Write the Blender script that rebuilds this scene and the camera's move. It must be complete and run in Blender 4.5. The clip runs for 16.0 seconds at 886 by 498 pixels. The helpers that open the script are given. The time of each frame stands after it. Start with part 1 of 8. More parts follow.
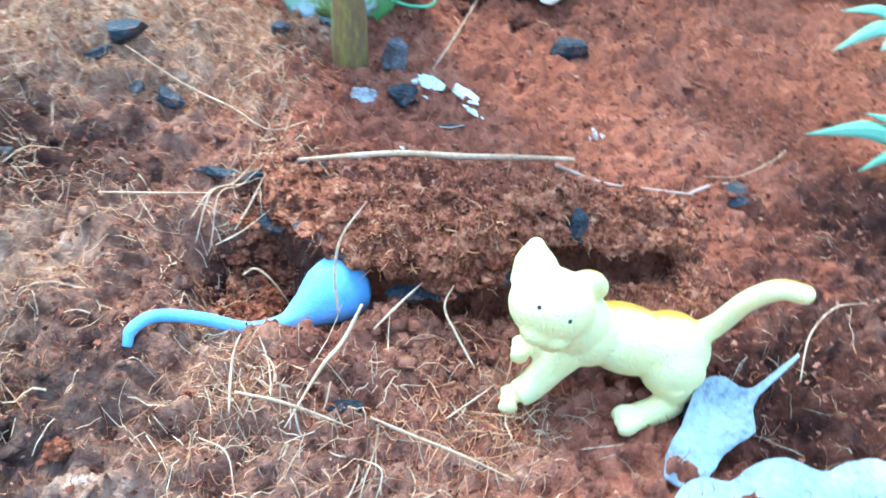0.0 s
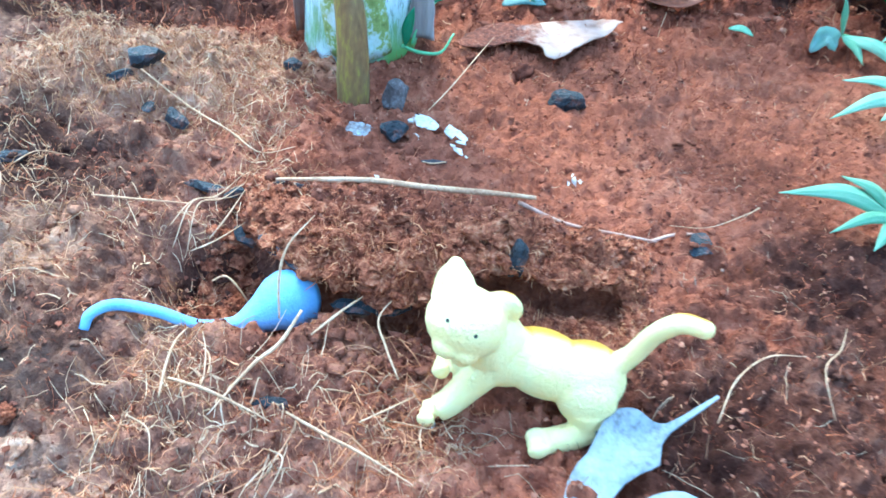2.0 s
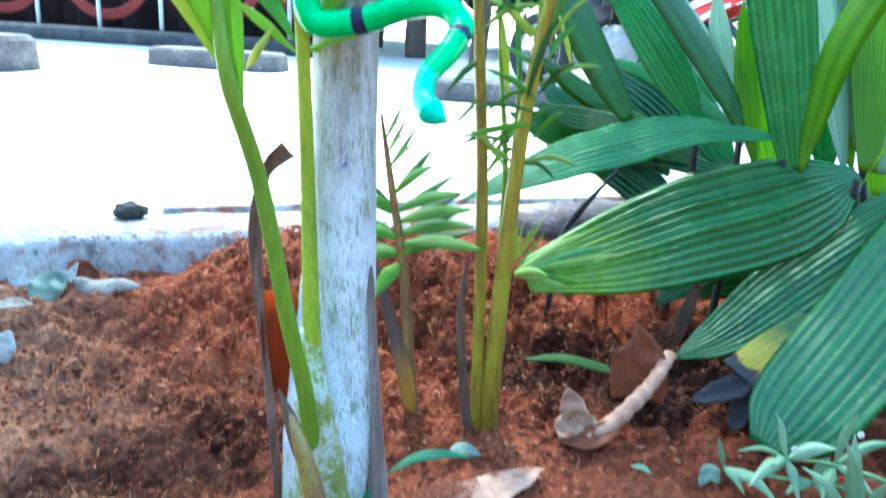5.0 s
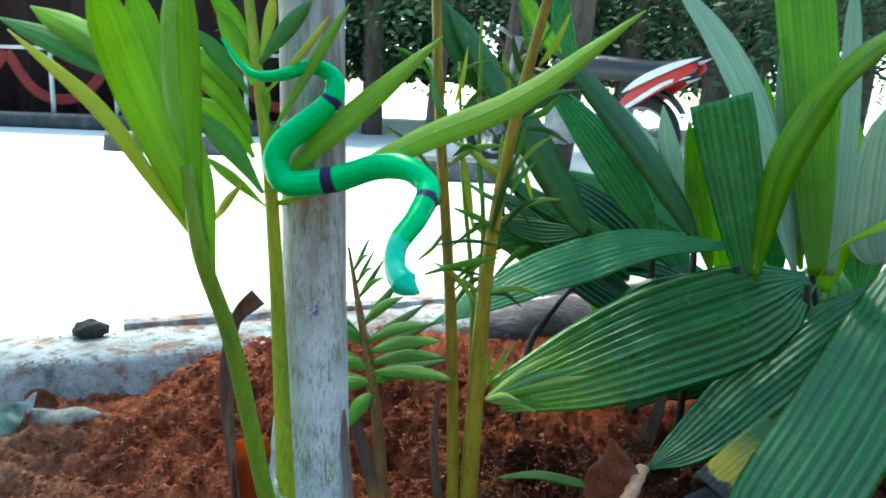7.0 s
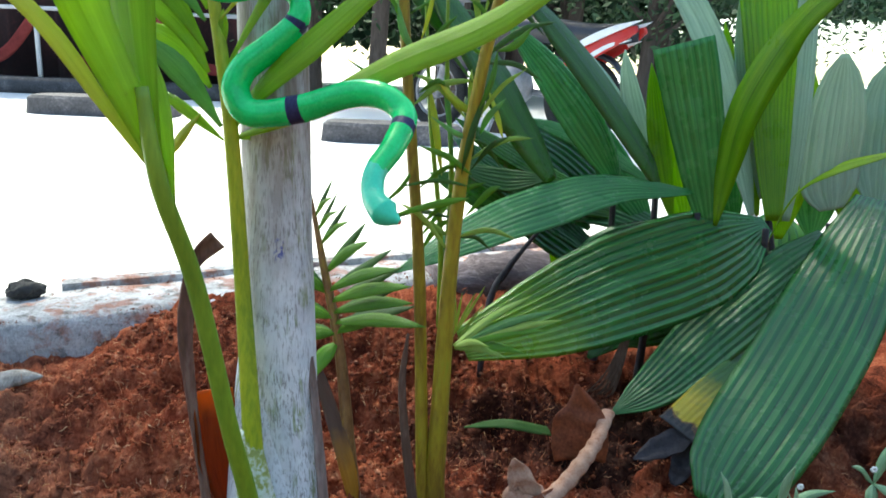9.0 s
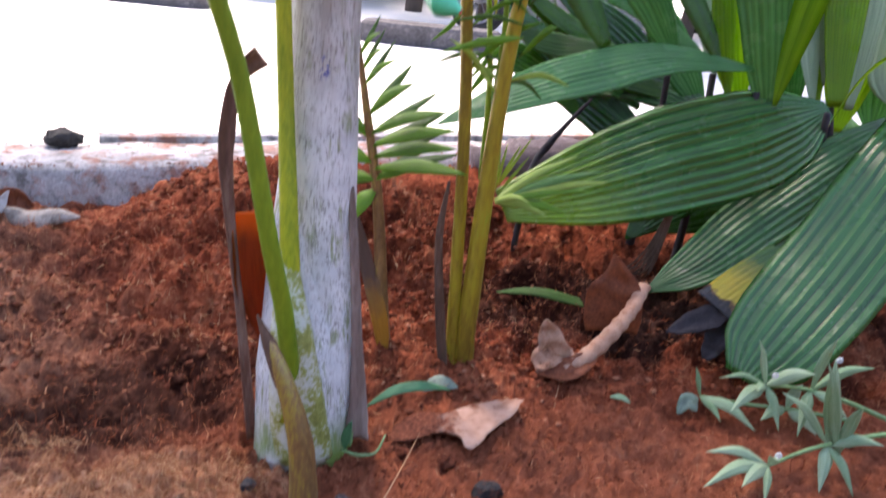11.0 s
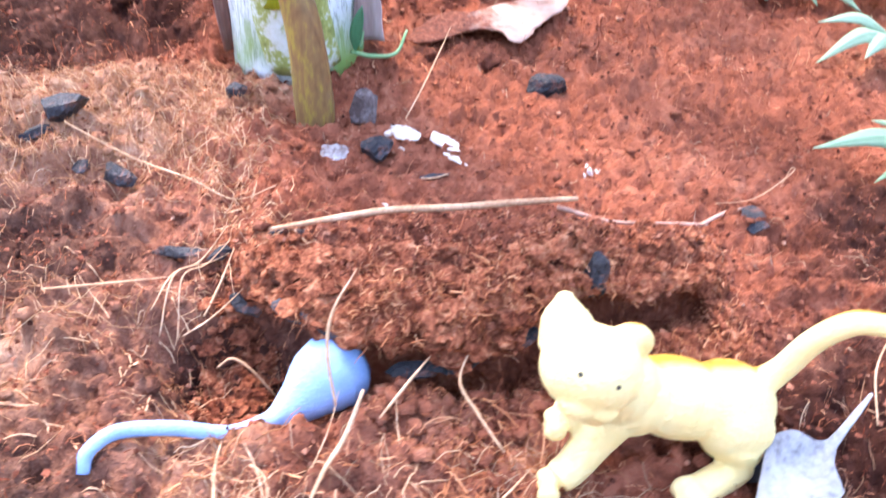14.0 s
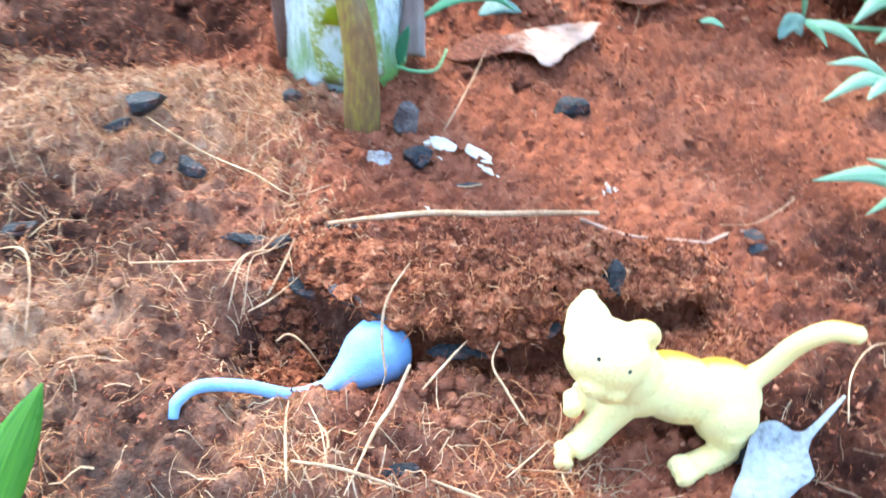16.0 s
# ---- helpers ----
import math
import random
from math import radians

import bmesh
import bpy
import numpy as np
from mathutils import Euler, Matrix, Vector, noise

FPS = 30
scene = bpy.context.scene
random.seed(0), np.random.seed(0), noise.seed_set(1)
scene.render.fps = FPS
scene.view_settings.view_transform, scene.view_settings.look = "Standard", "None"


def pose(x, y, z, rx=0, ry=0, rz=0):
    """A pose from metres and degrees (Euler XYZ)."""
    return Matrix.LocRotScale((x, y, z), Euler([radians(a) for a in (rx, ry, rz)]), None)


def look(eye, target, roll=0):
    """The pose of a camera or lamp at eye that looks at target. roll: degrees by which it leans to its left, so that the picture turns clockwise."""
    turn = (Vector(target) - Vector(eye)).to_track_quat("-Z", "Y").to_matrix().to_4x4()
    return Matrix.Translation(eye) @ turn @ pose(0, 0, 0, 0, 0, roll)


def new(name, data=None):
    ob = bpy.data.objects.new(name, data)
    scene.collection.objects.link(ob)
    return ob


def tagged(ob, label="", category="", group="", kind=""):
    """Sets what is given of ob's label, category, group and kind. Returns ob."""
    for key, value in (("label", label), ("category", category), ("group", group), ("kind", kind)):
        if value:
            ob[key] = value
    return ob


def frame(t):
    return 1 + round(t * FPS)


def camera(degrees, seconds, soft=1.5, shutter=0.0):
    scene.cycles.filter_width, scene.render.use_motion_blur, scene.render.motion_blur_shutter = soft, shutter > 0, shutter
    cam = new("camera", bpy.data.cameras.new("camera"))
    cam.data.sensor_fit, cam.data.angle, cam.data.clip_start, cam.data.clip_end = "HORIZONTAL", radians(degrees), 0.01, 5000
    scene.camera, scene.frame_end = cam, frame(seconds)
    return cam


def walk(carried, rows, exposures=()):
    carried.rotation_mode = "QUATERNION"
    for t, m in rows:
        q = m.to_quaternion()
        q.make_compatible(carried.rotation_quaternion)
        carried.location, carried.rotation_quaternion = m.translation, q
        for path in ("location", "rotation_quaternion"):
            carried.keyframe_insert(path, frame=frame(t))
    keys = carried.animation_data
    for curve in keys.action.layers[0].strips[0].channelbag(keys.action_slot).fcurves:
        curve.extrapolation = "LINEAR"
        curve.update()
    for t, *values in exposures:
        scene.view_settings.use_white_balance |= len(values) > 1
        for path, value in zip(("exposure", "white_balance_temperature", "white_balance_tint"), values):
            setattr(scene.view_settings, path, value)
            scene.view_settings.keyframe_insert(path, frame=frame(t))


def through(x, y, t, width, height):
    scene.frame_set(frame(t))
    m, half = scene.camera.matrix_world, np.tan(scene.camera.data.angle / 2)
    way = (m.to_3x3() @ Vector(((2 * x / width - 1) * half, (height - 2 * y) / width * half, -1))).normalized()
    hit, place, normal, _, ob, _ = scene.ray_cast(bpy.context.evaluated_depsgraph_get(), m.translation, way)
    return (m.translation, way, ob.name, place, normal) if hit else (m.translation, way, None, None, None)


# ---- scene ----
cam = camera(62.6, 16.0, 1.65, 0.9)
PATH = [
    (0, (0.011, -0.04, 0.176), (0.047, 1.377, -1.235), 7.6),
    (0.5, (0.022, -0.044, 0.177), (-0.066, 1.427, -1.175), 6.9),
    (1, (0.03, -0.045, 0.18), (-0.101, 1.468, -1.12), 6.4),
    (1.5, (0.038, -0.045, 0.177), (-0.131, 1.454, -1.136), 6.8),
    (2, (0.048, -0.052, 0.18), (-0.101, 1.449, -1.134), 7.3),
    (2.5, (0.051, -0.065, 0.199), (-0.135, 1.51, -1.019), 5.9),
    (3, (0.056, -0.084, 0.23), (-0.138, 1.593, -0.842), 4.9),
    (3.5, (0.057, -0.095, 0.258), (-0.132, 1.667, -0.669), 4.8),
    (4, (0.052, -0.095, 0.28), (-0.146, 1.736, -0.499), 4.7),
    (4.5, (0.055, -0.092, 0.297), (-0.128, 1.78, -0.383), 4.8),
    (5, (0.062, -0.087, 0.311), (-0.146, 1.811, -0.283), 3.5),
    (5.2, (0.06, -0.085, 0.316), (-0.156, 1.823, -0.243), 3.3),
    (7.3, (0.051, -0.082, 0.357), (-0.029, 1.875, -0.047), 2.1),
    (7.5, (0.048, -0.078, 0.353), (0.0, 1.876, -0.07), 2.3),
    (8, (0.042, -0.07, 0.352), (0.052, 1.88, -0.093), 1.7),
    (8.2, (0.04, -0.069, 0.348), (0.076, 1.878, -0.106), 2.0),
    (10.3, (0.034, -0.069, 0.307), (0.047, 1.834, -0.309), 4.4),
    (10.5, (0.033, -0.068, 0.299), (0.036, 1.823, -0.352), 5.1),
    (11, (0.029, -0.07, 0.284), (0.019, 1.8, -0.425), 5.8),
    (11.5, (0.025, -0.071, 0.257), (0.006, 1.766, -0.535), 6.4),
    (12, (0.022, -0.067, 0.232), (-0.032, 1.717, -0.67), 6.2),
    (12.5, (0.018, -0.062, 0.211), (-0.082, 1.653, -0.814), 5.9),
    (13, (0.012, -0.051, 0.19), (-0.083, 1.591, -0.949), 5.5),
    (13.5, (0.016, -0.028, 0.174), (0.035, 1.585, -1.008), 2.4),
    (14, (0.003, -0.018, 0.157), (0.111, 1.503, -1.137), 3.5),
    (14.5, (-0.008, -0.016, 0.158), (0.192, 1.469, -1.167), 3.2),
    (15, (-0.011, -0.021, 0.168), (0.246, 1.46, -1.15), 3.1),
    (15.5, (-0.014, -0.031, 0.169), (0.183, 1.455, -1.154), 5.2),
    (16, (-0.009, -0.042, 0.174), (0.086, 1.49, -1.108), 6.7),
]
EXPOSURES = [(0, 3.72, 4800, -17), (2, 3.76, 4800, -17), (3.5, 3.84, 4760, -27), (5, 3.22, 5480, -12), (7.4, 2.15, 6480, -17), (10.5, 2.39, 7300, 21), (11.5, 2.66, 7450, 31), (12.5, 3.5, 7300, 41), (13.5, 3.96, 6700, 27), (14.5, 3.95, 6550, 18), (15.5, 3.88, 6060, 0), (16, 3.87, 5920, -4)]
walk(cam, [(t, look(eye, target, roll)) for t, eye, target, roll in PATH], EXPOSURES)

# ---- world, sun and exposure ----
world = bpy.data.worlds.new("sky")
scene.world = world
world.use_nodes = True
wn = world.node_tree
sky = wn.nodes.new("ShaderNodeTexSky")
sky.sky_type = "NISHITA"
sky.sun_disc = False
sky.sun_elevation, sky.sun_rotation = radians(54), radians(-26)
sky.air_density, sky.dust_density = 1.0, 1.2
wn.nodes["Background"].inputs["Strength"].default_value = 0.12
wn.links.new(sky.outputs["Color"], wn.nodes["Background"].inputs["Color"])
sun_data = bpy.data.lights.new("sun", "SUN")
sun_data.energy, sun_data.angle, sun_data.color = 3.2, radians(8), (1.0, 0.96, 0.90)
sun_lamp = new("sun", sun_data)
sun_lamp.matrix_world = look((-1.0, 2.0, 3.1), (0, 0, 0))


# ---- materials ----
def material(name, rough=0.7, metal=0.0, spec=0.5):
    m = bpy.data.materials.new(name)
    m.use_nodes = True
    b = m.node_tree.nodes["Principled BSDF"]
    b.inputs["Roughness"].default_value = rough
    b.inputs["Metallic"].default_value = metal
    b.inputs["Specular IOR Level"].default_value = spec
    return m, m.node_tree, b


def node(nt, kind, **inputs):
    n = nt.nodes.new(kind)
    for k, v in inputs.items():
        n.inputs[k.replace("_", " ")].default_value = v
    return n


def coords(nt, kind="Object"):
    return nt.nodes.new("ShaderNodeTexCoord").outputs[kind]


def noise_fac(nt, vec, scale, detail=4.0, rough=0.6, distort=0.0):
    n = node(nt, "ShaderNodeTexNoise", Scale=scale, Detail=detail, Roughness=rough, Distortion=distort)
    nt.links.new(vec, n.inputs["Vector"])
    return n.outputs["Fac"]


def ramp(nt, fac, stops):
    r = nt.nodes.new("ShaderNodeValToRGB")
    el = r.color_ramp.elements
    while len(el) < len(stops):
        el.new(0.5)
    for e, (p, c) in zip(el, stops):
        e.position, e.color = p, (*c, 1.0)
    nt.links.new(fac, r.inputs["Fac"])
    return r.outputs["Color"]


def level(nt, fac, lo, hi, a=0.0, b=1.0):
    n = node(nt, "ShaderNodeMapRange", From_Min=lo, From_Max=hi, To_Min=a, To_Max=b)
    nt.links.new(fac, n.inputs["Value"])
    return n.outputs["Result"]


def calc(nt, op, a, b):
    n = nt.nodes.new("ShaderNodeMath")
    n.operation = op
    for i, v in enumerate((a, b)):
        if isinstance(v, (int, float)):
            n.inputs[i].default_value = v
        else:
            nt.links.new(v, n.inputs[i])
    return n.outputs[0]


def blend(nt, fac, a, b, how="MIX"):
    n = nt.nodes.new("ShaderNodeMix")
    n.data_type, n.blend_type = "RGBA", how
    for sock, v in ((n.inputs["Factor"], fac), (n.inputs[6], a), (n.inputs[7], b)):
        if isinstance(v, (int, float)):
            sock.default_value = v
        elif isinstance(v, tuple):
            sock.default_value = (*v, 1.0)
        else:
            nt.links.new(v, sock)
    return n.outputs[2]


def bump(nt, b, height, strength=0.4, distance=0.002):
    n = node(nt, "ShaderNodeBump", Strength=strength, Distance=distance)
    nt.links.new(height, n.inputs["Height"])
    nt.links.new(n.outputs["Normal"], b.inputs["Normal"])


def colour(nt, b, c):
    nt.links.new(c, b.inputs["Base Color"])


def axes(nt, vec):
    n = nt.nodes.new("ShaderNodeSeparateXYZ")
    nt.links.new(vec, n.inputs[0])
    return n.outputs


def mottled(name, stops, scale=60.0, fine=400.0, rough=0.7, spec=0.3, relief=0.4, dist=0.001, stretch=None, vary=0.0):
    """A surface in several tones of one stuff, mottled at two scales, with fine relief."""
    m, nt, b = material(name, rough, 0.0, spec)
    vec = coords(nt)
    if stretch:
        mp = nt.nodes.new("ShaderNodeMapping")
        mp.inputs["Scale"].default_value = stretch
        nt.links.new(vec, mp.inputs["Vector"])
        vec = mp.outputs["Vector"]
    big, small = noise_fac(nt, vec, scale), noise_fac(nt, vec, fine, 3.0)
    f = calc(nt, "ADD", calc(nt, "MULTIPLY", big, 0.6), calc(nt, "MULTIPLY", small, 0.4))
    if vary:
        rnd = nt.nodes.new("ShaderNodeNewGeometry").outputs["Random Per Island"]
        f = calc(nt, "ADD", f, calc(nt, "MULTIPLY", calc(nt, "SUBTRACT", rnd, 0.5), vary))
    colour(nt, b, ramp(nt, level(nt, f, 0.3, 0.7), stops))
    bump(nt, b, small, relief, dist)
    return m


def ellipse(nt, x, y, cx, cy, rx, ry, turn):
    """Squared distance from an ellipse's middle, 1 at its rim, for patches of drier or moister soil and of painted
    shade.
    """
    c, s = math.cos(radians(turn)), math.sin(radians(turn))
    dx, dy = calc(nt, "SUBTRACT", x, cx), calc(nt, "SUBTRACT", y, cy)
    u = calc(nt, "DIVIDE", calc(nt, "ADD", calc(nt, "MULTIPLY", dx, c), calc(nt, "MULTIPLY", dy, s)), rx)
    v = calc(nt, "DIVIDE", calc(nt, "SUBTRACT", calc(nt, "MULTIPLY", dy, c), calc(nt, "MULTIPLY", dx, s)), ry)
    return calc(nt, "ADD", calc(nt, "MULTIPLY", u, u), calc(nt, "MULTIPLY", v, v))


def soil_material():
    """Red-brown coir peat, moist and dark in places, with greyer earth and dry tan fibre on one side; shade is painted
    in under the plants and in the burrow.
    """
    m, nt, b = material("coir_soil", 1.0, 0.0, 0.04)
    vec = coords(nt)
    x, y, z = axes(nt, vec)
    patch = noise_fac(nt, vec, 14, 5, 0.65)
    clot = noise_fac(nt, vec, 62, 5, 0.65, 0.4)
    crumb = noise_fac(nt, vec, 190, 5, 0.7, 0.6)
    grit = noise_fac(nt, vec, 700, 3, 0.6)
    f = calc(nt, "ADD", calc(nt, "MULTIPLY", crumb, 0.34), calc(nt, "ADD", calc(nt, "MULTIPLY", clot, 0.26), calc(nt, "MULTIPLY", patch, 0.40)))
    tone = level(nt, f, 0.32, 0.64)
    # fine even soil on the trodden side
    even = calc(nt, "MULTIPLY", level(nt, x, -0.03, 0.03), calc(nt, "MULTIPLY", level(nt, y, 0.165, 0.195), level(nt, y, 0.43, 0.36)))
    even = calc(nt, "MULTIPLY", even, 0.35)
    tone = calc(nt, "ADD", calc(nt, "MULTIPLY", tone, calc(nt, "SUBTRACT", 1.0, even)), calc(nt, "MULTIPLY", even, 0.58))
    red = ramp(nt, tone, [(0.0, (0.055, 0.019, 0.011)), (0.35, (0.150, 0.045, 0.024)), (0.62, (0.290, 0.090, 0.047)), (0.86, (0.42, 0.160, 0.088)), (1.0, (0.56, 0.31, 0.19))])
    # moist redder coir heaped at the back
    heap = ramp(nt, tone, [(0.0, (0.022, 0.006, 0.004)), (0.35, (0.105, 0.025, 0.013)), (0.62, (0.28, 0.068, 0.032)), (0.86, (0.45, 0.150, 0.076)), (1.0, (0.58, 0.31, 0.18))])
    red = blend(nt, level(nt, y, 0.35, 0.45), red, heap)
    earth = ramp(nt, tone, [(0.0, (0.045, 0.020, 0.013)), (0.36, (0.125, 0.056, 0.037)), (0.66, (0.31, 0.153, 0.094)), (0.88, (0.46, 0.250, 0.150)), (1.0, (0.54, 0.34, 0.23))])
    tan = ramp(nt, tone, [(0.0, (0.09, 0.034, 0.019)), (0.34, (0.23, 0.095, 0.050)), (0.64, (0.50, 0.26, 0.145)), (1.0, (0.78, 0.54, 0.34))])
    ragged = calc(nt, "MULTIPLY", calc(nt, "SUBTRACT", noise_fac(nt, vec, 24, 6, 0.7), 0.5), 3.2)
    # greyer earth where the bed was dug less
    side = level(nt, calc(nt, "ADD", calc(nt, "ADD", calc(nt, "MULTIPLY", x, -9.0), calc(nt, "MULTIPLY", y, -6.0)), calc(nt, "MULTIPLY", ragged, 0.5)), -0.95, 0.6)
    base = blend(nt, side, red, earth)
    for cx, cy, rx, ry, turn in ((-0.145, 0.238, 0.115, 0.055, 26), (-0.130, 0.095, 0.055, 0.030, 15)):
        r2 = calc(nt, "ADD", ellipse(nt, x, y, cx, cy, rx, ry, turn), ragged)
        base = blend(nt, calc(nt, "MULTIPLY", level(nt, r2, 1.2, 0.0), 0.7), base, tan)
    # moist dark earth; patches under the plants and in the burrow also paint shade
    wet_shade = ramp(nt, tone, [(0.0, (0.005, 0.0025, 0.002)), (0.5, (0.028, 0.012, 0.009)), (1.0, (0.13, 0.062, 0.042))])
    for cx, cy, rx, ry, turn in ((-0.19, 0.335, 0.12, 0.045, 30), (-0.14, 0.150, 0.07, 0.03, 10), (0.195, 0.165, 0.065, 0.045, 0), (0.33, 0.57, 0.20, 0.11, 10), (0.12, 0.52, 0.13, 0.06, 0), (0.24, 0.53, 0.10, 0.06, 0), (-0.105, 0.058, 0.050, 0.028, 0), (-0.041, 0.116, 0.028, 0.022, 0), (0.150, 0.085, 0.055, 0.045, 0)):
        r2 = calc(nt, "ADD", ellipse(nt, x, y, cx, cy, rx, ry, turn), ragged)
        base = blend(nt, calc(nt, "MULTIPLY", level(nt, r2, 1.3, 0.5), 0.8), base, wet_shade)
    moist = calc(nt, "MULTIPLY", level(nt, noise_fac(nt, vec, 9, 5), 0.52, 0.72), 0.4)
    base = blend(nt, moist, base, wet_shade)
    speck = level(nt, grit, 0.70, 0.76)
    base = blend(nt, calc(nt, "MULTIPLY", speck, 0.5), base, (0.55, 0.38, 0.27))
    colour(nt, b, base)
    h = calc(nt, "ADD", calc(nt, "MULTIPLY", crumb, 0.7), calc(nt, "MULTIPLY", grit, 0.4))
    bump(nt, b, h, 1.0, 0.0035)
    return m


def fresh_coir():
    """Freshly dug coir, moist and redder than the trodden bed."""
    m, nt, b = material("fresh_coir", 1.0, 0.0, 0.04)
    vec = coords(nt)
    clot, crumb = noise_fac(nt, vec, 110, 5, 0.7, 0.5), noise_fac(nt, vec, 420, 5, 0.7, 0.6)
    f = calc(nt, "ADD", calc(nt, "MULTIPLY", clot, 0.45), calc(nt, "MULTIPLY", crumb, 0.55))
    colour(nt, b, ramp(nt, level(nt, f, 0.34, 0.64), [(0.0, (0.055, 0.016, 0.009)), (0.35, (0.165, 0.046, 0.023)), (0.68, (0.37, 0.120, 0.058)), (1.0, (0.57, 0.27, 0.145))]))
    bump(nt, b, crumb, 0.9, 0.003)
    return m


def island_material(name, stops, rough=0.95, spec=0.05, fine=900):
    m, nt, b = material(name, rough, 0.0, spec)
    rnd = nt.nodes.new("ShaderNodeNewGeometry").outputs["Random Per Island"]
    n = noise_fac(nt, coords(nt), fine, 3)
    f = calc(nt, "ADD", calc(nt, "MULTIPLY", rnd, 0.8), calc(nt, "MULTIPLY", n, 0.3))
    colour(nt, b, ramp(nt, f, stops))
    bump(nt, b, n, 0.5, 0.0006)
    return m


def leaf_material(name, deep, light, rough=0.38, stripes=9.0, tip=None, tip_at=0.8, spots=0.35, through=0.25, burnt=None, vein_shading=0.0):
    """A leaf with fine lengthwise fibres, blotches and, if given, a discoloured or burnt tip; UV runs along the leaf and across it."""
    m, nt, b = material(name, rough, 0.0, 0.8 if vein_shading else 0.5)
    uv = coords(nt, "UV")
    u, v, w = axes(nt, uv)
    vec = coords(nt)
    rnd = nt.nodes.new("ShaderNodeObjectInfo").outputs["Random"]

    def streaks(a, c, detail):
        mp = nt.nodes.new("ShaderNodeMapping")
        mp.inputs["Scale"].default_value = (a, c, 1)
        nt.links.new(uv, mp.inputs["Vector"])
        return noise_fac(nt, mp.outputs["Vector"], 1.0, detail)

    fibre, band = streaks(5, 150, 4), streaks(1.5, stripes * 3.0, 3)
    big = noise_fac(nt, vec, 22, 5)
    f = calc(nt, "ADD", calc(nt, "MULTIPLY", fibre, 0.46), calc(nt, "ADD", calc(nt, "MULTIPLY", big, 0.22), calc(nt, "MULTIPLY", band, 0.38)))
    f = calc(nt, "ADD", f, calc(nt, "MULTIPLY", calc(nt, "SUBTRACT", rnd, 0.5), 0.16))
    c = ramp(nt, level(nt, f, 0.36, 0.66), [(0.0, deep), (1.0, light)])
    blot = level(nt, noise_fac(nt, vec, 110, 4), 0.67, 0.72)
    c = blend(nt, calc(nt, "MULTIPLY", blot, spots), c, (0.22, 0.14, 0.045))
    if vein_shading:
        # pale veins on the pleat ridges, and shade painted dark into the furrows
        um = nt.nodes.new("ShaderNodeUVMap")
        um.uv_map = "ribs"
        rib = calc(nt, "PINGPONG", axes(nt, um.outputs["UV"])[0], 1.0)
        lane = calc(nt, "FLOOR", axes(nt, um.outputs["UV"])[0], 0.0)
        wn_ = nt.nodes.new("ShaderNodeTexWhiteNoise")
        wn_.noise_dimensions = "1D"
        nt.links.new(lane, wn_.inputs["W"])
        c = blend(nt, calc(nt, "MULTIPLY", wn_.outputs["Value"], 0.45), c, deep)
        c = blend(nt, calc(nt, "MULTIPLY", level(nt, rib, 0.45, 0.95), calc(nt, "MULTIPLY", noise_fac(nt, vec, 40, 4), vein_shading)), c, tuple(1.1 * x for x in light))
        c = blend(nt, calc(nt, "MULTIPLY", level(nt, rib, 0.16, 0.03), calc(nt, "MULTIPLY", level(nt, noise_fac(nt, vec, 18, 3), 0.35, 0.6), vein_shading * 1.3)), c, tuple(0.45 * x for x in deep))
    edge = calc(nt, "ADD", u, calc(nt, "MULTIPLY", calc(nt, "SUBTRACT", noise_fac(nt, vec, 70, 4), 0.5), 0.22))
    if tip:
        c = blend(nt, level(nt, edge, tip_at - 0.12, tip_at + 0.1), c, tip)
    if burnt:
        c = blend(nt, level(nt, edge, burnt - 0.035, burnt - 0.015), c, (0.20, 0.09, 0.02))
        c = blend(nt, level(nt, edge, burnt - 0.01, burnt + 0.01), c, (0.02, 0.016, 0.018))
    colour(nt, b, c)
    nt.links.new(level(nt, big, 0.3, 0.7, rough - 0.07, rough + 0.12), b.inputs["Roughness"])
    bump(nt, b, calc(nt, "ADD", fibre, calc(nt, "MULTIPLY", band, 0.8)), 0.45, 0.0008)
    # some daylight passes through the blade
    tr = node(nt, "ShaderNodeBsdfTranslucent")
    nt.links.new(c, tr.inputs["Color"])
    mx = node(nt, "ShaderNodeMixShader", Fac=through)
    nt.links.new(b.outputs[0], mx.inputs[1])
    nt.links.new(tr.outputs[0], mx.inputs[2])
    nt.links.new(mx.outputs[0], nt.nodes["Material Output"].inputs["Surface"])
    return m


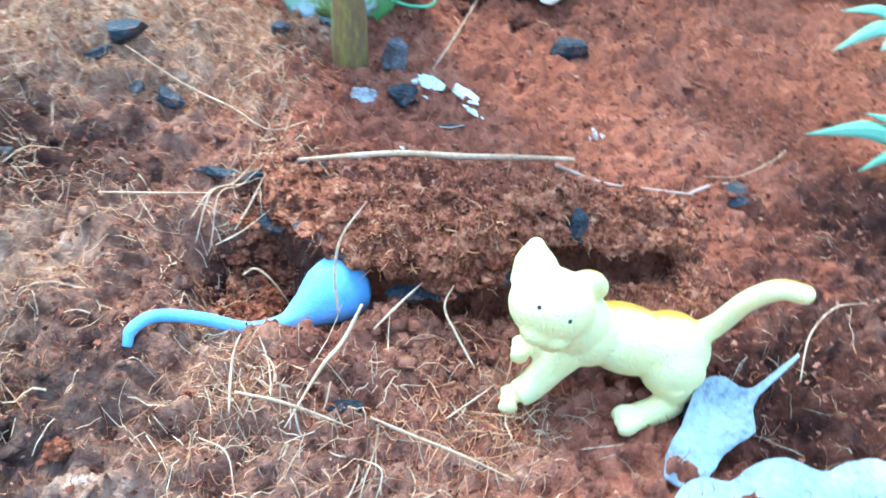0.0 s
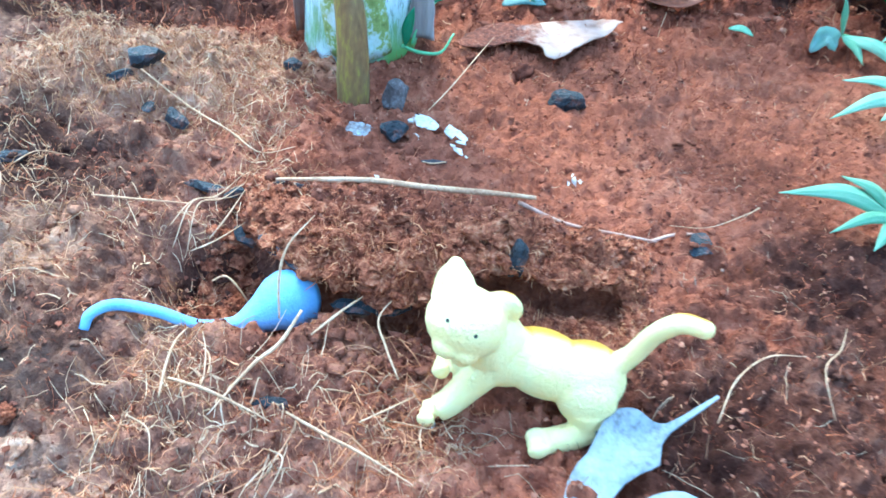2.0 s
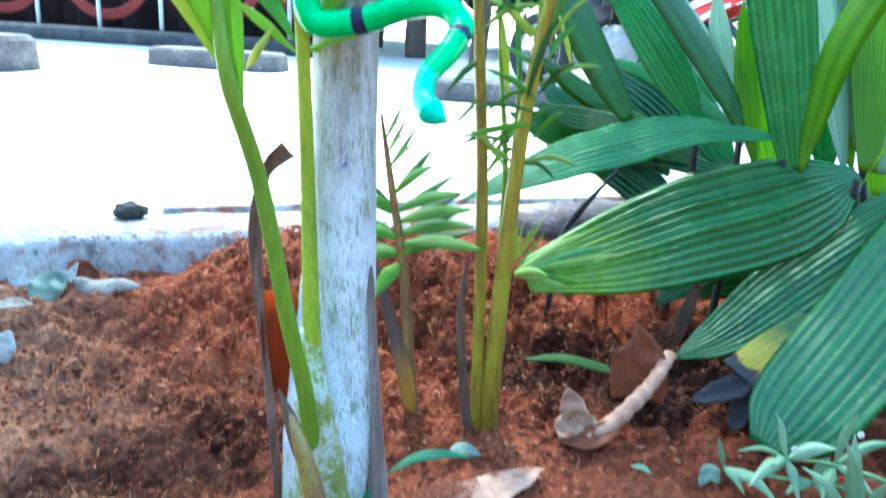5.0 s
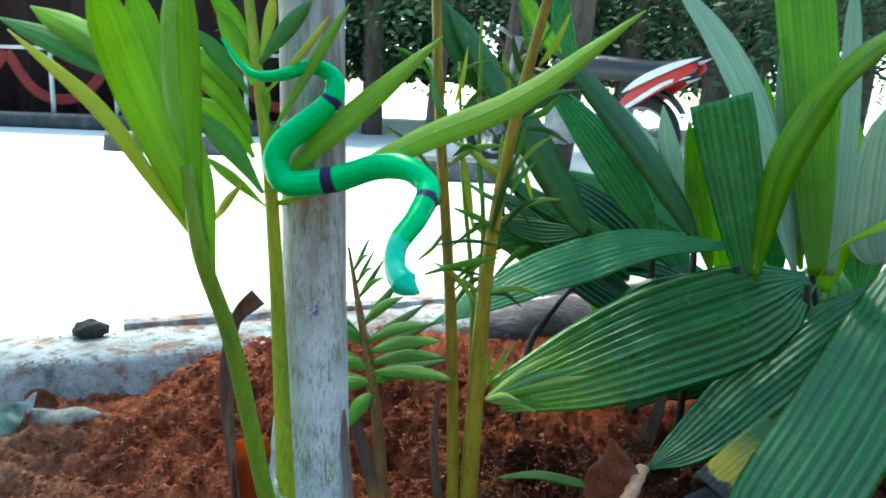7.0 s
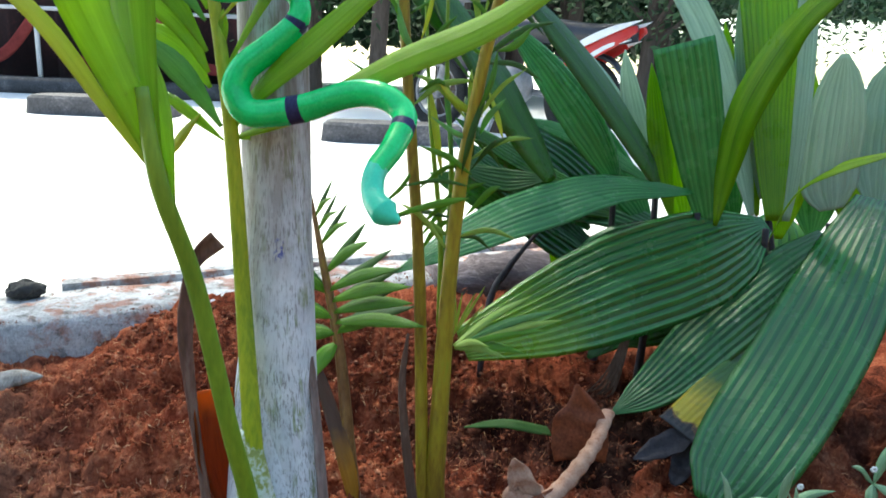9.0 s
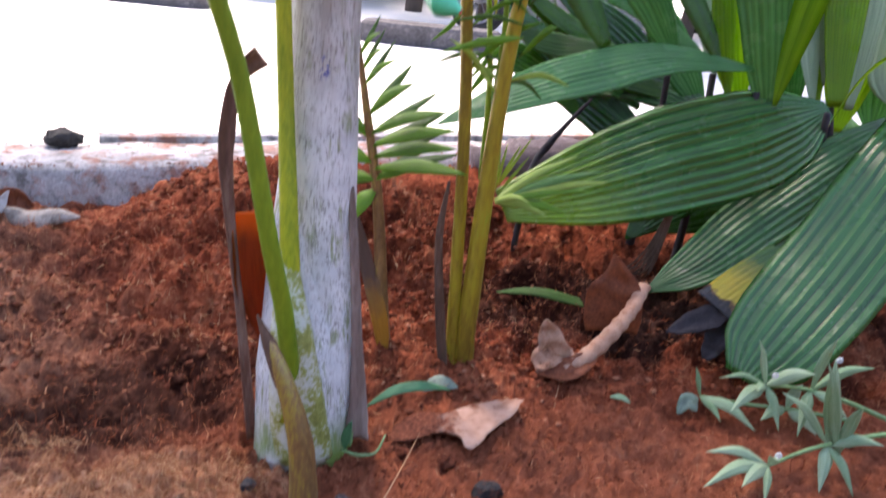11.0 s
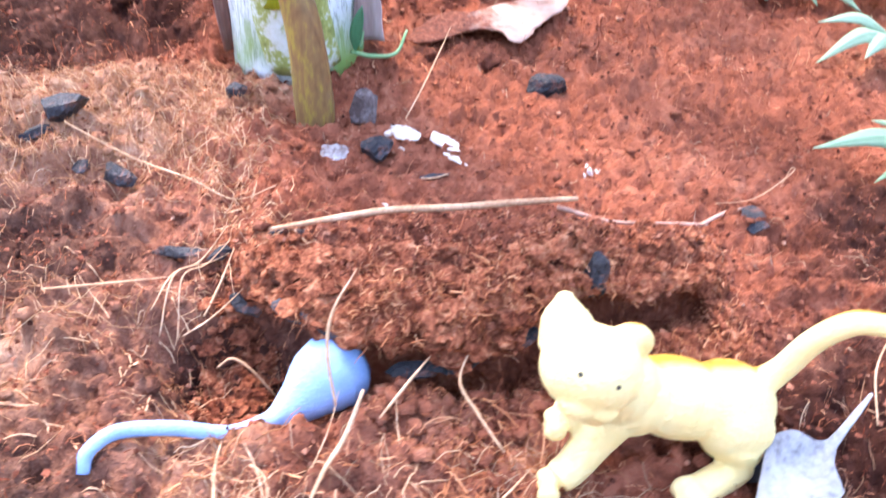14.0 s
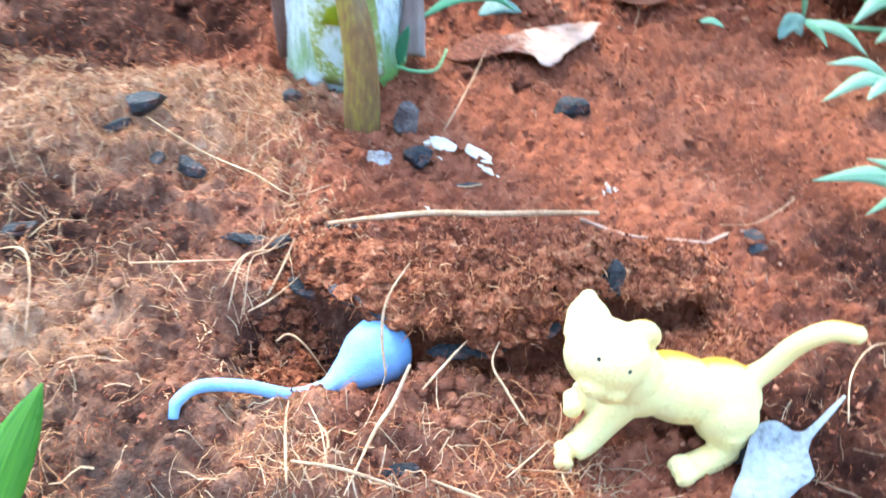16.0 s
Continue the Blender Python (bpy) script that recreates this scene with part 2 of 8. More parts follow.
def trunk_material():
    """Pale waxy bloom on a green stem, rubbed off in lengthwise dashes, browner higher up, with a small ink mark."""
    m, nt, b = material("palm_bloom", 0.55, 0.0, 0.3)
    vec = coords(nt)
    x, y, z = axes(nt, vec)
    st = nt.nodes.new("ShaderNodeMapping")
    st.inputs["Scale"].default_value = (260, 260, 26)
    nt.links.new(vec, st.inputs["Vector"])
    dash = noise_fac(nt, st.outputs["Vector"], 1.0, 5, 0.65)
    cloud = noise_fac(nt, vec, 22, 4)
    base = ramp(nt, noise_fac(nt, vec, 60, 5), [(0.3, (0.55, 0.585, 0.605)), (0.7, (0.79, 0.815, 0.82))])
    fl = nt.nodes.new("ShaderNodeMapping")
    fl.inputs["Scale"].default_value = (900, 900, 110)
    nt.links.new(vec, fl.inputs["Vector"])
    fleck = noise_fac(nt, fl.outputs["Vector"], 1.0, 4, 0.7)
    base = blend(nt, calc(nt, "MULTIPLY", level(nt, fleck, 0.52, 0.60), calc(nt, "MULTIPLY", level(nt, cloud, 0.32, 0.52), 0.75)), base, (0.17, 0.17, 0.155))
    rub = calc(nt, "MULTIPLY", level(nt, dash, 0.53, 0.58), level(nt, cloud, 0.48, 0.57))
    base = blend(nt, calc(nt, "MULTIPLY", rub, 0.8), base, (0.24, 0.30, 0.13))
    grey = level(nt, z, 0.18, 0.36)
    base = blend(nt, calc(nt, "MULTIPLY", grey, 0.55), base, (0.34, 0.31, 0.29))
    brown = calc(nt, "MULTIPLY", level(nt, z, 0.17, 0.33), level(nt, noise_fac(nt, st.outputs["Vector"], 0.35, 5), 0.42, 0.60))
    base = blend(nt, calc(nt, "MULTIPLY", brown, 0.85), base, (0.20, 0.14, 0.10))
    green = calc(nt, "MULTIPLY", level(nt, z, 0.03, 0.0), level(nt, cloud, 0.35, 0.6))
    base = blend(nt, green, base, (0.20, 0.32, 0.08))
    ix, iz = calc(nt, "DIVIDE", calc(nt, "ADD", x, 0.047), 0.004), calc(nt, "DIVIDE", calc(nt, "SUBTRACT", z, 0.229), 0.008)
    ink = calc(nt, "MULTIPLY", level(nt, calc(nt, "ADD", calc(nt, "MULTIPLY", ix, ix), calc(nt, "MULTIPLY", iz, iz)), 1.0, 0.3), level(nt, noise_fac(nt, vec, 420, 2), 0.48, 0.56))
    base = blend(nt, calc(nt, "MULTIPLY", ink, 0.8), base, (0.05, 0.07, 0.35))
    colour(nt, b, base)
    bump(nt, b, dash, 0.3, 0.0008)
    return m


def cat_material():
    """Pale yellow moulded rubber, sprayed orange along the back, with tiny dark eyes."""
    m, nt, b = material("yellow_rubber", 0.5, 0.0, 0.4)
    vec = coords(nt)
    x, y, z = axes(nt, vec)
    base = ramp(nt, noise_fac(nt, vec, 120, 4), [(0.3, (0.96, 0.70, 0.26)), (0.7, (0.97, 0.76, 0.34))])
    geo = nt.nodes.new("ShaderNodeNewGeometry")
    nx, ny, nz = axes(nt, geo.outputs["Normal"])
    back = calc(nt, "MULTIPLY", level(nt, calc(nt, "ADD", calc(nt, "MULTIPLY", nz, 0.75), calc(nt, "MULTIPLY", ny, 0.75)), 0.72, 0.95), calc(nt, "MULTIPLY", level(nt, x, 0.047, 0.053), level(nt, z, 0.020, 0.025)))
    base = blend(nt, back, base, (0.80, 0.36, 0.03))
    for ex, ey, ez in EYES:
        dx, dy, dz = (calc(nt, "SUBTRACT", s, e) for s, e in ((x, ex), (y, ey), (z, ez)))
        d2 = calc(nt, "ADD", calc(nt, "MULTIPLY", dx, dx), calc(nt, "ADD", calc(nt, "MULTIPLY", dy, dy), calc(nt, "MULTIPLY", dz, dz)))
        base = blend(nt, level(nt, d2, 0.42e-6, 0.20e-6), base, (0.02, 0.02, 0.02))
    colour(nt, b, base)
    bump(nt, b, noise_fac(nt, vec, 900, 5, 0.7), 0.8, 0.0012)
    return m


EYES = [(0.0388, 0.0759, 0.0446), (0.0466, 0.0742, 0.0427)]
SOIL = soil_material()
FRESH = fresh_coir()
CRUMB = island_material("soil_crumb", [(0.0, (0.045, 0.015, 0.009)), (0.35, (0.125, 0.039, 0.022)), (0.7, (0.26, 0.085, 0.047)), (0.95, (0.42, 0.175, 0.10)), (1.0, (0.60, 0.39, 0.26))])
FIBRE = island_material("coir_fibre", [(0.0, (0.04, 0.009, 0.005)), (0.45, (0.20, 0.046, 0.021)), (0.8, (0.50, 0.17, 0.078)), (1.0, (0.72, 0.40, 0.22))], 0.9)
GINGER = island_material("ginger_coir", [(0.0, (0.26, 0.075, 0.030)), (0.5, (0.46, 0.165, 0.070)), (1.0, (0.72, 0.36, 0.18))], 0.85)
TANHAIR = island_material("dry_coir", [(0.0, (0.20, 0.070, 0.030)), (0.5, (0.45, 0.205, 0.095)), (1.0, (0.74, 0.50, 0.29))], 0.85)
HAIR = island_material("root_hair", [(0.0, (0.14, 0.062, 0.032)), (0.5, (0.30, 0.165, 0.090)), (1.0, (0.50, 0.35, 0.22))], 0.85)
LOGWOOD = mottled("weathered_log", [(0.0, (0.030, 0.020, 0.019)), (0.55, (0.13, 0.10, 0.10)), (1.0, (0.32, 0.27, 0.28))], 30, 300, 0.85, 0.2, 0.6, 0.002, (0.3, 1, 1))
def charcoal_material():
    """Dull blue-black charcoal dusted with red soil."""
    m = mottled("charcoal", [(0.0, (0.006, 0.0055, 0.006)), (0.6, (0.019, 0.018, 0.021)), (1.0, (0.085, 0.083, 0.092))], 140, 800, 0.55, 0.4, 1.0, 0.0014)
    nt = m.node_tree
    b = nt.nodes["Principled BSDF"]
    dust = level(nt, noise_fac(nt, coords(nt), 260, 5, 0.7), 0.53, 0.63)
    colour(nt, b, blend(nt, calc(nt, "MULTIPLY", dust, 0.75), b.inputs["Base Color"].links[0].from_socket, (0.17, 0.062, 0.034)))
    return m


CHARCOAL = charcoal_material()
STUBWOOD = mottled("withered_stub", [(0.0, (0.030, 0.020, 0.018)), (0.5, (0.12, 0.085, 0.075)), (1.0, (0.30, 0.25, 0.23))], 120, 700, 0.8, 0.2, 0.8, 0.0012)
PALE_STONE = mottled("pale_stone", [(0.0, (0.30, 0.15, 0.09)), (0.35, (0.64, 0.51, 0.40)), (1.0, (0.82, 0.72, 0.60))], 170, 700, 0.85, 0.2, 1.0, 0.0012)
GREY_STONE = mottled("soiled_stone", [(0.0, (0.12, 0.055, 0.035)), (0.45, (0.30, 0.24, 0.21)), (1.0, (0.58, 0.55, 0.53))], 140, 700, 0.85, 0.2, 1.0, 0.0012)
STRAW = mottled("dry_straw", [(0.0, (0.28, 0.12, 0.055)), (0.55, (0.56, 0.33, 0.18)), (1.0, (0.74, 0.52, 0.34))], 100, 900, 0.75, 0.2, 0.4, 0.0005)
BLUE = mottled("blue_rubber", [(0.0, (0.19, 0.32, 0.55)), (1.0, (0.29, 0.44, 0.66))], 150, 1400, 0.8, 0.25, 0.5, 0.0005)
YELLOW = cat_material()
TRUNK = trunk_material()
def kerb_material():
    """Worn concrete with grime and smears of red soil."""
    m = mottled("kerb_concrete", [(0.0, (0.16, 0.155, 0.15)), (0.4, (0.40, 0.39, 0.385)), (1.0, (0.68, 0.67, 0.67))], 22, 240, 0.9, 0.2, 0.7, 0.003)
    nt = m.node_tree
    b = nt.nodes["Principled BSDF"]
    vec = coords(nt)
    c = b.inputs["Base Color"].links[0].from_socket
    smear = level(nt, noise_fac(nt, vec, 26, 6, 0.7), 0.50, 0.60)
    c = blend(nt, calc(nt, "MULTIPLY", smear, 0.75), c, (0.30, 0.11, 0.06))
    grime = level(nt, noise_fac(nt, vec, 60, 6, 0.8), 0.53, 0.62)
    c = blend(nt, calc(nt, "MULTIPLY", grime, 0.75), c, (0.07, 0.065, 0.055))
    colour(nt, b, c)
    return m


CONCRETE = kerb_material()
PAVING = mottled("lot_concrete", [(0.0, (0.66, 0.65, 0.63)), (1.0, (0.80, 0.79, 0.78))], 1.5, 40, 0.9, 0.2, 0.2, 0.002)
STONE = mottled("grey_stone", [(0.0, (0.030, 0.030, 0.034)), (0.6, (0.085, 0.084, 0.092)), (1.0, (0.20, 0.19, 0.20))], 6, 60, 0.9, 0.2, 0.5, 0.004)
ROCK = mottled("dark_stone", [(0.0, (0.012, 0.012, 0.012)), (1.0, (0.060, 0.058, 0.055))], 50, 300, 0.85, 0.3, 0.6, 0.002)
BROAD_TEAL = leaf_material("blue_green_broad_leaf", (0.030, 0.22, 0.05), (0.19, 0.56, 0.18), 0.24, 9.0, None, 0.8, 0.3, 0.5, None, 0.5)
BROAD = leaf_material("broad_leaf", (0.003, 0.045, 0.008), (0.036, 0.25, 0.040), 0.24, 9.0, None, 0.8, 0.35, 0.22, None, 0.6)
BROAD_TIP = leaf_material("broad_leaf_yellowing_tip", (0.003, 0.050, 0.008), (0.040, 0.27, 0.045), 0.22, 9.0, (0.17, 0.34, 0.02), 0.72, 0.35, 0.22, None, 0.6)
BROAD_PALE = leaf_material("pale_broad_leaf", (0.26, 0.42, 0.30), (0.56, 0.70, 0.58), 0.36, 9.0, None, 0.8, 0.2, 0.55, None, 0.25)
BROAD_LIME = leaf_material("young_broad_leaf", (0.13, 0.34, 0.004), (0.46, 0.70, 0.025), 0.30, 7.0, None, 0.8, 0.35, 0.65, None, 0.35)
# green for the inner leaves, toned for the shade they stand in
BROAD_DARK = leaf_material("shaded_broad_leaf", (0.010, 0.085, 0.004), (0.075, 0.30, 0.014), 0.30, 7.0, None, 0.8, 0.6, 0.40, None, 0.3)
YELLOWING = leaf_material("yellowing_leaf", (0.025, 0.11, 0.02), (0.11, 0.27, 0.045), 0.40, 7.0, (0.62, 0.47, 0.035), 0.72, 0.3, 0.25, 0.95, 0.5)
BLACKENED = mottled("blackened_leaf", [(0.0, (0.012, 0.010, 0.012)), (1.0, (0.06, 0.05, 0.055))], 80, 500, 0.7, 0.3, 0.5, 0.001)
# leaflet green lightened to carry the daylight behind the front palm
LEAFLET = leaf_material("backlit_palm_leaflet", (0.19, 0.40, 0.020), (0.48, 0.72, 0.070), 0.30, 3.0, None, 0.8, 0.2, 0.62)
LEAFLET_GREEN = leaf_material("green_leaflet", (0.055, 0.20, 0.010), (0.21, 0.47, 0.035), 0.32, 3.0, None, 0.8, 0.2, 0.45)
LEAFLET_SEA = leaf_material("sea_green_leaf", (0.03, 0.16, 0.07), (0.10, 0.34, 0.16), 0.36, 3.0, None, 0.8, 0.1, 0.3)
LEAFLET_MID = leaf_material("yellow_green_leaflet", (0.19, 0.36, 0.04), (0.50, 0.66, 0.14), 0.34, 3.0, None, 0.8, 0.2, 0.4)
LEAFLET_TEAL = leaf_material("blue_green_leaflet", (0.10, 0.30, 0.07), (0.30, 0.56, 0.20), 0.28, 3.0, None, 0.8, 0.2, 0.6)
LEAFLET_PALE = leaf_material("pale_leaflet", (0.34, 0.46, 0.03), (0.64, 0.74, 0.08), 0.34, 3.0, (0.66, 0.70, 0.08), 0.75, 0.2, 0.38)
LEAFLET_DARK = leaf_material("dark_leaflet", (0.020, 0.085, 0.010), (0.09, 0.24, 0.03), 0.36, 3.0, None, 0.8, 0.3, 0.4)
PETIOLE = mottled("green_petiole", [(0.0, (0.09, 0.20, 0.015)), (1.0, (0.26, 0.42, 0.03))], 30, 400, 0.45, 0.4, 0.2, 0.0005, (1, 1, 0.2))
PETIOLE_YELLOW = mottled("yellow_petiole", [(0.0, (0.15, 0.24, 0.010)), (0.5, (0.35, 0.41, 0.018)), (1.0, (0.54, 0.54, 0.03))], 40, 500, 0.45, 0.4, 0.2, 0.0005, (1, 1, 0.2))
STEM_BROWN = mottled("olive_stem", [(0.0, (0.10, 0.055, 0.012)), (0.4, (0.24, 0.165, 0.018)), (0.75, (0.38, 0.31, 0.025)), (1.0, (0.26, 0.34, 0.03))], 26, 300, 0.45, 0.4, 0.3, 0.0005, (1, 1, 0.2))
SHOOT = mottled("cut_shoot", [(0.0, (0.10, 0.045, 0.020)), (0.5, (0.23, 0.13, 0.050)), (0.72, (0.33, 0.24, 0.045)), (1.0, (0.26, 0.34, 0.05))], 32, 500, 0.34, 0.6, 0.3, 0.0006, (1, 1, 0.3))
SHEATH_GREY = mottled("dry_sheath", [(0.0, (0.055, 0.028, 0.018)), (0.6, (0.14, 0.085, 0.060)), (1.0, (0.26, 0.175, 0.135))], 50, 300, 0.75, 0.2, 0.4, 0.0008, (1, 1, 0.15))
SHEATH_PINK = mottled("pinkish_sheath", [(0.0, (0.12, 0.075, 0.060)), (0.5, (0.30, 0.22, 0.19)), (1.0, (0.48, 0.38, 0.34))], 50, 300, 0.7, 0.25, 0.4, 0.0008, (1, 1, 0.15))
SHEATH_YELLOW = leaf_material("withered_sheath", (0.38, 0.15, 0.012), (0.62, 0.33, 0.035), 0.6, 2.0, (0.13, 0.075, 0.055), 0.42, 0.4, 0.2)
# orange upper end paints the glow of daylight behind; rust below
SPATHE = leaf_material("rust_sheath", (0.07, 0.013, 0.004), (0.36, 0.065, 0.008), 0.35, 2.0, (0.62, 0.16, 0.010), 0.85, 0.3, 0.6)
SHEATH_BROWN = mottled("brown_sheath", [(0.0, (0.050, 0.020, 0.014)), (0.5, (0.16, 0.080, 0.058)), (1.0, (0.32, 0.21, 0.17))], 40, 300, 0.7, 0.25, 0.4, 0.0008, (1, 1, 0.15))
STALK_BASE = mottled("flecked_stalk_base", [(0.0, (0.13, 0.15, 0.03)), (0.45, (0.32, 0.36, 0.10)), (0.6, (0.55, 0.60, 0.50)), (1.0, (0.66, 0.72, 0.70))], 60, 420, 0.5, 0.4, 0.3, 0.0006)
DEAD = mottled("dead_leaf", [(0.0, (0.09, 0.030, 0.017)), (0.35, (0.40, 0.20, 0.125)), (1.0, (0.55, 0.35, 0.25))], 70, 500, 0.75, 0.25, 0.5, 0.0006)
def caked_leaf():
    """A pale brown dead leaf whose buried half is caked with coir."""
    m, nt, b = material("caked_dead_leaf", 0.75, 0.0, 0.2)
    vec = coords(nt)
    x, y, z = axes(nt, vec)
    n, fine = noise_fac(nt, vec, 70, 5), noise_fac(nt, vec, 420, 5, 0.7)
    leaf = ramp(nt, n, [(0.25, (0.20, 0.085, 0.05)), (0.5, (0.46, 0.26, 0.18)), (0.8, (0.60, 0.40, 0.31))])
    soil = ramp(nt, fine, [(0.3, (0.05, 0.013, 0.007)), (0.55, (0.28, 0.08, 0.04)), (0.8, (0.55, 0.27, 0.15))])
    cake = level(nt, calc(nt, "ADD", x, calc(nt, "MULTIPLY", calc(nt, "SUBTRACT", n, 0.5), 0.10)), 0.052, 0.034)
    colour(nt, b, blend(nt, cake, leaf, soil))
    bump(nt, b, calc(nt, "MULTIPLY", fine, calc(nt, "ADD", cake, 0.15)), 0.8, 0.003)
    return m


DEAD_CAKED = caked_leaf()
DEAD_DARK = mottled("brown_dead_leaf", [(0.0, (0.075, 0.016, 0.006)), (1.0, (0.33, 0.088, 0.032))], 50, 400, 0.6, 0.3, 0.4, 0.0006)
DEAD_GREY = mottled("grey_dead_leaf", [(0.0, (0.12, 0.108, 0.10)), (0.42, (0.32, 0.30, 0.285)), (1.0, (0.50, 0.475, 0.45))], 70, 500, 0.7, 0.3, 0.5, 0.0006)
DEAD_PALE = mottled("bleached_dead_leaf", [(0.0, (0.10, 0.075, 0.06)), (0.5, (0.27, 0.24, 0.21)), (1.0, (0.46, 0.43, 0.39))], 70, 500, 0.75, 0.25, 0.5, 0.0006)
DEAD_WHITE = mottled("whitened_dead_leaf", [(0.0, (0.22, 0.19, 0.17)), (0.5, (0.52, 0.50, 0.48)), (1.0, (0.72, 0.71, 0.69))], 70, 500, 0.75, 0.25, 0.5, 0.0006)
DEAD_GREEN = mottled("faded_green_leaf", [(0.0, (0.06, 0.09, 0.07)), (1.0, (0.24, 0.32, 0.26))], 60, 500, 0.6, 0.3, 0.4, 0.0006)
WEED = leaf_material("weed_leaf", (0.13, 0.30, 0.12), (0.48, 0.64, 0.42), 0.38, 1.5, None, 0.8, 0.1, 0.25)
WEED_STEM = mottled("weed_stem", [(0.0, (0.12, 0.28, 0.10)), (1.0, (0.30, 0.46, 0.22))], 100, 500, 0.5)
FLOWER = mottled("white_petal", [(0.0, (0.7, 0.72, 0.7)), (1.0, (0.85, 0.86, 0.84))], 300, 900, 0.7)
SNAKE = mottled("green_rubber", [(0.0, (0.0, 0.50, 0.10)), (1.0, (0.02, 0.74, 0.20))], 120, 800, 0.24, 0.5, 0.1, 0.0002)
SNAKE_PALE = mottled("turquoise_rubber", [(0.0, (0.02, 0.50, 0.26)), (1.0, (0.06, 0.70, 0.42))], 120, 800, 0.28, 0.5, 0.1, 0.0002)
SNAKE_BAND = mottled("black_paint", [(0.0, (0.006, 0.008, 0.04)), (1.0, (0.025, 0.03, 0.11))], 500, 1500, 0.5)
PINK = mottled("pink_paint", [(0.0, (0.5, 0.12, 0.08)), (1.0, (0.6, 0.2, 0.14))], 300, 900, 0.5)


# ---- builders ----
def link_mesh(name, bm, mat, parent=None, label="", smooth=True, solid=0.0):
    me = bpy.data.meshes.new(name)
    bm.to_mesh(me)
    bm.free()
    for mm in (mat if isinstance(mat, (list, tuple)) else [mat]):
        me.materials.append(mm)
    if smooth:
        for p in me.polygons:
            p.use_smooth = True
    ob = new(name, me)
    if parent is not None:
        ob.parent = parent
    if label:
        ob["label"] = label
    if solid:
        s = ob.modifiers.new("thickness", "SOLIDIFY")
        s.thickness, s.offset = solid, 0.0
    return ob


def part(name, bm, mat, parent, label="", solid=0.0, smooth=True):
    return link_mesh(name, bm, mat, parent, label, smooth, solid)


def thing(name, label, category, group="", kind=""):
    return tagged(new(name), label, category, group, kind)


def spline(pts, n):
    """n + 1 points of a smooth curve through pts, evenly by control span."""
    p = [Vector(q) for q in pts]
    p = [p[0] * 2 - p[1]] + p + [p[-1] * 2 - p[-2]]
    spans, out = len(p) - 3, []
    for i in range(n + 1):
        s = min(i / n * spans, spans - 1e-6)
        k, t = int(s), s - int(s)
        a, b, c, d = p[k:k + 4]
        out.append(0.5 * (2 * b + (c - a) * t + (2 * a - 5 * b + 4 * c - d) * t * t + (3 * b - a - 3 * c + d) * t * t * t))
    return out


def lerp_list(vals, u):
    s = min(max(u, 0.0), 1.0) * (len(vals) - 1)
    k = min(int(s), len(vals) - 2)
    return vals[k] + (vals[k + 1] - vals[k]) * (s - k)


def tube(bm, pts, radii, sides=10, n=16, flat=1.0, flat_dir=None, wobble=0.0, slot=None):
    """A tapered, capped tube along a smooth curve; flat squeezes it along flat_dir."""
    c = spline(pts, n)
    rings, up = [], Vector((0.13, 0.21, 0.97))
    for i, q in enumerate(c):
        t = (c[min(i + 1, n)] - c[max(i - 1, 0)]).normalized()
        a = flat_dir.copy() if flat_dir else up
        a = a - t * a.dot(t)
        if a.length < 1e-4:
            a = t.orthogonal()
        a.normalize()
        b = t.cross(a)
        if not flat_dir:
            up = a
        r = lerp_list(radii, i / n)
        ring = []
        for j in range(sides):
            w = 2 * math.pi * j / sides
            k = r * (1 + wobble * noise.noise(q * 90 + Vector((math.cos(w), math.sin(w), 0))))
            ring.append(bm.verts.new(q + a * (math.cos(w) * k * flat) + b * (math.sin(w) * k)))
        rings.append(ring)
    for i in range(n):
        for j in range(sides):
            f = bm.faces.new((rings[i][j], rings[i][(j + 1) % sides], rings[i + 1][(j + 1) % sides], rings[i + 1][j]))
            if slot:
                f.material_index = slot(i / n, j / sides)
    for ring, q, flip in ((rings[0], c[0], True), (rings[-1], c[-1], False)):
        v = bm.verts.new(q)
        for j in range(sides):
            a, b = ring[j], ring[(j + 1) % sides]
            f = bm.faces.new((v, b, a) if flip else (v, a, b))
            if slot:
                f.material_index = slot(0.0 if flip else 1.0, j / sides)
    return bm


RISING = [0.28, 0.45, 0.6, 0.75, 0.88, 0.96, 1.0, 1.0]
ROUND = [0.4, 0.7, 0.9, 1.0, 1.0, 1.0, 0.97, 0.9, 0.78, 0.55, 0.12]
LANCE = [0.12, 0.55, 0.85, 1.0, 0.97, 0.8, 0.5, 0.03]
STRAP = [0.35, 0.7, 0.9, 1.0, 1.0, 0.92, 0.7, 0.08]
BROADEN = [0.1, 0.45, 0.8, 1.0, 0.98, 0.82, 0.55, 0.12]
OVAL = [0.06, 0.5, 0.82, 0.98, 1.0, 0.85, 0.55, 0.04]


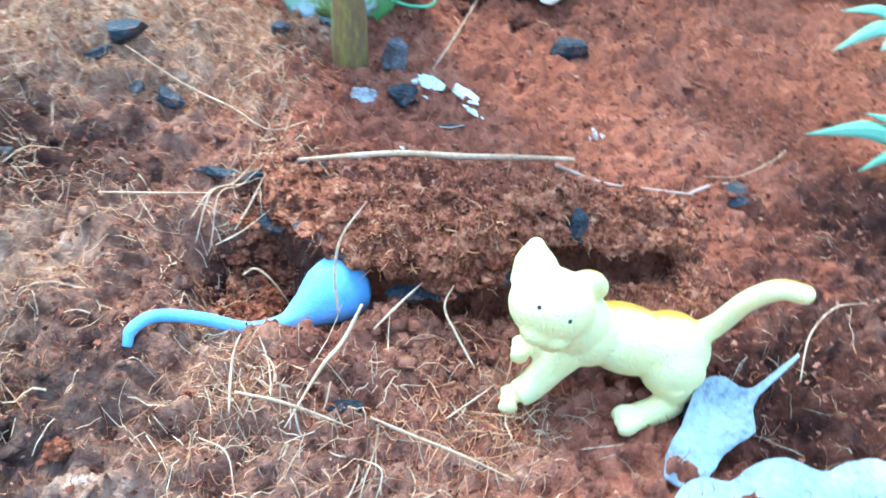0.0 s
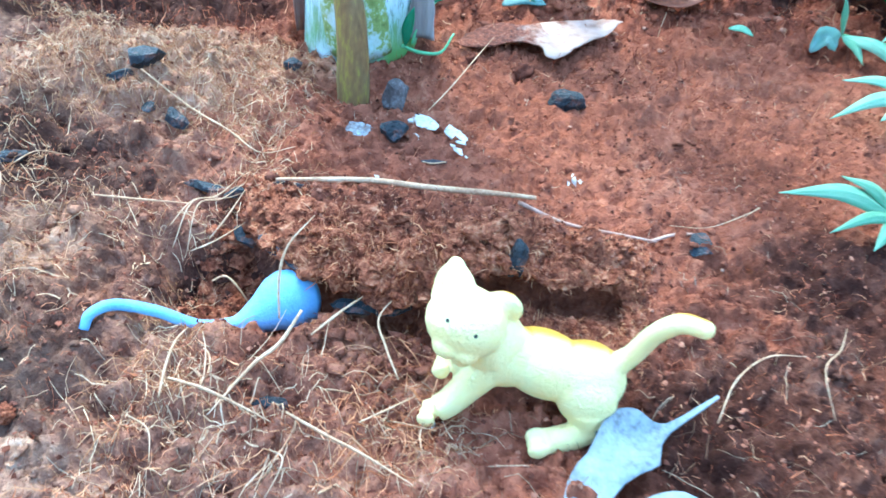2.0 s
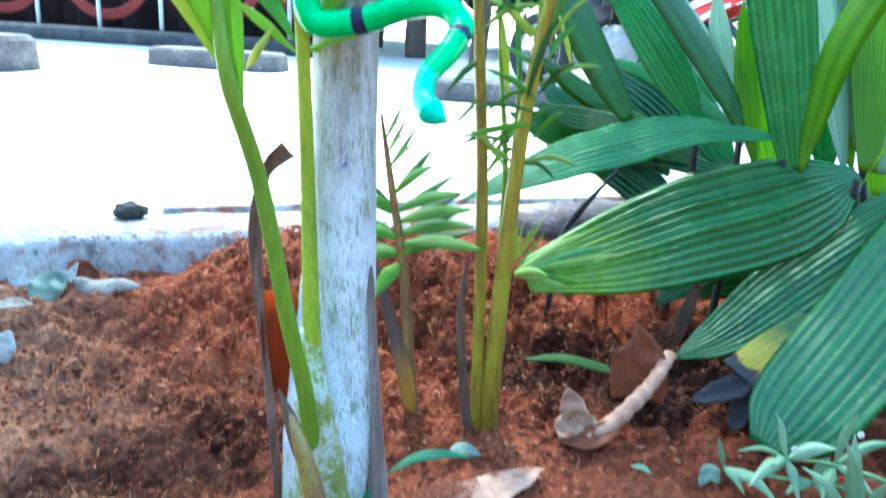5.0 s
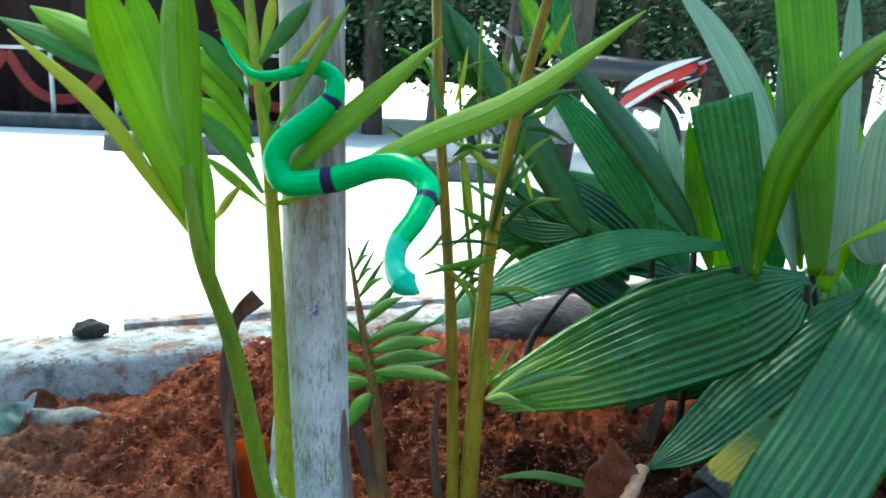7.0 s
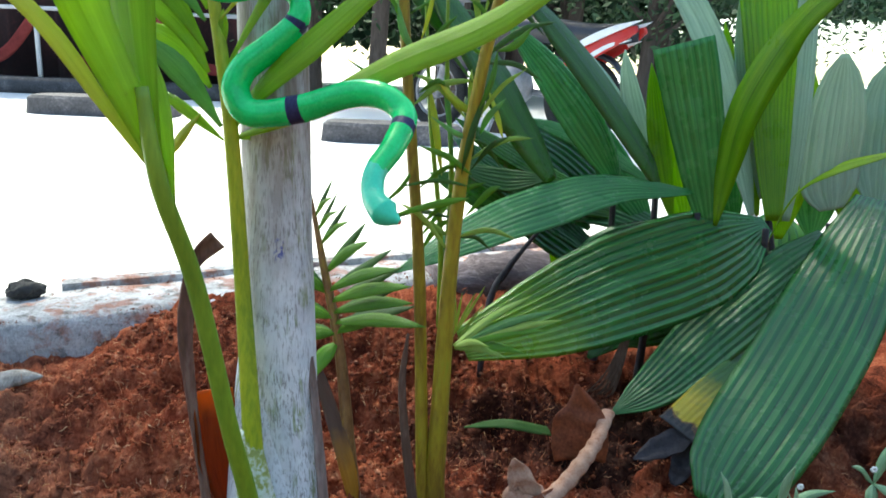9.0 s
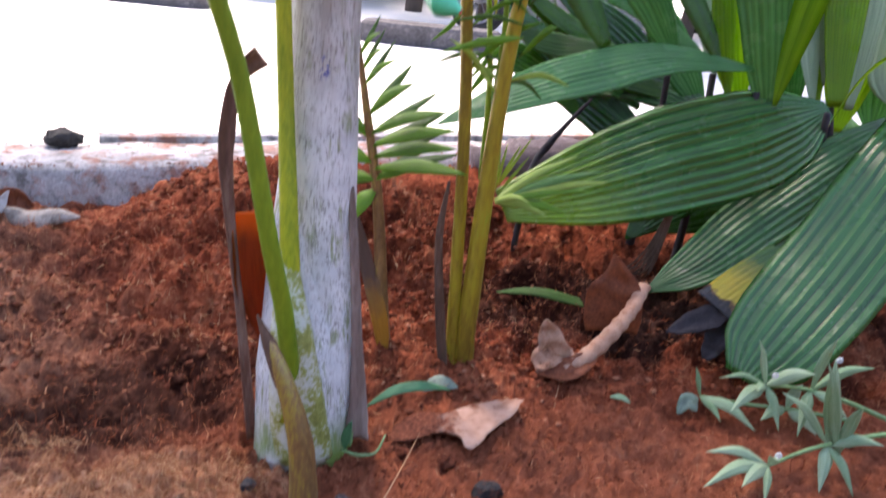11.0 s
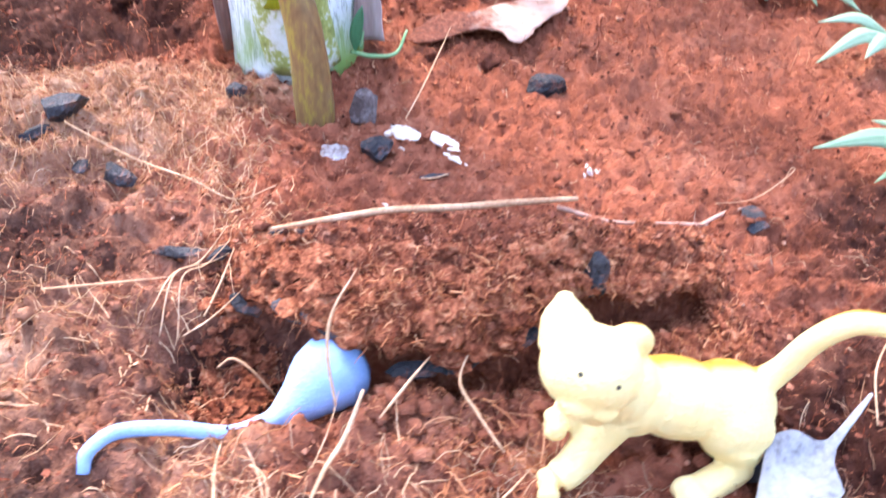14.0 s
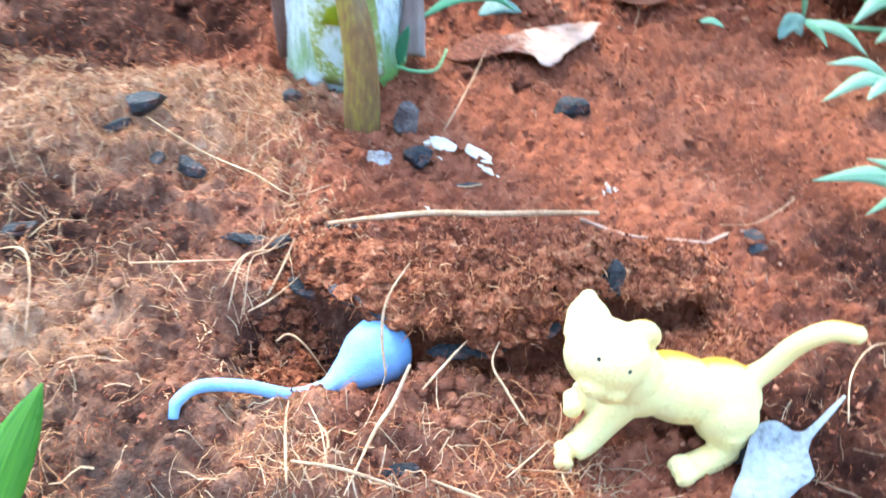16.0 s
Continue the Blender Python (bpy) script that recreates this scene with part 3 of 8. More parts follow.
def blade(bm, pts, width, normal, profile=LANCE, pleats=1, depth=0.12, fold=0.0, n=22, ragged=0.0, twist=0.0, curl=0.0, slot=0, wave=0.03):
    """A leaf blade along a smooth curve, with crisp uneven lengthwise pleats; depth, fold and wave are shares of its width."""
    c = spline(pts, n)
    uvl = bm.loops.layers.uv.verify()
    ribs = bm.loops.layers.uv.get("ribs") or bm.loops.layers.uv.new("ribs")
    m, rows = max(2 * pleats, 4), []
    nrm, seed = Vector(normal), Vector(pts[0]) * 37
    vs = [2 * j / m - 1 for j in range(m + 1)]
    hs = [0.0] * (m + 1)
    if pleats > 1:
        for j in range(1, m):
            vs[j] += 1.0 / m * noise.noise(seed + Vector((j * 1.7, 0, 3)))
        hs = [(0.5 if j % 2 else -0.5) * (1 + 0.5 * noise.noise(seed + Vector((0, j * 1.3, 7)))) for j in range(m + 1)]
    for i, q in enumerate(c):
        u = i / n
        t = (c[min(i + 1, n)] - c[max(i - 1, 0)]).normalized()
        nr = Matrix.Rotation(radians(twist * u), 3, t) @ nrm
        s = t.cross(nr)
        s = s.normalized() if s.length > 1e-5 else t.orthogonal()
        nn = s.cross(t).normalized()
        w = width * lerp_list(profile, u) * (1 + ragged * noise.noise(q * 120))
        row = []
        for j in range(m + 1):
            v = vs[j]
            h = -fold * abs(v) * w / 2 + curl * v * v * w / 2
            h += wave * w * noise.noise(seed + Vector((u * 5, v * 1.2, 0)))
            h += hs[j] * depth * width / max(pleats, 1) * 2.0 * min(1.0, 4 * u + 0.3) * lerp_list(profile, u)
            row.append((bm.verts.new(q + s * (v * w / 2) + nn * h), (u, (v + 1) / 2)))
        rows.append(row)
    for i in range(n):
        for j in range(m):
            quad = (rows[i][j], rows[i][j + 1], rows[i + 1][j + 1], rows[i + 1][j])
            f = bm.faces.new([v for v, _ in quad])
            f.material_index = slot
            for loop, (_, uvv), jj in zip(f.loops, quad, (j, j + 1, j + 1, j)):
                loop[uvl].uv = uvv
                loop[ribs].uv = (jj, 0)
    if pleats == 1 and fold > 0.12:
        for i in range(n):
            bm.edges.get((rows[i][m // 2][0], rows[i + 1][m // 2][0])).smooth = False
    if pleats > 1:
        for i in range(n):
            for j in range(1, m):
                bm.edges.get((rows[i][j][0], rows[i + 1][j][0])).smooth = False
    return bm


def leaf_part(name, parent, mat, pts, width, normal, label="", thick=0.0005, **kw):
    return part(name, blade(bmesh.new(), pts, width, normal, **kw), mat, parent, label, thick)


def lump(bm, place, size, seed, rough=0.35, detail=2, freq=1.3, turn=0.0, slot=0):
    """An angular lump of three sizes, roughened by noise."""
    r = bmesh.ops.create_icosphere(bm, subdivisions=detail, radius=1.0)
    off = Vector((seed * 3.7, seed * 1.9, seed * 2.3))
    rot = Matrix.Rotation(turn, 3, "Z") @ Matrix.Rotation(turn * 0.7, 3, "X")
    for v in r["verts"]:
        d = v.co.normalized()
        k = 1 + rough * noise.noise(d * freq + off) + rough * 0.4 * noise.noise(d * freq * 3 + off)
        v.co = Vector(place) + rot @ Vector((d.x * size[0] * k, d.y * size[1] * k, d.z * size[2] * k))
    return bm


def chunk(bm, size, seed, turn=0.0, cuts=11, near=0.52, lobes=0.25):
    """A broken lump: a roughened ball cut flat on several sides."""
    rs = random.Random(seed)
    r = bmesh.ops.create_icosphere(bm, subdivisions=3, radius=1.0)
    off = Vector((seed * 1.7, seed * 0.9, 3))
    planes = []
    for _ in range(cuts):
        d = Vector((rs.gauss(0, 1), rs.gauss(0, 1), rs.gauss(0, 0.8))).normalized()
        planes.append((d, rs.uniform(near, 0.9)))
    rot = Matrix.Rotation(turn, 3, "Z")
    for v in r["verts"]:
        p = v.co * (1 + lobes * noise.noise(v.co * 1.6 + off) + lobes * 0.7 * noise.noise(v.co * 3.4 + off))
        for d, k in planes:
            s = p.dot(d) - k
            if s > 0:
                p = p - d * s
        p = p * (1 + 0.07 * noise.noise(p * 5 + off))
        v.co = rot @ Vector((p.x * size[0], p.y * size[1], p.z * size[2])) * 1.25
    return bm


# ---- the bed's surface ----
def lattice(x, y, seed):
    """Smooth value noise in -1..1 on whole arrays."""
    rs = np.random.RandomState(seed)
    tab = rs.rand(256, 256) * 2 - 1
    xi, yi = np.floor(x).astype(int), np.floor(y).astype(int)
    fx, fy = x - xi, y - yi
    fx, fy = fx * fx * (3 - 2 * fx), fy * fy * (3 - 2 * fy)
    a, b = tab[xi % 256, yi % 256], tab[(xi + 1) % 256, yi % 256]
    c, d = tab[xi % 256, (yi + 1) % 256], tab[(xi + 1) % 256, (yi + 1) % 256]
    return (a * (1 - fx) + b * fx) * (1 - fy) + (c * (1 - fx) + d * fx) * fy


def smooth(a, b, v):
    t = np.clip((v - a) / (b - a), 0, 1)
    return t * t * (3 - 2 * t)


KERB_A, KERB_T = np.array((-0.484, 0.588)), np.array((0.894, 0.447))
KERB_N = np.array((-0.447, 0.894))


def past_kerb(x, y):
    return (x - KERB_A[0]) * KERB_N[0] + (y - KERB_A[1]) * KERB_N[1]


def brow_front(x):
    """The front line of the overhanging crust above the burrow."""
    e = np.interp(x, [-0.072, -0.060, -0.045, -0.030, -0.015, -0.006, 0.002, 0.011, 0.024, 0.034, 0.044, 0.058, 0.075, 0.090, 0.105], [0.163, 0.153, 0.139, 0.126, 0.1145, 0.108, 0.1045, 0.103, 0.106, 0.111, 0.117, 0.122, 0.130, 0.136, 0.143])
    return e - 0.0060 * np.clip(lattice(x * 62, x * 0 + 0.2, 17), -0.4, 1) + 0.0028 * lattice(x * 120, x * 0 + 0.3, 9) + 0.0012 * lattice(x * 400, x * 0 + 0.7, 10)


def brow_crest(x):
    return np.interp(x, [-0.072, -0.060, -0.045, -0.030, -0.015, 0.0, 0.015, 0.03, 0.045, 0.06, 0.075, 0.09, 0.105], [0.004, 0.007, 0.012, 0.0175, 0.0225, 0.0258, 0.026, 0.027, 0.030, 0.029, 0.0235, 0.018, 0.010])


def trodden(x, y):
    """Where the soil is fine and pressed flat."""
    return smooth(-0.03, 0.02, x) * smooth(0.170, 0.192, y) * (1 - smooth(0.36, 0.43, y))


def fluff(x, y):
    """Crumbly relief of the soil."""
    tear = np.clip(lattice(x * 60 + y * 25, y * 95, 14), 0, 1) * np.clip(lattice(x * 16, y * 16, 15) + 0.3, 0, 1)
    calm = np.exp(-((x - 0.06) / 0.06) ** 2 - ((y - 0.075) / 0.03) ** 2) + np.exp(-((x - 0.06) / 0.035) ** 2 - ((y - 0.35) / 0.03) ** 2) + np.exp(-((x - 0.15) / 0.05) ** 2 - ((y - 0.43) / 0.03) ** 2) + np.exp(-((x + 0.04) / 0.04) ** 2 - ((y - 0.085) / 0.02) ** 2) + np.exp(-((x - 0.03) / 0.075) ** 4 - ((y - 0.165) / 0.010) ** 2) + np.exp(-((x - 0.0) / 0.04) ** 2 - ((y - 0.225) / 0.035) ** 2) + np.exp(-((x - 0.07) / 0.025) ** 2 - ((y - 0.285) / 0.02) ** 2)
    wild = 1 + 0.4 * smooth(0.25, 0.34, y) * (1 - smooth(-0.08, -0.01, x)) + 0.2 * smooth(0.40, 0.46, y)
    flat = trodden(x, y)
    return (1 - 0.4 * flat) * (1 - 0.7 * np.clip(calm, 0, 1)) * wild * (0.0044 * lattice(x * 28, y * 28, 3) + 0.0036 * lattice(x * 75, y * 75, 4) + 0.0014 * (1 - 2 * np.abs(lattice(x * 120, y * 120, 22)))) + (1 - 0.3 * flat) * 0.0032 * lattice(x * 190, y * 190, 5) + 0.0022 * (1 - 2 * np.abs(lattice(x * 300, y * 300, 20))) + 0.0014 * lattice(x * 520, y * 520, 6) - (1 - 0.6 * flat) * (0.0085 * tear + 0.0055 * np.clip(lattice(x * 140, y * 165, 23) - 0.2, 0, 1))


def brow_top(x, y):
    """Upper side of the crust, far below ground where there is none."""
    x, y = np.asarray(x, float), np.asarray(y, float)
    s = y - brow_front(x)
    z = brow_crest(x) + np.interp(s, [0.0, 0.003, 0.008, 0.016, 0.03], [-0.006, -0.0025, -0.0005, -0.0012, -0.0065]) + 0.0045 * np.exp(-((x - 0.001) / 0.010) ** 2 - ((s - 0.007) / 0.006) ** 2) + 0.9 * fluff(x, y) + 0.0062 * lattice(x * 75, y * 95, 18) * np.exp(-((s - 0.008) / 0.010) ** 2)
    return np.where((s >= 0) & (s <= 0.03) & (x > -0.071) & (x < 0.104), z, -1.0)


def bed_height(x, y, fine=True):
    x, y = np.asarray(x, float), np.asarray(y, float)
    z = np.interp(y, [-0.6, 0.0, 0.06, 0.11, 0.17, 0.25, 0.38, 0.45, 0.56, 0.72, 1.0], [0.0, 0.006, 0.010, 0.008, 0.004, -0.004, -0.001, 0.010, 0.026, 0.040, 0.05])
    z = z + 0.024 * np.exp(-((x + 0.125) / 0.06) ** 2 - ((y - 0.225) / 0.045) ** 2)
    z = z + 0.022 * np.exp(-((x + 0.17) / 0.10) ** 2 - ((y - 0.44) / 0.05) ** 2)
    z = z + 0.022 * np.exp(-((x + 0.10) / 0.14) ** 2 - ((y - 0.66) / 0.09) ** 2)
    z = z - 0.014 * np.exp(-((x + 0.20) / 0.08) ** 2 - ((y - 0.33) / 0.04) ** 2)
    # the bank behind the burrow and the hollow under its crust
    back = brow_front(x) + 0.003 + 0.013 * smooth(-0.05, -0.02, x) * (1 - smooth(0.06, 0.095, x))
    bank = smooth(back - 0.003, back + 0.005, y) * (1 - smooth(0.136, 0.196, y))
    z = z + np.clip(brow_crest(x) - 0.012, 0, 1) * bank
    z = z - 0.024 * np.exp(-(((x + 0.041) / 0.023) ** 2 + ((y - 0.116) / 0.022) ** 2) ** 2)
    z = z - 0.017 * np.exp(-(((x + 0.019) / 0.016) ** 2 + ((y - 0.110) / 0.0155) ** 2) ** 2)
    z = z - 0.0045 * np.exp(-((x - 0.050) / 0.030) ** 2 - ((y - 0.074) / 0.014) ** 2)
    z = z - 0.020 * np.exp(-((x - 0.021) / 0.036) ** 4 - ((y - 0.1145) / 0.0125) ** 4)
    z = z + 0.009 * np.exp(-((x - 0.005) / 0.0075) ** 2 - ((y - 0.0975) / 0.006) ** 2)
    z = z - 0.016 * np.exp(-((x - 0.082) / 0.014) ** 2 - ((y - 0.134) / 0.008) ** 2)
    far = smooth(0.36, 0.5, y) * (1 - 0.75 * smooth(-0.12, -0.01, past_kerb(x, y)))
    z = z + far * (0.007 * lattice(x * 17 + 5, y * 24, 7) + 0.005 * lattice(x * 45, y * 60, 8) + 0.005 * lattice(x * 95, y * 130, 19) + 0.014 * (0.45 - 2 * np.abs(lattice(x * 11 + 3, y * 26, 24))) - 0.030 * np.clip(lattice(x * 40, y * 75, 16) - 0.08, 0, 1))
    s = past_kerb(x, y)
    # soil heaped against the kerb, up to its top on one side
    z = z + smooth(-0.13, -0.015, s) * (np.interp(x, [-0.42, -0.315, -0.28, -0.255, -0.22, 0.1], [0.022, 0.023, 0.038, 0.050, 0.058, 0.052]) - z) * smooth(0.3, 0.5, y)
    if fine:
        z = z + fluff(x, y)
    return np.where(s > 0.03, -0.3, z)


def surface(x, y):
    """What lies uppermost, soil or crust."""
    return np.maximum(bed_height(x, y), brow_top(x, y))


def steps(*runs):
    out = []
    for a, b, d in runs:
        out += list(np.arange(a, b - d * 0.5, d))
    return np.array(out + [runs[-1][1]])


# the coarse outer runs are unseen soil, added to cut light bounced off paving
gx = steps((-9.0, -1.6, 0.4), (-1.6, -0.5, 0.04), (-0.5, -0.22, 0.003), (-0.22, -0.11, 0.002), (-0.11, 0.16, 0.0013), (0.16, 0.26, 0.002), (0.26, 0.5, 0.003), (0.5, 1.6, 0.04), (1.6, 9.0, 0.4))
gy = steps((-9.0, -0.9, 0.4), (-0.9, 0.0, 0.03), (0.0, 0.03, 0.002), (0.03, 0.26, 0.0014), (0.26, 0.34, 0.002), (0.34, 0.62, 0.003), (0.62, 1.0, 0.008), (1.0, 2.0, 0.04), (2.0, 5.2, 0.2))
X, Y = np.meshgrid(gx, gy, indexing="ij")
Z = bed_height(X, Y)
nxn, nyn = X.shape
idx = np.arange(nxn * nyn).reshape(nxn, nyn)
quads = np.stack([idx[:-1, :-1], idx[1:, :-1], idx[1:, 1:], idx[:-1, 1:]], -1).reshape(-1, 4)
me = bpy.data.meshes.new("ground")
me.from_pydata(np.stack([X, Y, Z], -1).reshape(-1, 3).tolist(), [], quads.tolist())
me.polygons.foreach_set("use_smooth", [True] * len(me.polygons))
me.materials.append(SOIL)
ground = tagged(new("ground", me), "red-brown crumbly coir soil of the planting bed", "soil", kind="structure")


# crust of matted coir hanging over the burrow
cx = np.arange(-0.0700, 0.1036, 0.0008)
PROFILE = [(d, None) for d in (0.030, 0.025, 0.021, 0.018, 0.0155, 0.013, 0.011, 0.009, 0.0072, 0.0055, 0.004, 0.0028, 0.0018, 0.0008)] + [(-0.0002, -0.0062), (-0.0004, -0.0070), (0.0004, -0.0078), (0.0018, -0.0084), (0.004, -0.0088), (0.007, -0.0090), (0.011, -0.0090), (0.016, -0.0095), (0.022, -0.0105), (0.030, -0.013)]
rows = []
for s, dz in PROFILE:
    yy = brow_front(cx) + s
    if dz is None:
        zz = brow_top(cx, yy)
    else:
        zz = brow_crest(cx) + dz + 0.4 * fluff(cx, yy + dz * 2)
        yy = yy + 0.0022 * lattice(cx * 260, cx * 0 + dz * 500, 31)
    rows.append(np.stack([cx, yy, zz], -1))
rows = np.stack(rows, 1)
ci = np.arange(rows.shape[0] * rows.shape[1]).reshape(rows.shape[:2])
me = bpy.data.meshes.new("soil_crust")
me.from_pydata(rows.reshape(-1, 3).tolist(), [], np.stack([ci[:-1, :-1], ci[:-1, 1:], ci[1:, 1:], ci[1:, :-1]], -1).reshape(-1, 4).tolist())
me.polygons.foreach_set("use_smooth", [True] * len(me.polygons))
me.materials.append(FRESH)
tagged(new("soil_crust", me), "overhanging crust of matted coir soil above the burrow", "soil", kind="structure")


def on_bed(x, y, lift=0.0):
    ring = np.array([(0, 0), (0.003, 0), (-0.003, 0), (0, 0.003), (0, -0.003)])
    return Vector((x, y, float(surface(x + ring[:, 0], y + ring[:, 1]).mean()) + lift))


# lot beyond the kerb, reaching the horizon
bm = bmesh.new()
bmesh.ops.create_grid(bm, x_segments=40, y_segments=40, size=200.0)
for v in bm.verts:
    v.co.z = -0.15
pavement = tagged(link_mesh("pavement", bm, PAVING), "bright pale concrete yard beyond the bed", "pavement", kind="structure")

# kerb of the bed
bm = bmesh.new()
prev = None
for i in range(321):
    s = -4.0 + i * 0.025 if i < 241 else 2.0 + (i - 240) * 0.08
    base = KERB_A + KERB_T * s
    w = 0.004 * noise.noise(Vector((s * 9, 0, 0)))
    prof = [(-0.004, -0.2), (0.0, 0.030), (0.003, 0.052), (0.012, 0.060), (0.06, 0.061), (0.108, 0.060), (0.118, 0.052), (0.12, -0.2)]
    ring = []
    for k, (d, z) in enumerate(prof):
        q = base + KERB_N * (d + w)
        ring.append(bm.verts.new((q[0], q[1], z + (0.003 * noise.noise(Vector((s * 22, d * 40, 2))) if z > 0 else 0))))
    if prev:
        for k in range(len(prof) - 1):
            bm.faces.new((prev[k], ring[k], ring[k + 1], prev[k + 1]))
    prev = ring
tagged(link_mesh("kerb", bm, CONCRETE), "worn grey-white concrete kerb dusted with soil", "kerb", kind="structure")

bm = bmesh.new()
for i in range(26):
    s = 0.16 + i * 0.05
    q = KERB_A + KERB_T * s + KERB_N * (0.112 + 0.004 * noise.noise(Vector((s * 7, 1, 0))))
    r = [bm.verts.new((q[0] + KERB_N[0] * d, q[1] + KERB_N[1] * d, z)) for d, z in ((-0.008, 0.055), (-0.006, 0.067), (0.014, 0.068), (0.02, 0.0))]
    if i:
        for k in range(3):
            bm.faces.new((prev[k], r[k], r[k + 1], prev[k + 1]))
    prev = r
tagged(link_mesh("kerb_edge", bm, CONCRETE, smooth=False), "low dark rim along the back of the kerb", "kerb", kind="structure")


log = thing("log", "dark weathered log lying behind the plants", "log")
part("shaft", tube(bmesh.new(), [(0.05, 0.86, 0.045), (0.13, 0.89, 0.052), (0.22, 0.93, 0.054), (0.31, 0.98, 0.05)], [0.040, 0.043, 0.043, 0.038], 16, 30, 0.8, Vector((0, 0, 1)), 0.25), LOGWOOD, log)


# ---- young palm with the pale stem ----
palm = thing("palm", "young palm with a whitish waxy stem and green fronds", "palm")
AX = [(-0.047, 0.328, -0.02), (-0.047, 0.332, 0.05), (-0.049, 0.342, 0.13), (-0.051, 0.352, 0.23), (-0.056, 0.366, 0.38), (-0.062, 0.38, 0.60)]
part("trunk", tube(bmesh.new(), AX, [0.0315, 0.0285, 0.0225, 0.0198, 0.0197, 0.0195], 32, 60, 1.0, None, 0.02), TRUNK, palm, "pale blue-grey stem with rubbed green dashes")
# wide pale sheath hugging the foot of the stem
bm = bmesh.new()
tube(bm, [(-0.05, 0.322, -0.01), (-0.052, 0.325, 0.05), (-0.058, 0.335, 0.12), (-0.063, 0.345, 0.19)], [0.0315, 0.029, 0.019, 0.008], 28, 24)
part("leaf_sheath", bm, TRUNK, palm)
# dry sheath edges beside the foot
for pts, w, prof in (([(-0.0806, 0.3120, -0.0004), (-0.0854, 0.3140, 0.0488), (-0.0890, 0.3170, 0.0814), (-0.0940, 0.3200, 0.1196), (-0.0983, 0.3250, 0.1520), (-0.1009, 0.3290, 0.1740), (-0.1007, 0.3340, 0.1956), (-0.0993, 0.3380, 0.2109), (-0.0950, 0.3430, 0.2217), (-0.0862, 0.3480, 0.2304)], 0.0090, [0.7, 0.6, 0.55, 0.5, 0.55, 0.7, 0.85, 0.95, 0.8, 0.7, 1.1, 1.35]), ([(-0.0164, 0.3160, 0.0047), (-0.0169, 0.3180, 0.0346), (-0.0209, 0.3220, 0.0868), (-0.0258, 0.3300, 0.1305), (-0.0300, 0.3380, 0.1624)], 0.012, [1.25, 1.05, 0.8, 0.5, 0.45, 0.4, 0.35, 0.2])):
    leaf_part("dry_sheath", palm, SHEATH_BROWN if w < 0.01 else SHEATH_PINK, pts, w, (0.35, -1, 0), "dry grey-brown sheath edge, curled over at its end", 0.0012, profile=prof, curl=0.55, ragged=0.08, n=44)
leaf_part("spathe", palm, SPATHE, [(-0.0779, 0.3240, 0.0638), (-0.0811, 0.3250, 0.0935), (-0.0838, 0.3270, 0.1216), (-0.0863, 0.3310, 0.1432)], 0.025, (0.3, -1, 0.1), "rust-orange papery spathe inside the dry sheath", 0.0008, profile=[0.15, 0.5, 0.8, 1.0, 1.0, 0.95, 0.9, 0.85], curl=0.4, ragged=0.06, n=30)
# front leaf stalk with its long blades
part("petiole", tube(bmesh.new(), [(-0.052, 0.292, 0.05), (-0.054, 0.282, 0.10), (-0.060, 0.270, 0.15), (-0.071, 0.26, 0.229), (-0.082, 0.25, 0.279), (-0.088, 0.252, 0.32)], [0.0055, 0.0052, 0.0048, 0.0045, 0.0042, 0.003], 10, 40, 0.6, Vector((0, 1, 0))), PETIOLE, palm)
part("stalk_base", tube(bmesh.new(), [(-0.046, 0.302, 0.0), (-0.050, 0.298, 0.04), (-0.054, 0.298, 0.085), (-0.060, 0.308, 0.13)], [0.019, 0.0165, 0.0120, 0.005], 14, 24, 0.7, Vector((0, 1, 0))), STALK_BASE, palm, "flecked yellow-green base of the leaf stalks")
part("petiole", tube(bmesh.new(), [(-0.050, 0.293, 0.03), (-0.057, 0.305, 0.116), (-0.066, 0.325, 0.207), (-0.072, 0.333, 0.292), (-0.078, 0.338, 0.34), (-0.089, 0.35, 0.405), (-0.1, 0.36, 0.5)], [0.010, 0.0058, 0.0046, 0.0042, 0.0037, 0.0031, 0.002], 12, 48, 0.8, Vector((0, 1, 0))), PETIOLE_YELLOW, palm, "yellow-green ribbed stalk")
CAMWARD = (0.1, -1.0, 0.25)
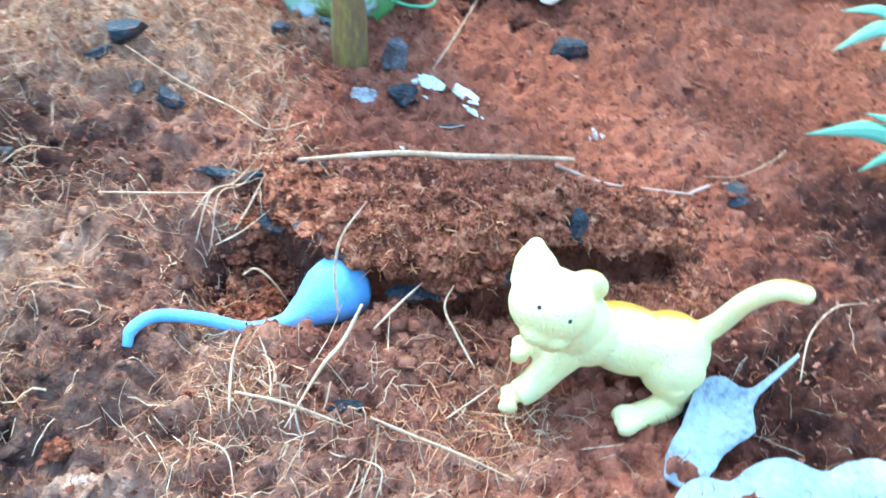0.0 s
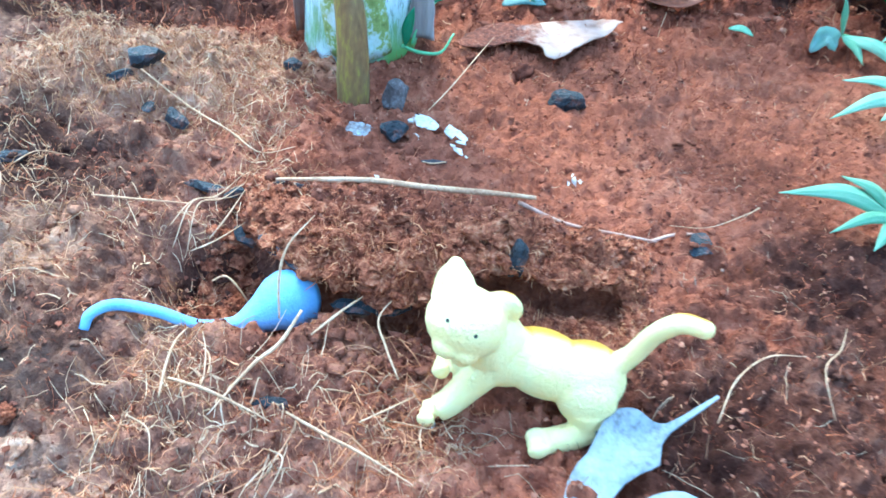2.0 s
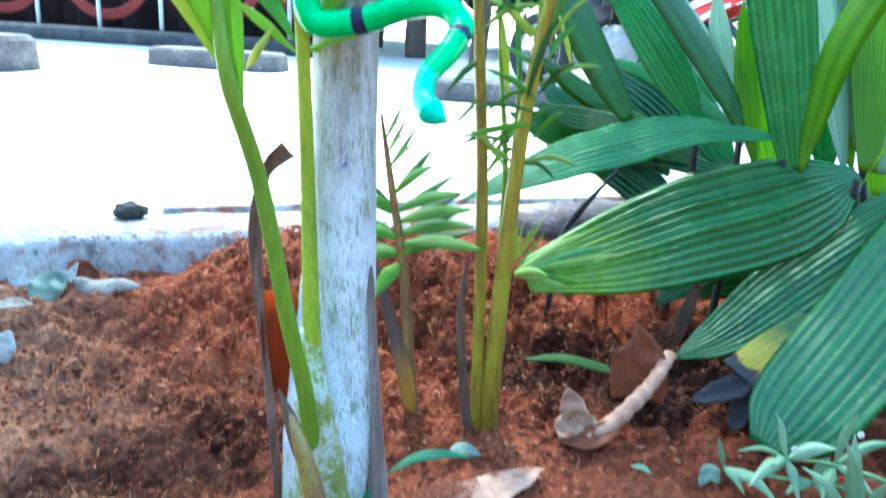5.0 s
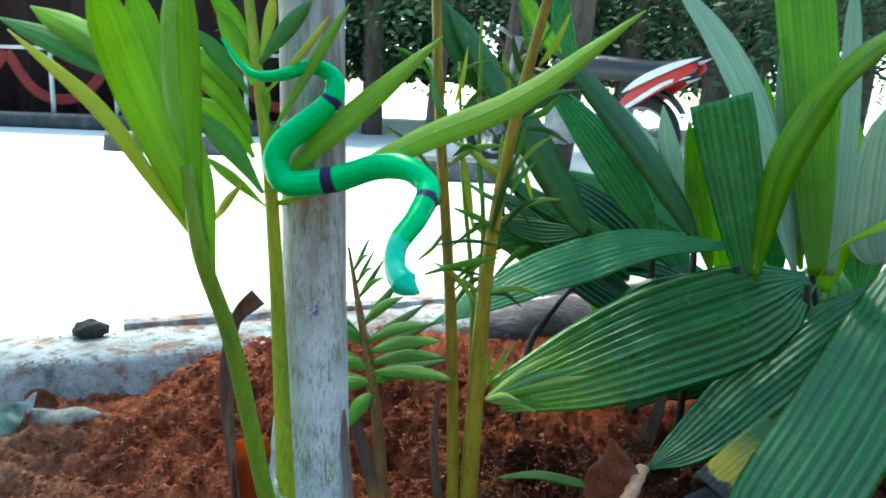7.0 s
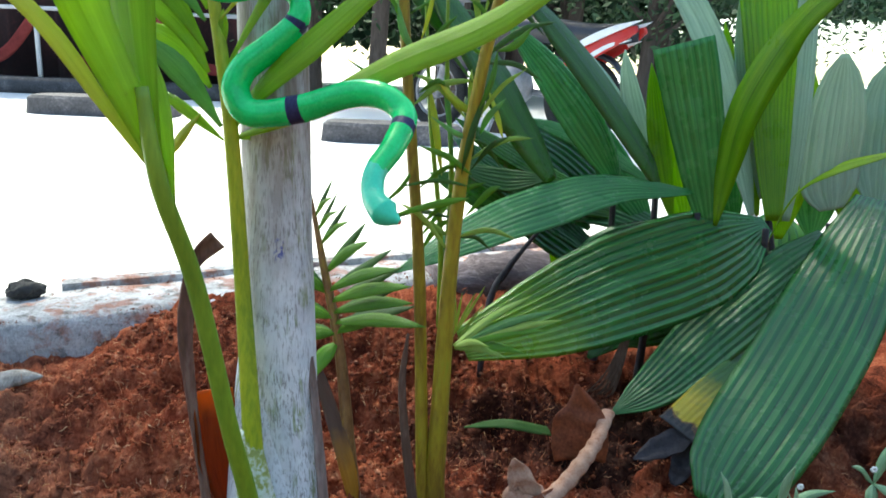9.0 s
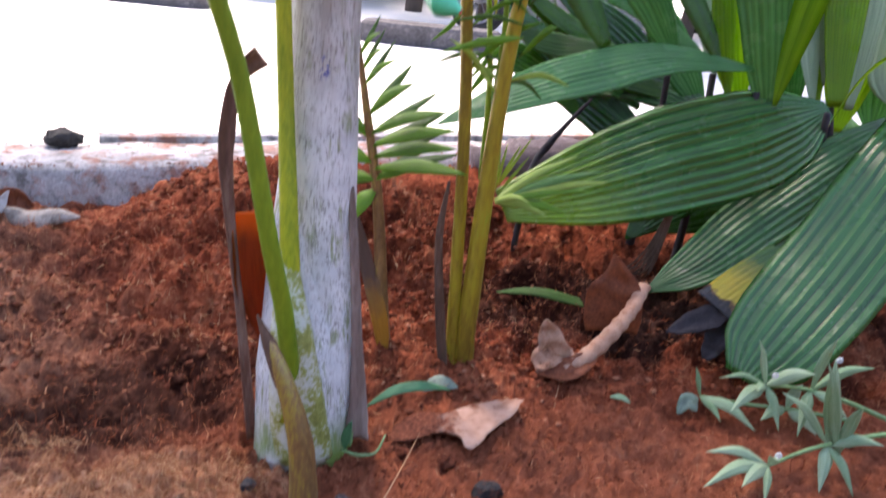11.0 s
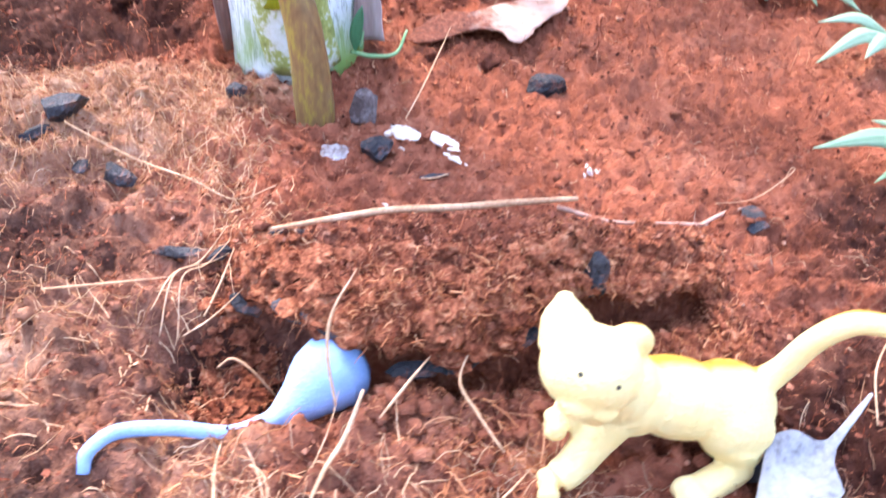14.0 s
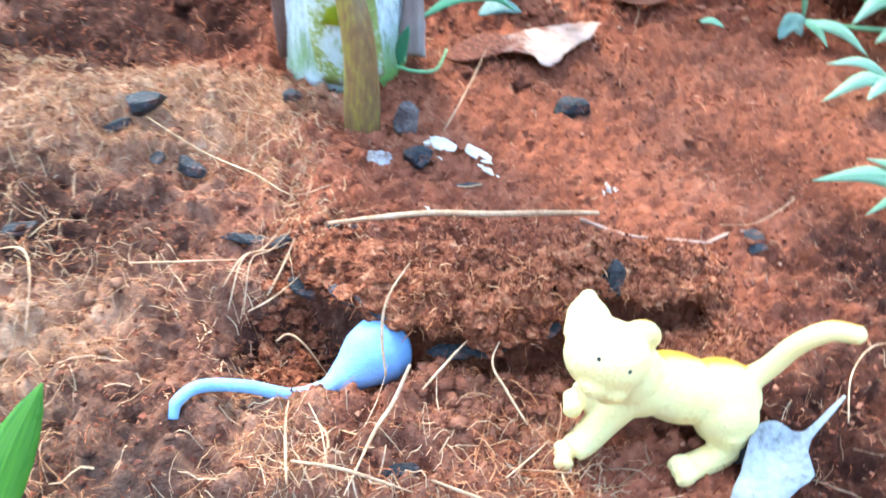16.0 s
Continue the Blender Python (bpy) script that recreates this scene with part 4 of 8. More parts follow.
for mat, pts, w, nrm in (
    (LEAFLET_PALE, [(-0.0829, 0.2620, 0.2740), (-0.1019, 0.2500, 0.3101), (-0.1202, 0.2350, 0.3460), (-0.1489, 0.2200, 0.3769)], 0.0060, (0.2, -0.7, 0.7)),
    (LEAFLET, [(-0.0828, 0.2620, 0.2768), (-0.0899, 0.2520, 0.3052), (-0.1064, 0.2450, 0.3502), (-0.1129, 0.2350, 0.3820), (-0.1134, 0.2250, 0.4002)], 0.015, (0.4, -1, 0.1)),
    (LEAFLET, [(-0.0854, 0.2620, 0.2795), (-0.0910, 0.2620, 0.3119), (-0.0957, 0.2650, 0.3508), (-0.0959, 0.2650, 0.3884), (-0.0910, 0.2600, 0.4164)], 0.0165, (-0.2, -1, 0.1)),
    (LEAFLET, [(-0.0804, 0.2620, 0.2657), (-0.0837, 0.2620, 0.2906), (-0.0892, 0.2680, 0.3141), (-0.0958, 0.2800, 0.3375)], 0.01, (0.2, -1, 0.1)),
    (LEAFLET_TEAL, [(-0.1007, 0.2800, 0.3208), (-0.1316, 0.2900, 0.3593), (-0.1647, 0.2950, 0.3747), (-0.2003, 0.2900, 0.3877)], 0.0135, (0, -0.7, 0.7)),
    (LEAFLET, [(-0.1131, 0.2850, 0.3449), (-0.1530, 0.2950, 0.3778), (-0.1891, 0.3000, 0.3947)], 0.0125, (0, -0.7, 0.7)),
    (LEAFLET, [(-0.1098, 0.2850, 0.3423), (-0.1223, 0.2900, 0.3745), (-0.1289, 0.2900, 0.4059)], 0.013, (0.3, -1, 0.3)),
    (LEAFLET_TEAL, [(-0.0784, 0.3370, 0.2965), (-0.0951, 0.3330, 0.3219), (-0.1156, 0.3300, 0.3430)], 0.0098, CAMWARD),
    (LEAFLET, [(-0.0773, 0.3370, 0.2890), (-0.0954, 0.3420, 0.3018), (-0.1180, 0.3500, 0.3156)], 0.005, CAMWARD),
    (LEAFLET, [(-0.0839, 0.3380, 0.3173), (-0.1005, 0.3450, 0.3371), (-0.1250, 0.3500, 0.3505)], 0.0098, CAMWARD),
    (LEAFLET, [(-0.0850, 0.3390, 0.3252), (-0.1017, 0.3450, 0.3514), (-0.1283, 0.3520, 0.3695)], 0.0105, CAMWARD),
    (LEAFLET, [(-0.0857, 0.3400, 0.3363), (-0.1061, 0.3450, 0.3653), (-0.1311, 0.3520, 0.3820)], 0.009, CAMWARD),
    (LEAFLET_TEAL, [(-0.0860, 0.3400, 0.3520), (-0.0998, 0.3370, 0.3713), (-0.1158, 0.3350, 0.3886)], 0.0075, CAMWARD),
    (LEAFLET, [(-0.0849, 0.3410, 0.3582), (-0.0944, 0.3450, 0.3797), (-0.1084, 0.3500, 0.4011)], 0.0085, CAMWARD),
    (LEAFLET, [(-0.0840, 0.3420, 0.3691), (-0.0974, 0.3500, 0.3923), (-0.1128, 0.3500, 0.4130)], 0.009, CAMWARD),
    (LEAFLET_TEAL, [(-0.0808, 0.3420, 0.3708), (-0.0658, 0.3350, 0.3874), (-0.0463, 0.3250, 0.4044)], 0.008, CAMWARD),
    (LEAFLET_PALE, [(-0.0807, 0.3420, 0.3739), (-0.0765, 0.3450, 0.3925), (-0.0730, 0.3450, 0.4106)], 0.0055, CAMWARD),
    (LEAFLET_PALE, [(-0.0783, 0.3380, 0.3522), (-0.0618, 0.3250, 0.3662), (-0.0448, 0.3120, 0.3804), (-0.0306, 0.3000, 0.3949)], 0.0035, CAMWARD),
    (LEAFLET, [(-0.0756, 0.3380, 0.3272), (-0.0558, 0.3250, 0.3560), (-0.0389, 0.3120, 0.3778), (-0.0207, 0.3000, 0.4006)], 0.0072, (-0.5, -0.8, 0.3)),
    (LEAFLET, [(-0.0801, 0.3370, 0.3287), (-0.0766, 0.3370, 0.3445), (-0.0754, 0.3370, 0.3585)], 0.0042, CAMWARD),
    (LEAFLET_PALE, [(-0.0895, 0.3370, 0.3032), (-0.1018, 0.3450, 0.2912), (-0.1155, 0.3550, 0.2754)], 0.0042, CAMWARD),
    (LEAFLET, [(-0.0723, 0.3360, 0.2953), (-0.0512, 0.3180, 0.3195), (-0.0188, 0.3080, 0.3471), (0.0276, 0.2970, 0.3859)], 0.0125, (-0.5, -0.8, 0.3)),
    (LEAFLET, [(-0.0717, 0.3360, 0.2904), (-0.0326, 0.3180, 0.3070), (0.0172, 0.3050, 0.3341), (0.0679, 0.2900, 0.3574), (0.1207, 0.2650, 0.3973)], 0.0135, (-0.3, -0.8, 0.6)),
    (LEAFLET, [(-0.0707, 0.3360, 0.2904), (-0.0615, 0.3450, 0.2929), (-0.0515, 0.3600, 0.2949)], 0.006, CAMWARD),
):
    leaf_part("leaflet", palm, mat, pts, w * 1.35, nrm, profile=[0.16, 0.34, 0.56, 0.78, 0.94, 1.0, 0.9, 0.6, 0.04], fold=0.18, n=20, thick=0.0004)

# cut shoot in front of the palm, leaning
shoot = thing("cut_shoot", "stubby olive-green cut palm shoot with a dry tip", "shoot")
part("sheath", tube(bmesh.new(), [(-0.035, 0.250, -0.018), (-0.0345, 0.250, 0.008), (-0.038, 0.253, 0.045), (-0.050, 0.260, 0.080), (-0.064, 0.270, 0.103)], [0.0082, 0.0084, 0.0072, 0.0050, 0.0014], 14, 30, 0.8, Vector((0.3, 1, 0)), 0.04), SHOOT, shoot)
leaf_part("dry_tip", shoot, SHEATH_GREY, [(-0.043, 0.254, 0.060), (-0.052, 0.259, 0.084), (-0.066, 0.270, 0.108)], 0.009, (0.3, -1, 0), "frayed grey-brown tip", 0.0008, curl=-0.5, ragged=0.2)
# little green side sprout between shoot and stem
sprout = thing("sprout", "thin bright green sprout with small leaves at the palm's foot", "seedling")
part("stem", tube(bmesh.new(), [(-0.019, 0.312, 0.002), (-0.018, 0.316, 0.010), (-0.016, 0.322, 0.016), (-0.011, 0.330, 0.020)], [0.0010, 0.0010, 0.0009, 0.0008], 6, 16), WEED_STEM, sprout)
leaf_part("leaf", sprout, LEAFLET_SEA, [(-0.012, 0.329, 0.020), (0.006, 0.338, 0.029), (0.026, 0.350, 0.027), (0.042, 0.372, 0.012)], 0.0075, (0.1, -0.5, 0.9), n=16)
part("runner", tube(bmesh.new(), [(-0.023, 0.304, 0.004), (-0.013, 0.300, 0.004), (-0.002, 0.304, 0.004), (0.003, 0.312, 0.012)], [0.0010, 0.0010, 0.0009, 0.0006], 6, 16), WEED_STEM, sprout)
leaf_part("leaf", sprout, LEAFLET_SEA, [(-0.021, 0.303, 0.005), (-0.020, 0.301, 0.016), (-0.017, 0.300, 0.028)], 0.0060, (0, -1, 0.2), n=10)


# ---- slender clump behind ----
clump = thing("slender_palm_clump", "clump of slender yellow-brown palm stems with narrow leaflets", "palm")
part("stem", tube(bmesh.new(), [(0.041, 0.422, 0.0), (0.039, 0.42, 0.053), (0.032, 0.42, 0.196), (0.019, 0.42, 0.338), (0.012, 0.42, 0.45)], [0.0052, 0.0046, 0.0042, 0.0036, 0.003], 12, 40, wobble=0.05), STEM_BROWN, clump)
part("stem", tube(bmesh.new(), [(0.050, 0.424, 0.0), (0.050, 0.42, 0.053), (0.055, 0.415, 0.223), (0.068, 0.41, 0.333), (0.09, 0.40, 0.44)], [0.0085, 0.0072, 0.0050, 0.0040, 0.003], 12, 40, wobble=0.05), STEM_BROWN, clump, "olive stem, reddish at the foot")
part("stem", tube(bmesh.new(), [(0.048, 0.43, 0.15), (0.046, 0.43, 0.22), (0.036, 0.43, 0.30), (0.030, 0.43, 0.38)], [0.0022, 0.002, 0.0016, 0.001], 8, 24), PETIOLE, clump)
part("stem", tube(bmesh.new(), [(0.050, 0.43, 0.18), (0.052, 0.43, 0.26), (0.046, 0.43, 0.33), (0.044, 0.43, 0.41)], [0.0022, 0.002, 0.0016, 0.001], 8, 24), PETIOLE, clump)
leaf_part("dry_sheath", clump, SHEATH_GREY, [(0.036, 0.415, 0.0), (0.029, 0.414, 0.05), (0.023, 0.414, 0.108), (0.026, 0.415, 0.15)], 0.007, (0, -1, 0), "dry brown sheath", 0.0008, profile=[0.9, 1, 1, 0.9, 0.8, 0.7, 0.5, 0.2], curl=0.4)
for pts, w, mat in (
    ([(0.0771, 0.4100, 0.3445), (0.0741, 0.4040, 0.3264), (0.0667, 0.4060, 0.3075)], 0.0036, LEAFLET_GREEN),
    ([(0.0728, 0.4100, 0.3223), (0.0630, 0.4040, 0.2925), (0.0576, 0.4060, 0.2652)], 0.0045, LEAFLET_DARK),
    ([(0.0764, 0.4200, 0.3350), (0.0604, 0.4140, 0.3475), (0.0505, 0.4160, 0.3580)], 0.0030, LEAFLET_GREEN),
    ([(0.0706, 0.4200, 0.3024), (0.0547, 0.4140, 0.3100), (0.0388, 0.4160, 0.3261)], 0.0052, LEAFLET_PALE),
    ([(0.0673, 0.4150, 0.2875), (0.0537, 0.4090, 0.2915), (0.0361, 0.4110, 0.3019)], 0.0036, LEAFLET_TEAL),
    ([(0.0645, 0.4100, 0.2648), (0.0487, 0.4040, 0.2767), (0.0294, 0.4060, 0.2832)], 0.0045, LEAFLET_GREEN),
    ([(0.0642, 0.4100, 0.2570), (0.0418, 0.4040, 0.2610), (0.0170, 0.4060, 0.2556)], 0.0030, LEAFLET_DARK),
    ([(0.0633, 0.4050, 0.2501), (0.0425, 0.3990, 0.2465), (0.0122, 0.4010, 0.2368)], 0.0052, LEAFLET_GREEN),
    ([(0.0734, 0.4200, 0.3198), (0.0798, 0.4140, 0.3034), (0.0846, 0.4160, 0.2881)], 0.0036, LEAFLET_PALE),
    ([(0.0693, 0.4200, 0.2908), (0.0741, 0.4140, 0.3032), (0.0849, 0.4160, 0.3149)], 0.0045, LEAFLET_TEAL),
    ([(0.0773, 0.4200, 0.3517), (0.0666, 0.4140, 0.3695), (0.0521, 0.4160, 0.3798)], 0.0030, LEAFLET_GREEN),
    ([(0.0801, 0.4200, 0.3665), (0.0697, 0.4140, 0.3803), (0.0651, 0.4160, 0.3980)], 0.0052, LEAFLET_DARK),
    ([(0.0816, 0.4200, 0.3739), (0.0744, 0.4140, 0.3946), (0.0676, 0.4160, 0.4190)], 0.0036, LEAFLET_GREEN),
    ([(0.0825, 0.4100, 0.3770), (0.0919, 0.4040, 0.3910), (0.1013, 0.4060, 0.4120)], 0.0045, LEAFLET_PALE),
    ([(0.0834, 0.4100, 0.3911), (0.0910, 0.4040, 0.4047), (0.1006, 0.4060, 0.4222)], 0.0030, LEAFLET_TEAL),
    ([(0.0771, 0.4100, 0.3445), (0.0875, 0.4040, 0.3487), (0.0978, 0.4060, 0.3598)], 0.0052, LEAFLET_GREEN),
    ([(0.0645, 0.4150, 0.2678), (0.0768, 0.4090, 0.2849), (0.0879, 0.4110, 0.2908)], 0.0036, LEAFLET_DARK),
    ([(0.0621, 0.4100, 0.2370), (0.0763, 0.4040, 0.2548), (0.0838, 0.4060, 0.2587)], 0.0045, LEAFLET_GREEN),
    ([(0.0283, 0.4200, 0.3498), (0.0334, 0.4140, 0.3682), (0.0361, 0.4160, 0.3898)], 0.0030, LEAFLET_PALE),
    ([(0.0268, 0.4200, 0.3386), (0.0172, 0.4140, 0.3531), (0.0127, 0.4160, 0.3711)], 0.0052, LEAFLET_TEAL),
    ([(0.0284, 0.4200, 0.3160), (0.0389, 0.4140, 0.3244), (0.0466, 0.4160, 0.3208)], 0.0036, LEAFLET_GREEN),
    ([(0.0267, 0.4200, 0.2889), (0.0156, 0.4140, 0.2815), (0.0024, 0.4160, 0.2649)], 0.0045, LEAFLET_DARK),
    ([(0.0274, 0.4200, 0.2693), (0.0185, 0.4140, 0.2541), (0.0049, 0.4160, 0.2410)], 0.0030, LEAFLET_GREEN),
    ([(0.0349, 0.4300, 0.3194), (0.0400, 0.4240, 0.2929), (0.0453, 0.4260, 0.2610)], 0.0052, LEAFLET_PALE),
    ([(0.0443, 0.4300, 0.3275), (0.0482, 0.4240, 0.3011), (0.0528, 0.4260, 0.2694)], 0.0036, LEAFLET_TEAL),
):
    leaf_part("leaflet", clump, mat, pts, w, CAMWARD, fold=0.2, n=12, thick=0.0004)

rs = random.Random(77)
for k in range(34):
    z = rs.uniform(0.205, 0.38)
    base = Vector((0.0535 + 0.09 * max(0.0, z - 0.21), 0.415, z)) if k % 3 else Vector((0.033 - 0.08 * (z - 0.2), 0.42, z))
    out = Vector((rs.uniform(-0.05, 0.05), rs.uniform(-0.012, 0.03), rs.uniform(-0.025, 0.045)))
    leaf_part("leaflet", clump, (LEAFLET_GREEN, LEAFLET_DARK, LEAFLET_MID)[k % 3], [base, base + out * 0.55 + Vector((0, 0, 0.006)), base + out], rs.uniform(0.0026, 0.0050), CAMWARD, fold=0.2, n=10, thick=0.0004)

small = thing("palm_seedling", "small palm seedling with a feathery bright green frond", "palm")
part("stem", tube(bmesh.new(), [(-0.012, 0.436, 0.0), (-0.016, 0.435, 0.04), (-0.025, 0.44, 0.124), (-0.038, 0.44, 0.195), (-0.047, 0.44, 0.245)], [0.0062, 0.0052, 0.0040, 0.0028, 0.0010], 10, 30), SHOOT, small, "mottled green stalk")
leaf_part("dry_sheath", small, SHEATH_YELLOW, [(-0.010, 0.426, 0.0), (-0.018, 0.428, 0.04), (-0.034, 0.44, 0.085), (-0.050, 0.45, 0.125)], 0.012, (0.2, -1, 0), "withered brown sheath, yellow at the foot", 0.001, profile=[0.3, 0.8, 1, 1, 0.9, 0.8, 0.6, 0.3], curl=0.4)
for p0, p1, w in (
    ((-0.028, 0.438, 0.140), (0.012, 0.425, 0.157), 0.009), ((-0.029, 0.438, 0.148), (0.038, 0.41, 0.157), 0.009), ((-0.030, 0.438, 0.156), (0.029, 0.41, 0.174), 0.009),
    ((-0.032, 0.439, 0.164), (0.027, 0.41, 0.186), 0.009), ((-0.034, 0.439, 0.172), (0.018, 0.415, 0.197), 0.008), ((-0.036, 0.44, 0.185), (-0.004, 0.43, 0.212), 0.007),
    ((-0.040, 0.44, 0.205), (-0.018, 0.43, 0.226), 0.004), ((-0.042, 0.44, 0.215), (-0.026, 0.43, 0.233), 0.003), ((-0.044, 0.44, 0.225), (-0.030, 0.432, 0.242), 0.003),
    ((-0.028, 0.438, 0.140), (-0.060, 0.425, 0.135), 0.009), ((-0.030, 0.438, 0.152), (-0.066, 0.425, 0.158), 0.009), ((-0.034, 0.44, 0.17), (-0.062, 0.43, 0.185), 0.008), ((-0.027, 0.438, 0.132), (-0.045, 0.42, 0.108), 0.010)):
    mid = [(a + b) / 2 for a, b in zip(p0, p1)]
    mid[2] += 0.004
    p2 = (p1[0] * 0.9 + p0[0] * 0.1, p1[1] + 0.012, p1[2] + 0.011)
    mid2 = [(a + b) / 2 for a, b in zip(p0, p2)]
    leaf_part("leaflet", small, LEAFLET_DARK, [p0, mid2, p2], w * 1.05, (0, -0.6, 0.8), fold=0.15, n=10, thick=0.0004)
    leaf_part("leaflet", small, LEAFLET_GREEN, [p0, mid, p1], w * 1.3, (0, -0.7, 0.7), profile=[0.2, 0.55, 0.85, 1, 0.95, 0.75, 0.45, 0.03], fold=0.15, n=10, thick=0.0004)
for p1, w, mat in (((0.1179, 0.4600, 0.1668), 0.0070, LEAFLET_MID), ((0.1381, 0.4500, 0.1600), 0.0075, LEAFLET_TEAL), ((0.1398, 0.4450, 0.1534), 0.008, LEAFLET_MID), ((0.1292, 0.4400, 0.1467), 0.0085, LEAFLET_GREEN), ((0.1116, 0.4350, 0.1302), 0.009, LEAFLET_GREEN), ((0.0986, 0.4300, 0.1274), 0.008, LEAFLET_MID), ((0.0854, 0.4300, 0.1358), 0.006, LEAFLET_MID)):
    p0 = (0.0599, 0.4350, 0.1336)
    mid = [a * 0.5 + b * 0.5 for a, b in zip(p0, p1)]
    mid[2] += 0.004
    leaf_part("leaflet", clump, mat, [p0, mid, p1], w, (-0.1, -0.6, 0.8), profile=[0.5, 0.8, 1, 1, 0.9, 0.7, 0.4, 0.03], fold=0.3, n=12, thick=0.0004)
for p0, p1 in (((0.0589, 0.4300, 0.1430), (0.0634, 0.4250, 0.1782)), ((0.0599, 0.4300, 0.1452), (0.0797, 0.4250, 0.1845)), ((0.0601, 0.4300, 0.1474), (0.0725, 0.4250, 0.1782)), ((0.0583, 0.4300, 0.1493), (0.0592, 0.4250, 0.1730)), ((0.0615, 0.4300, 0.1411), (0.0793, 0.4250, 0.1706))):
    leaf_part("leaflet", clump, LEAFLET_MID, [p0, [(a + b) / 2 for a, b in zip(p0, p1)], p1], 0.0022, CAMWARD, n=8, thick=0.0003)


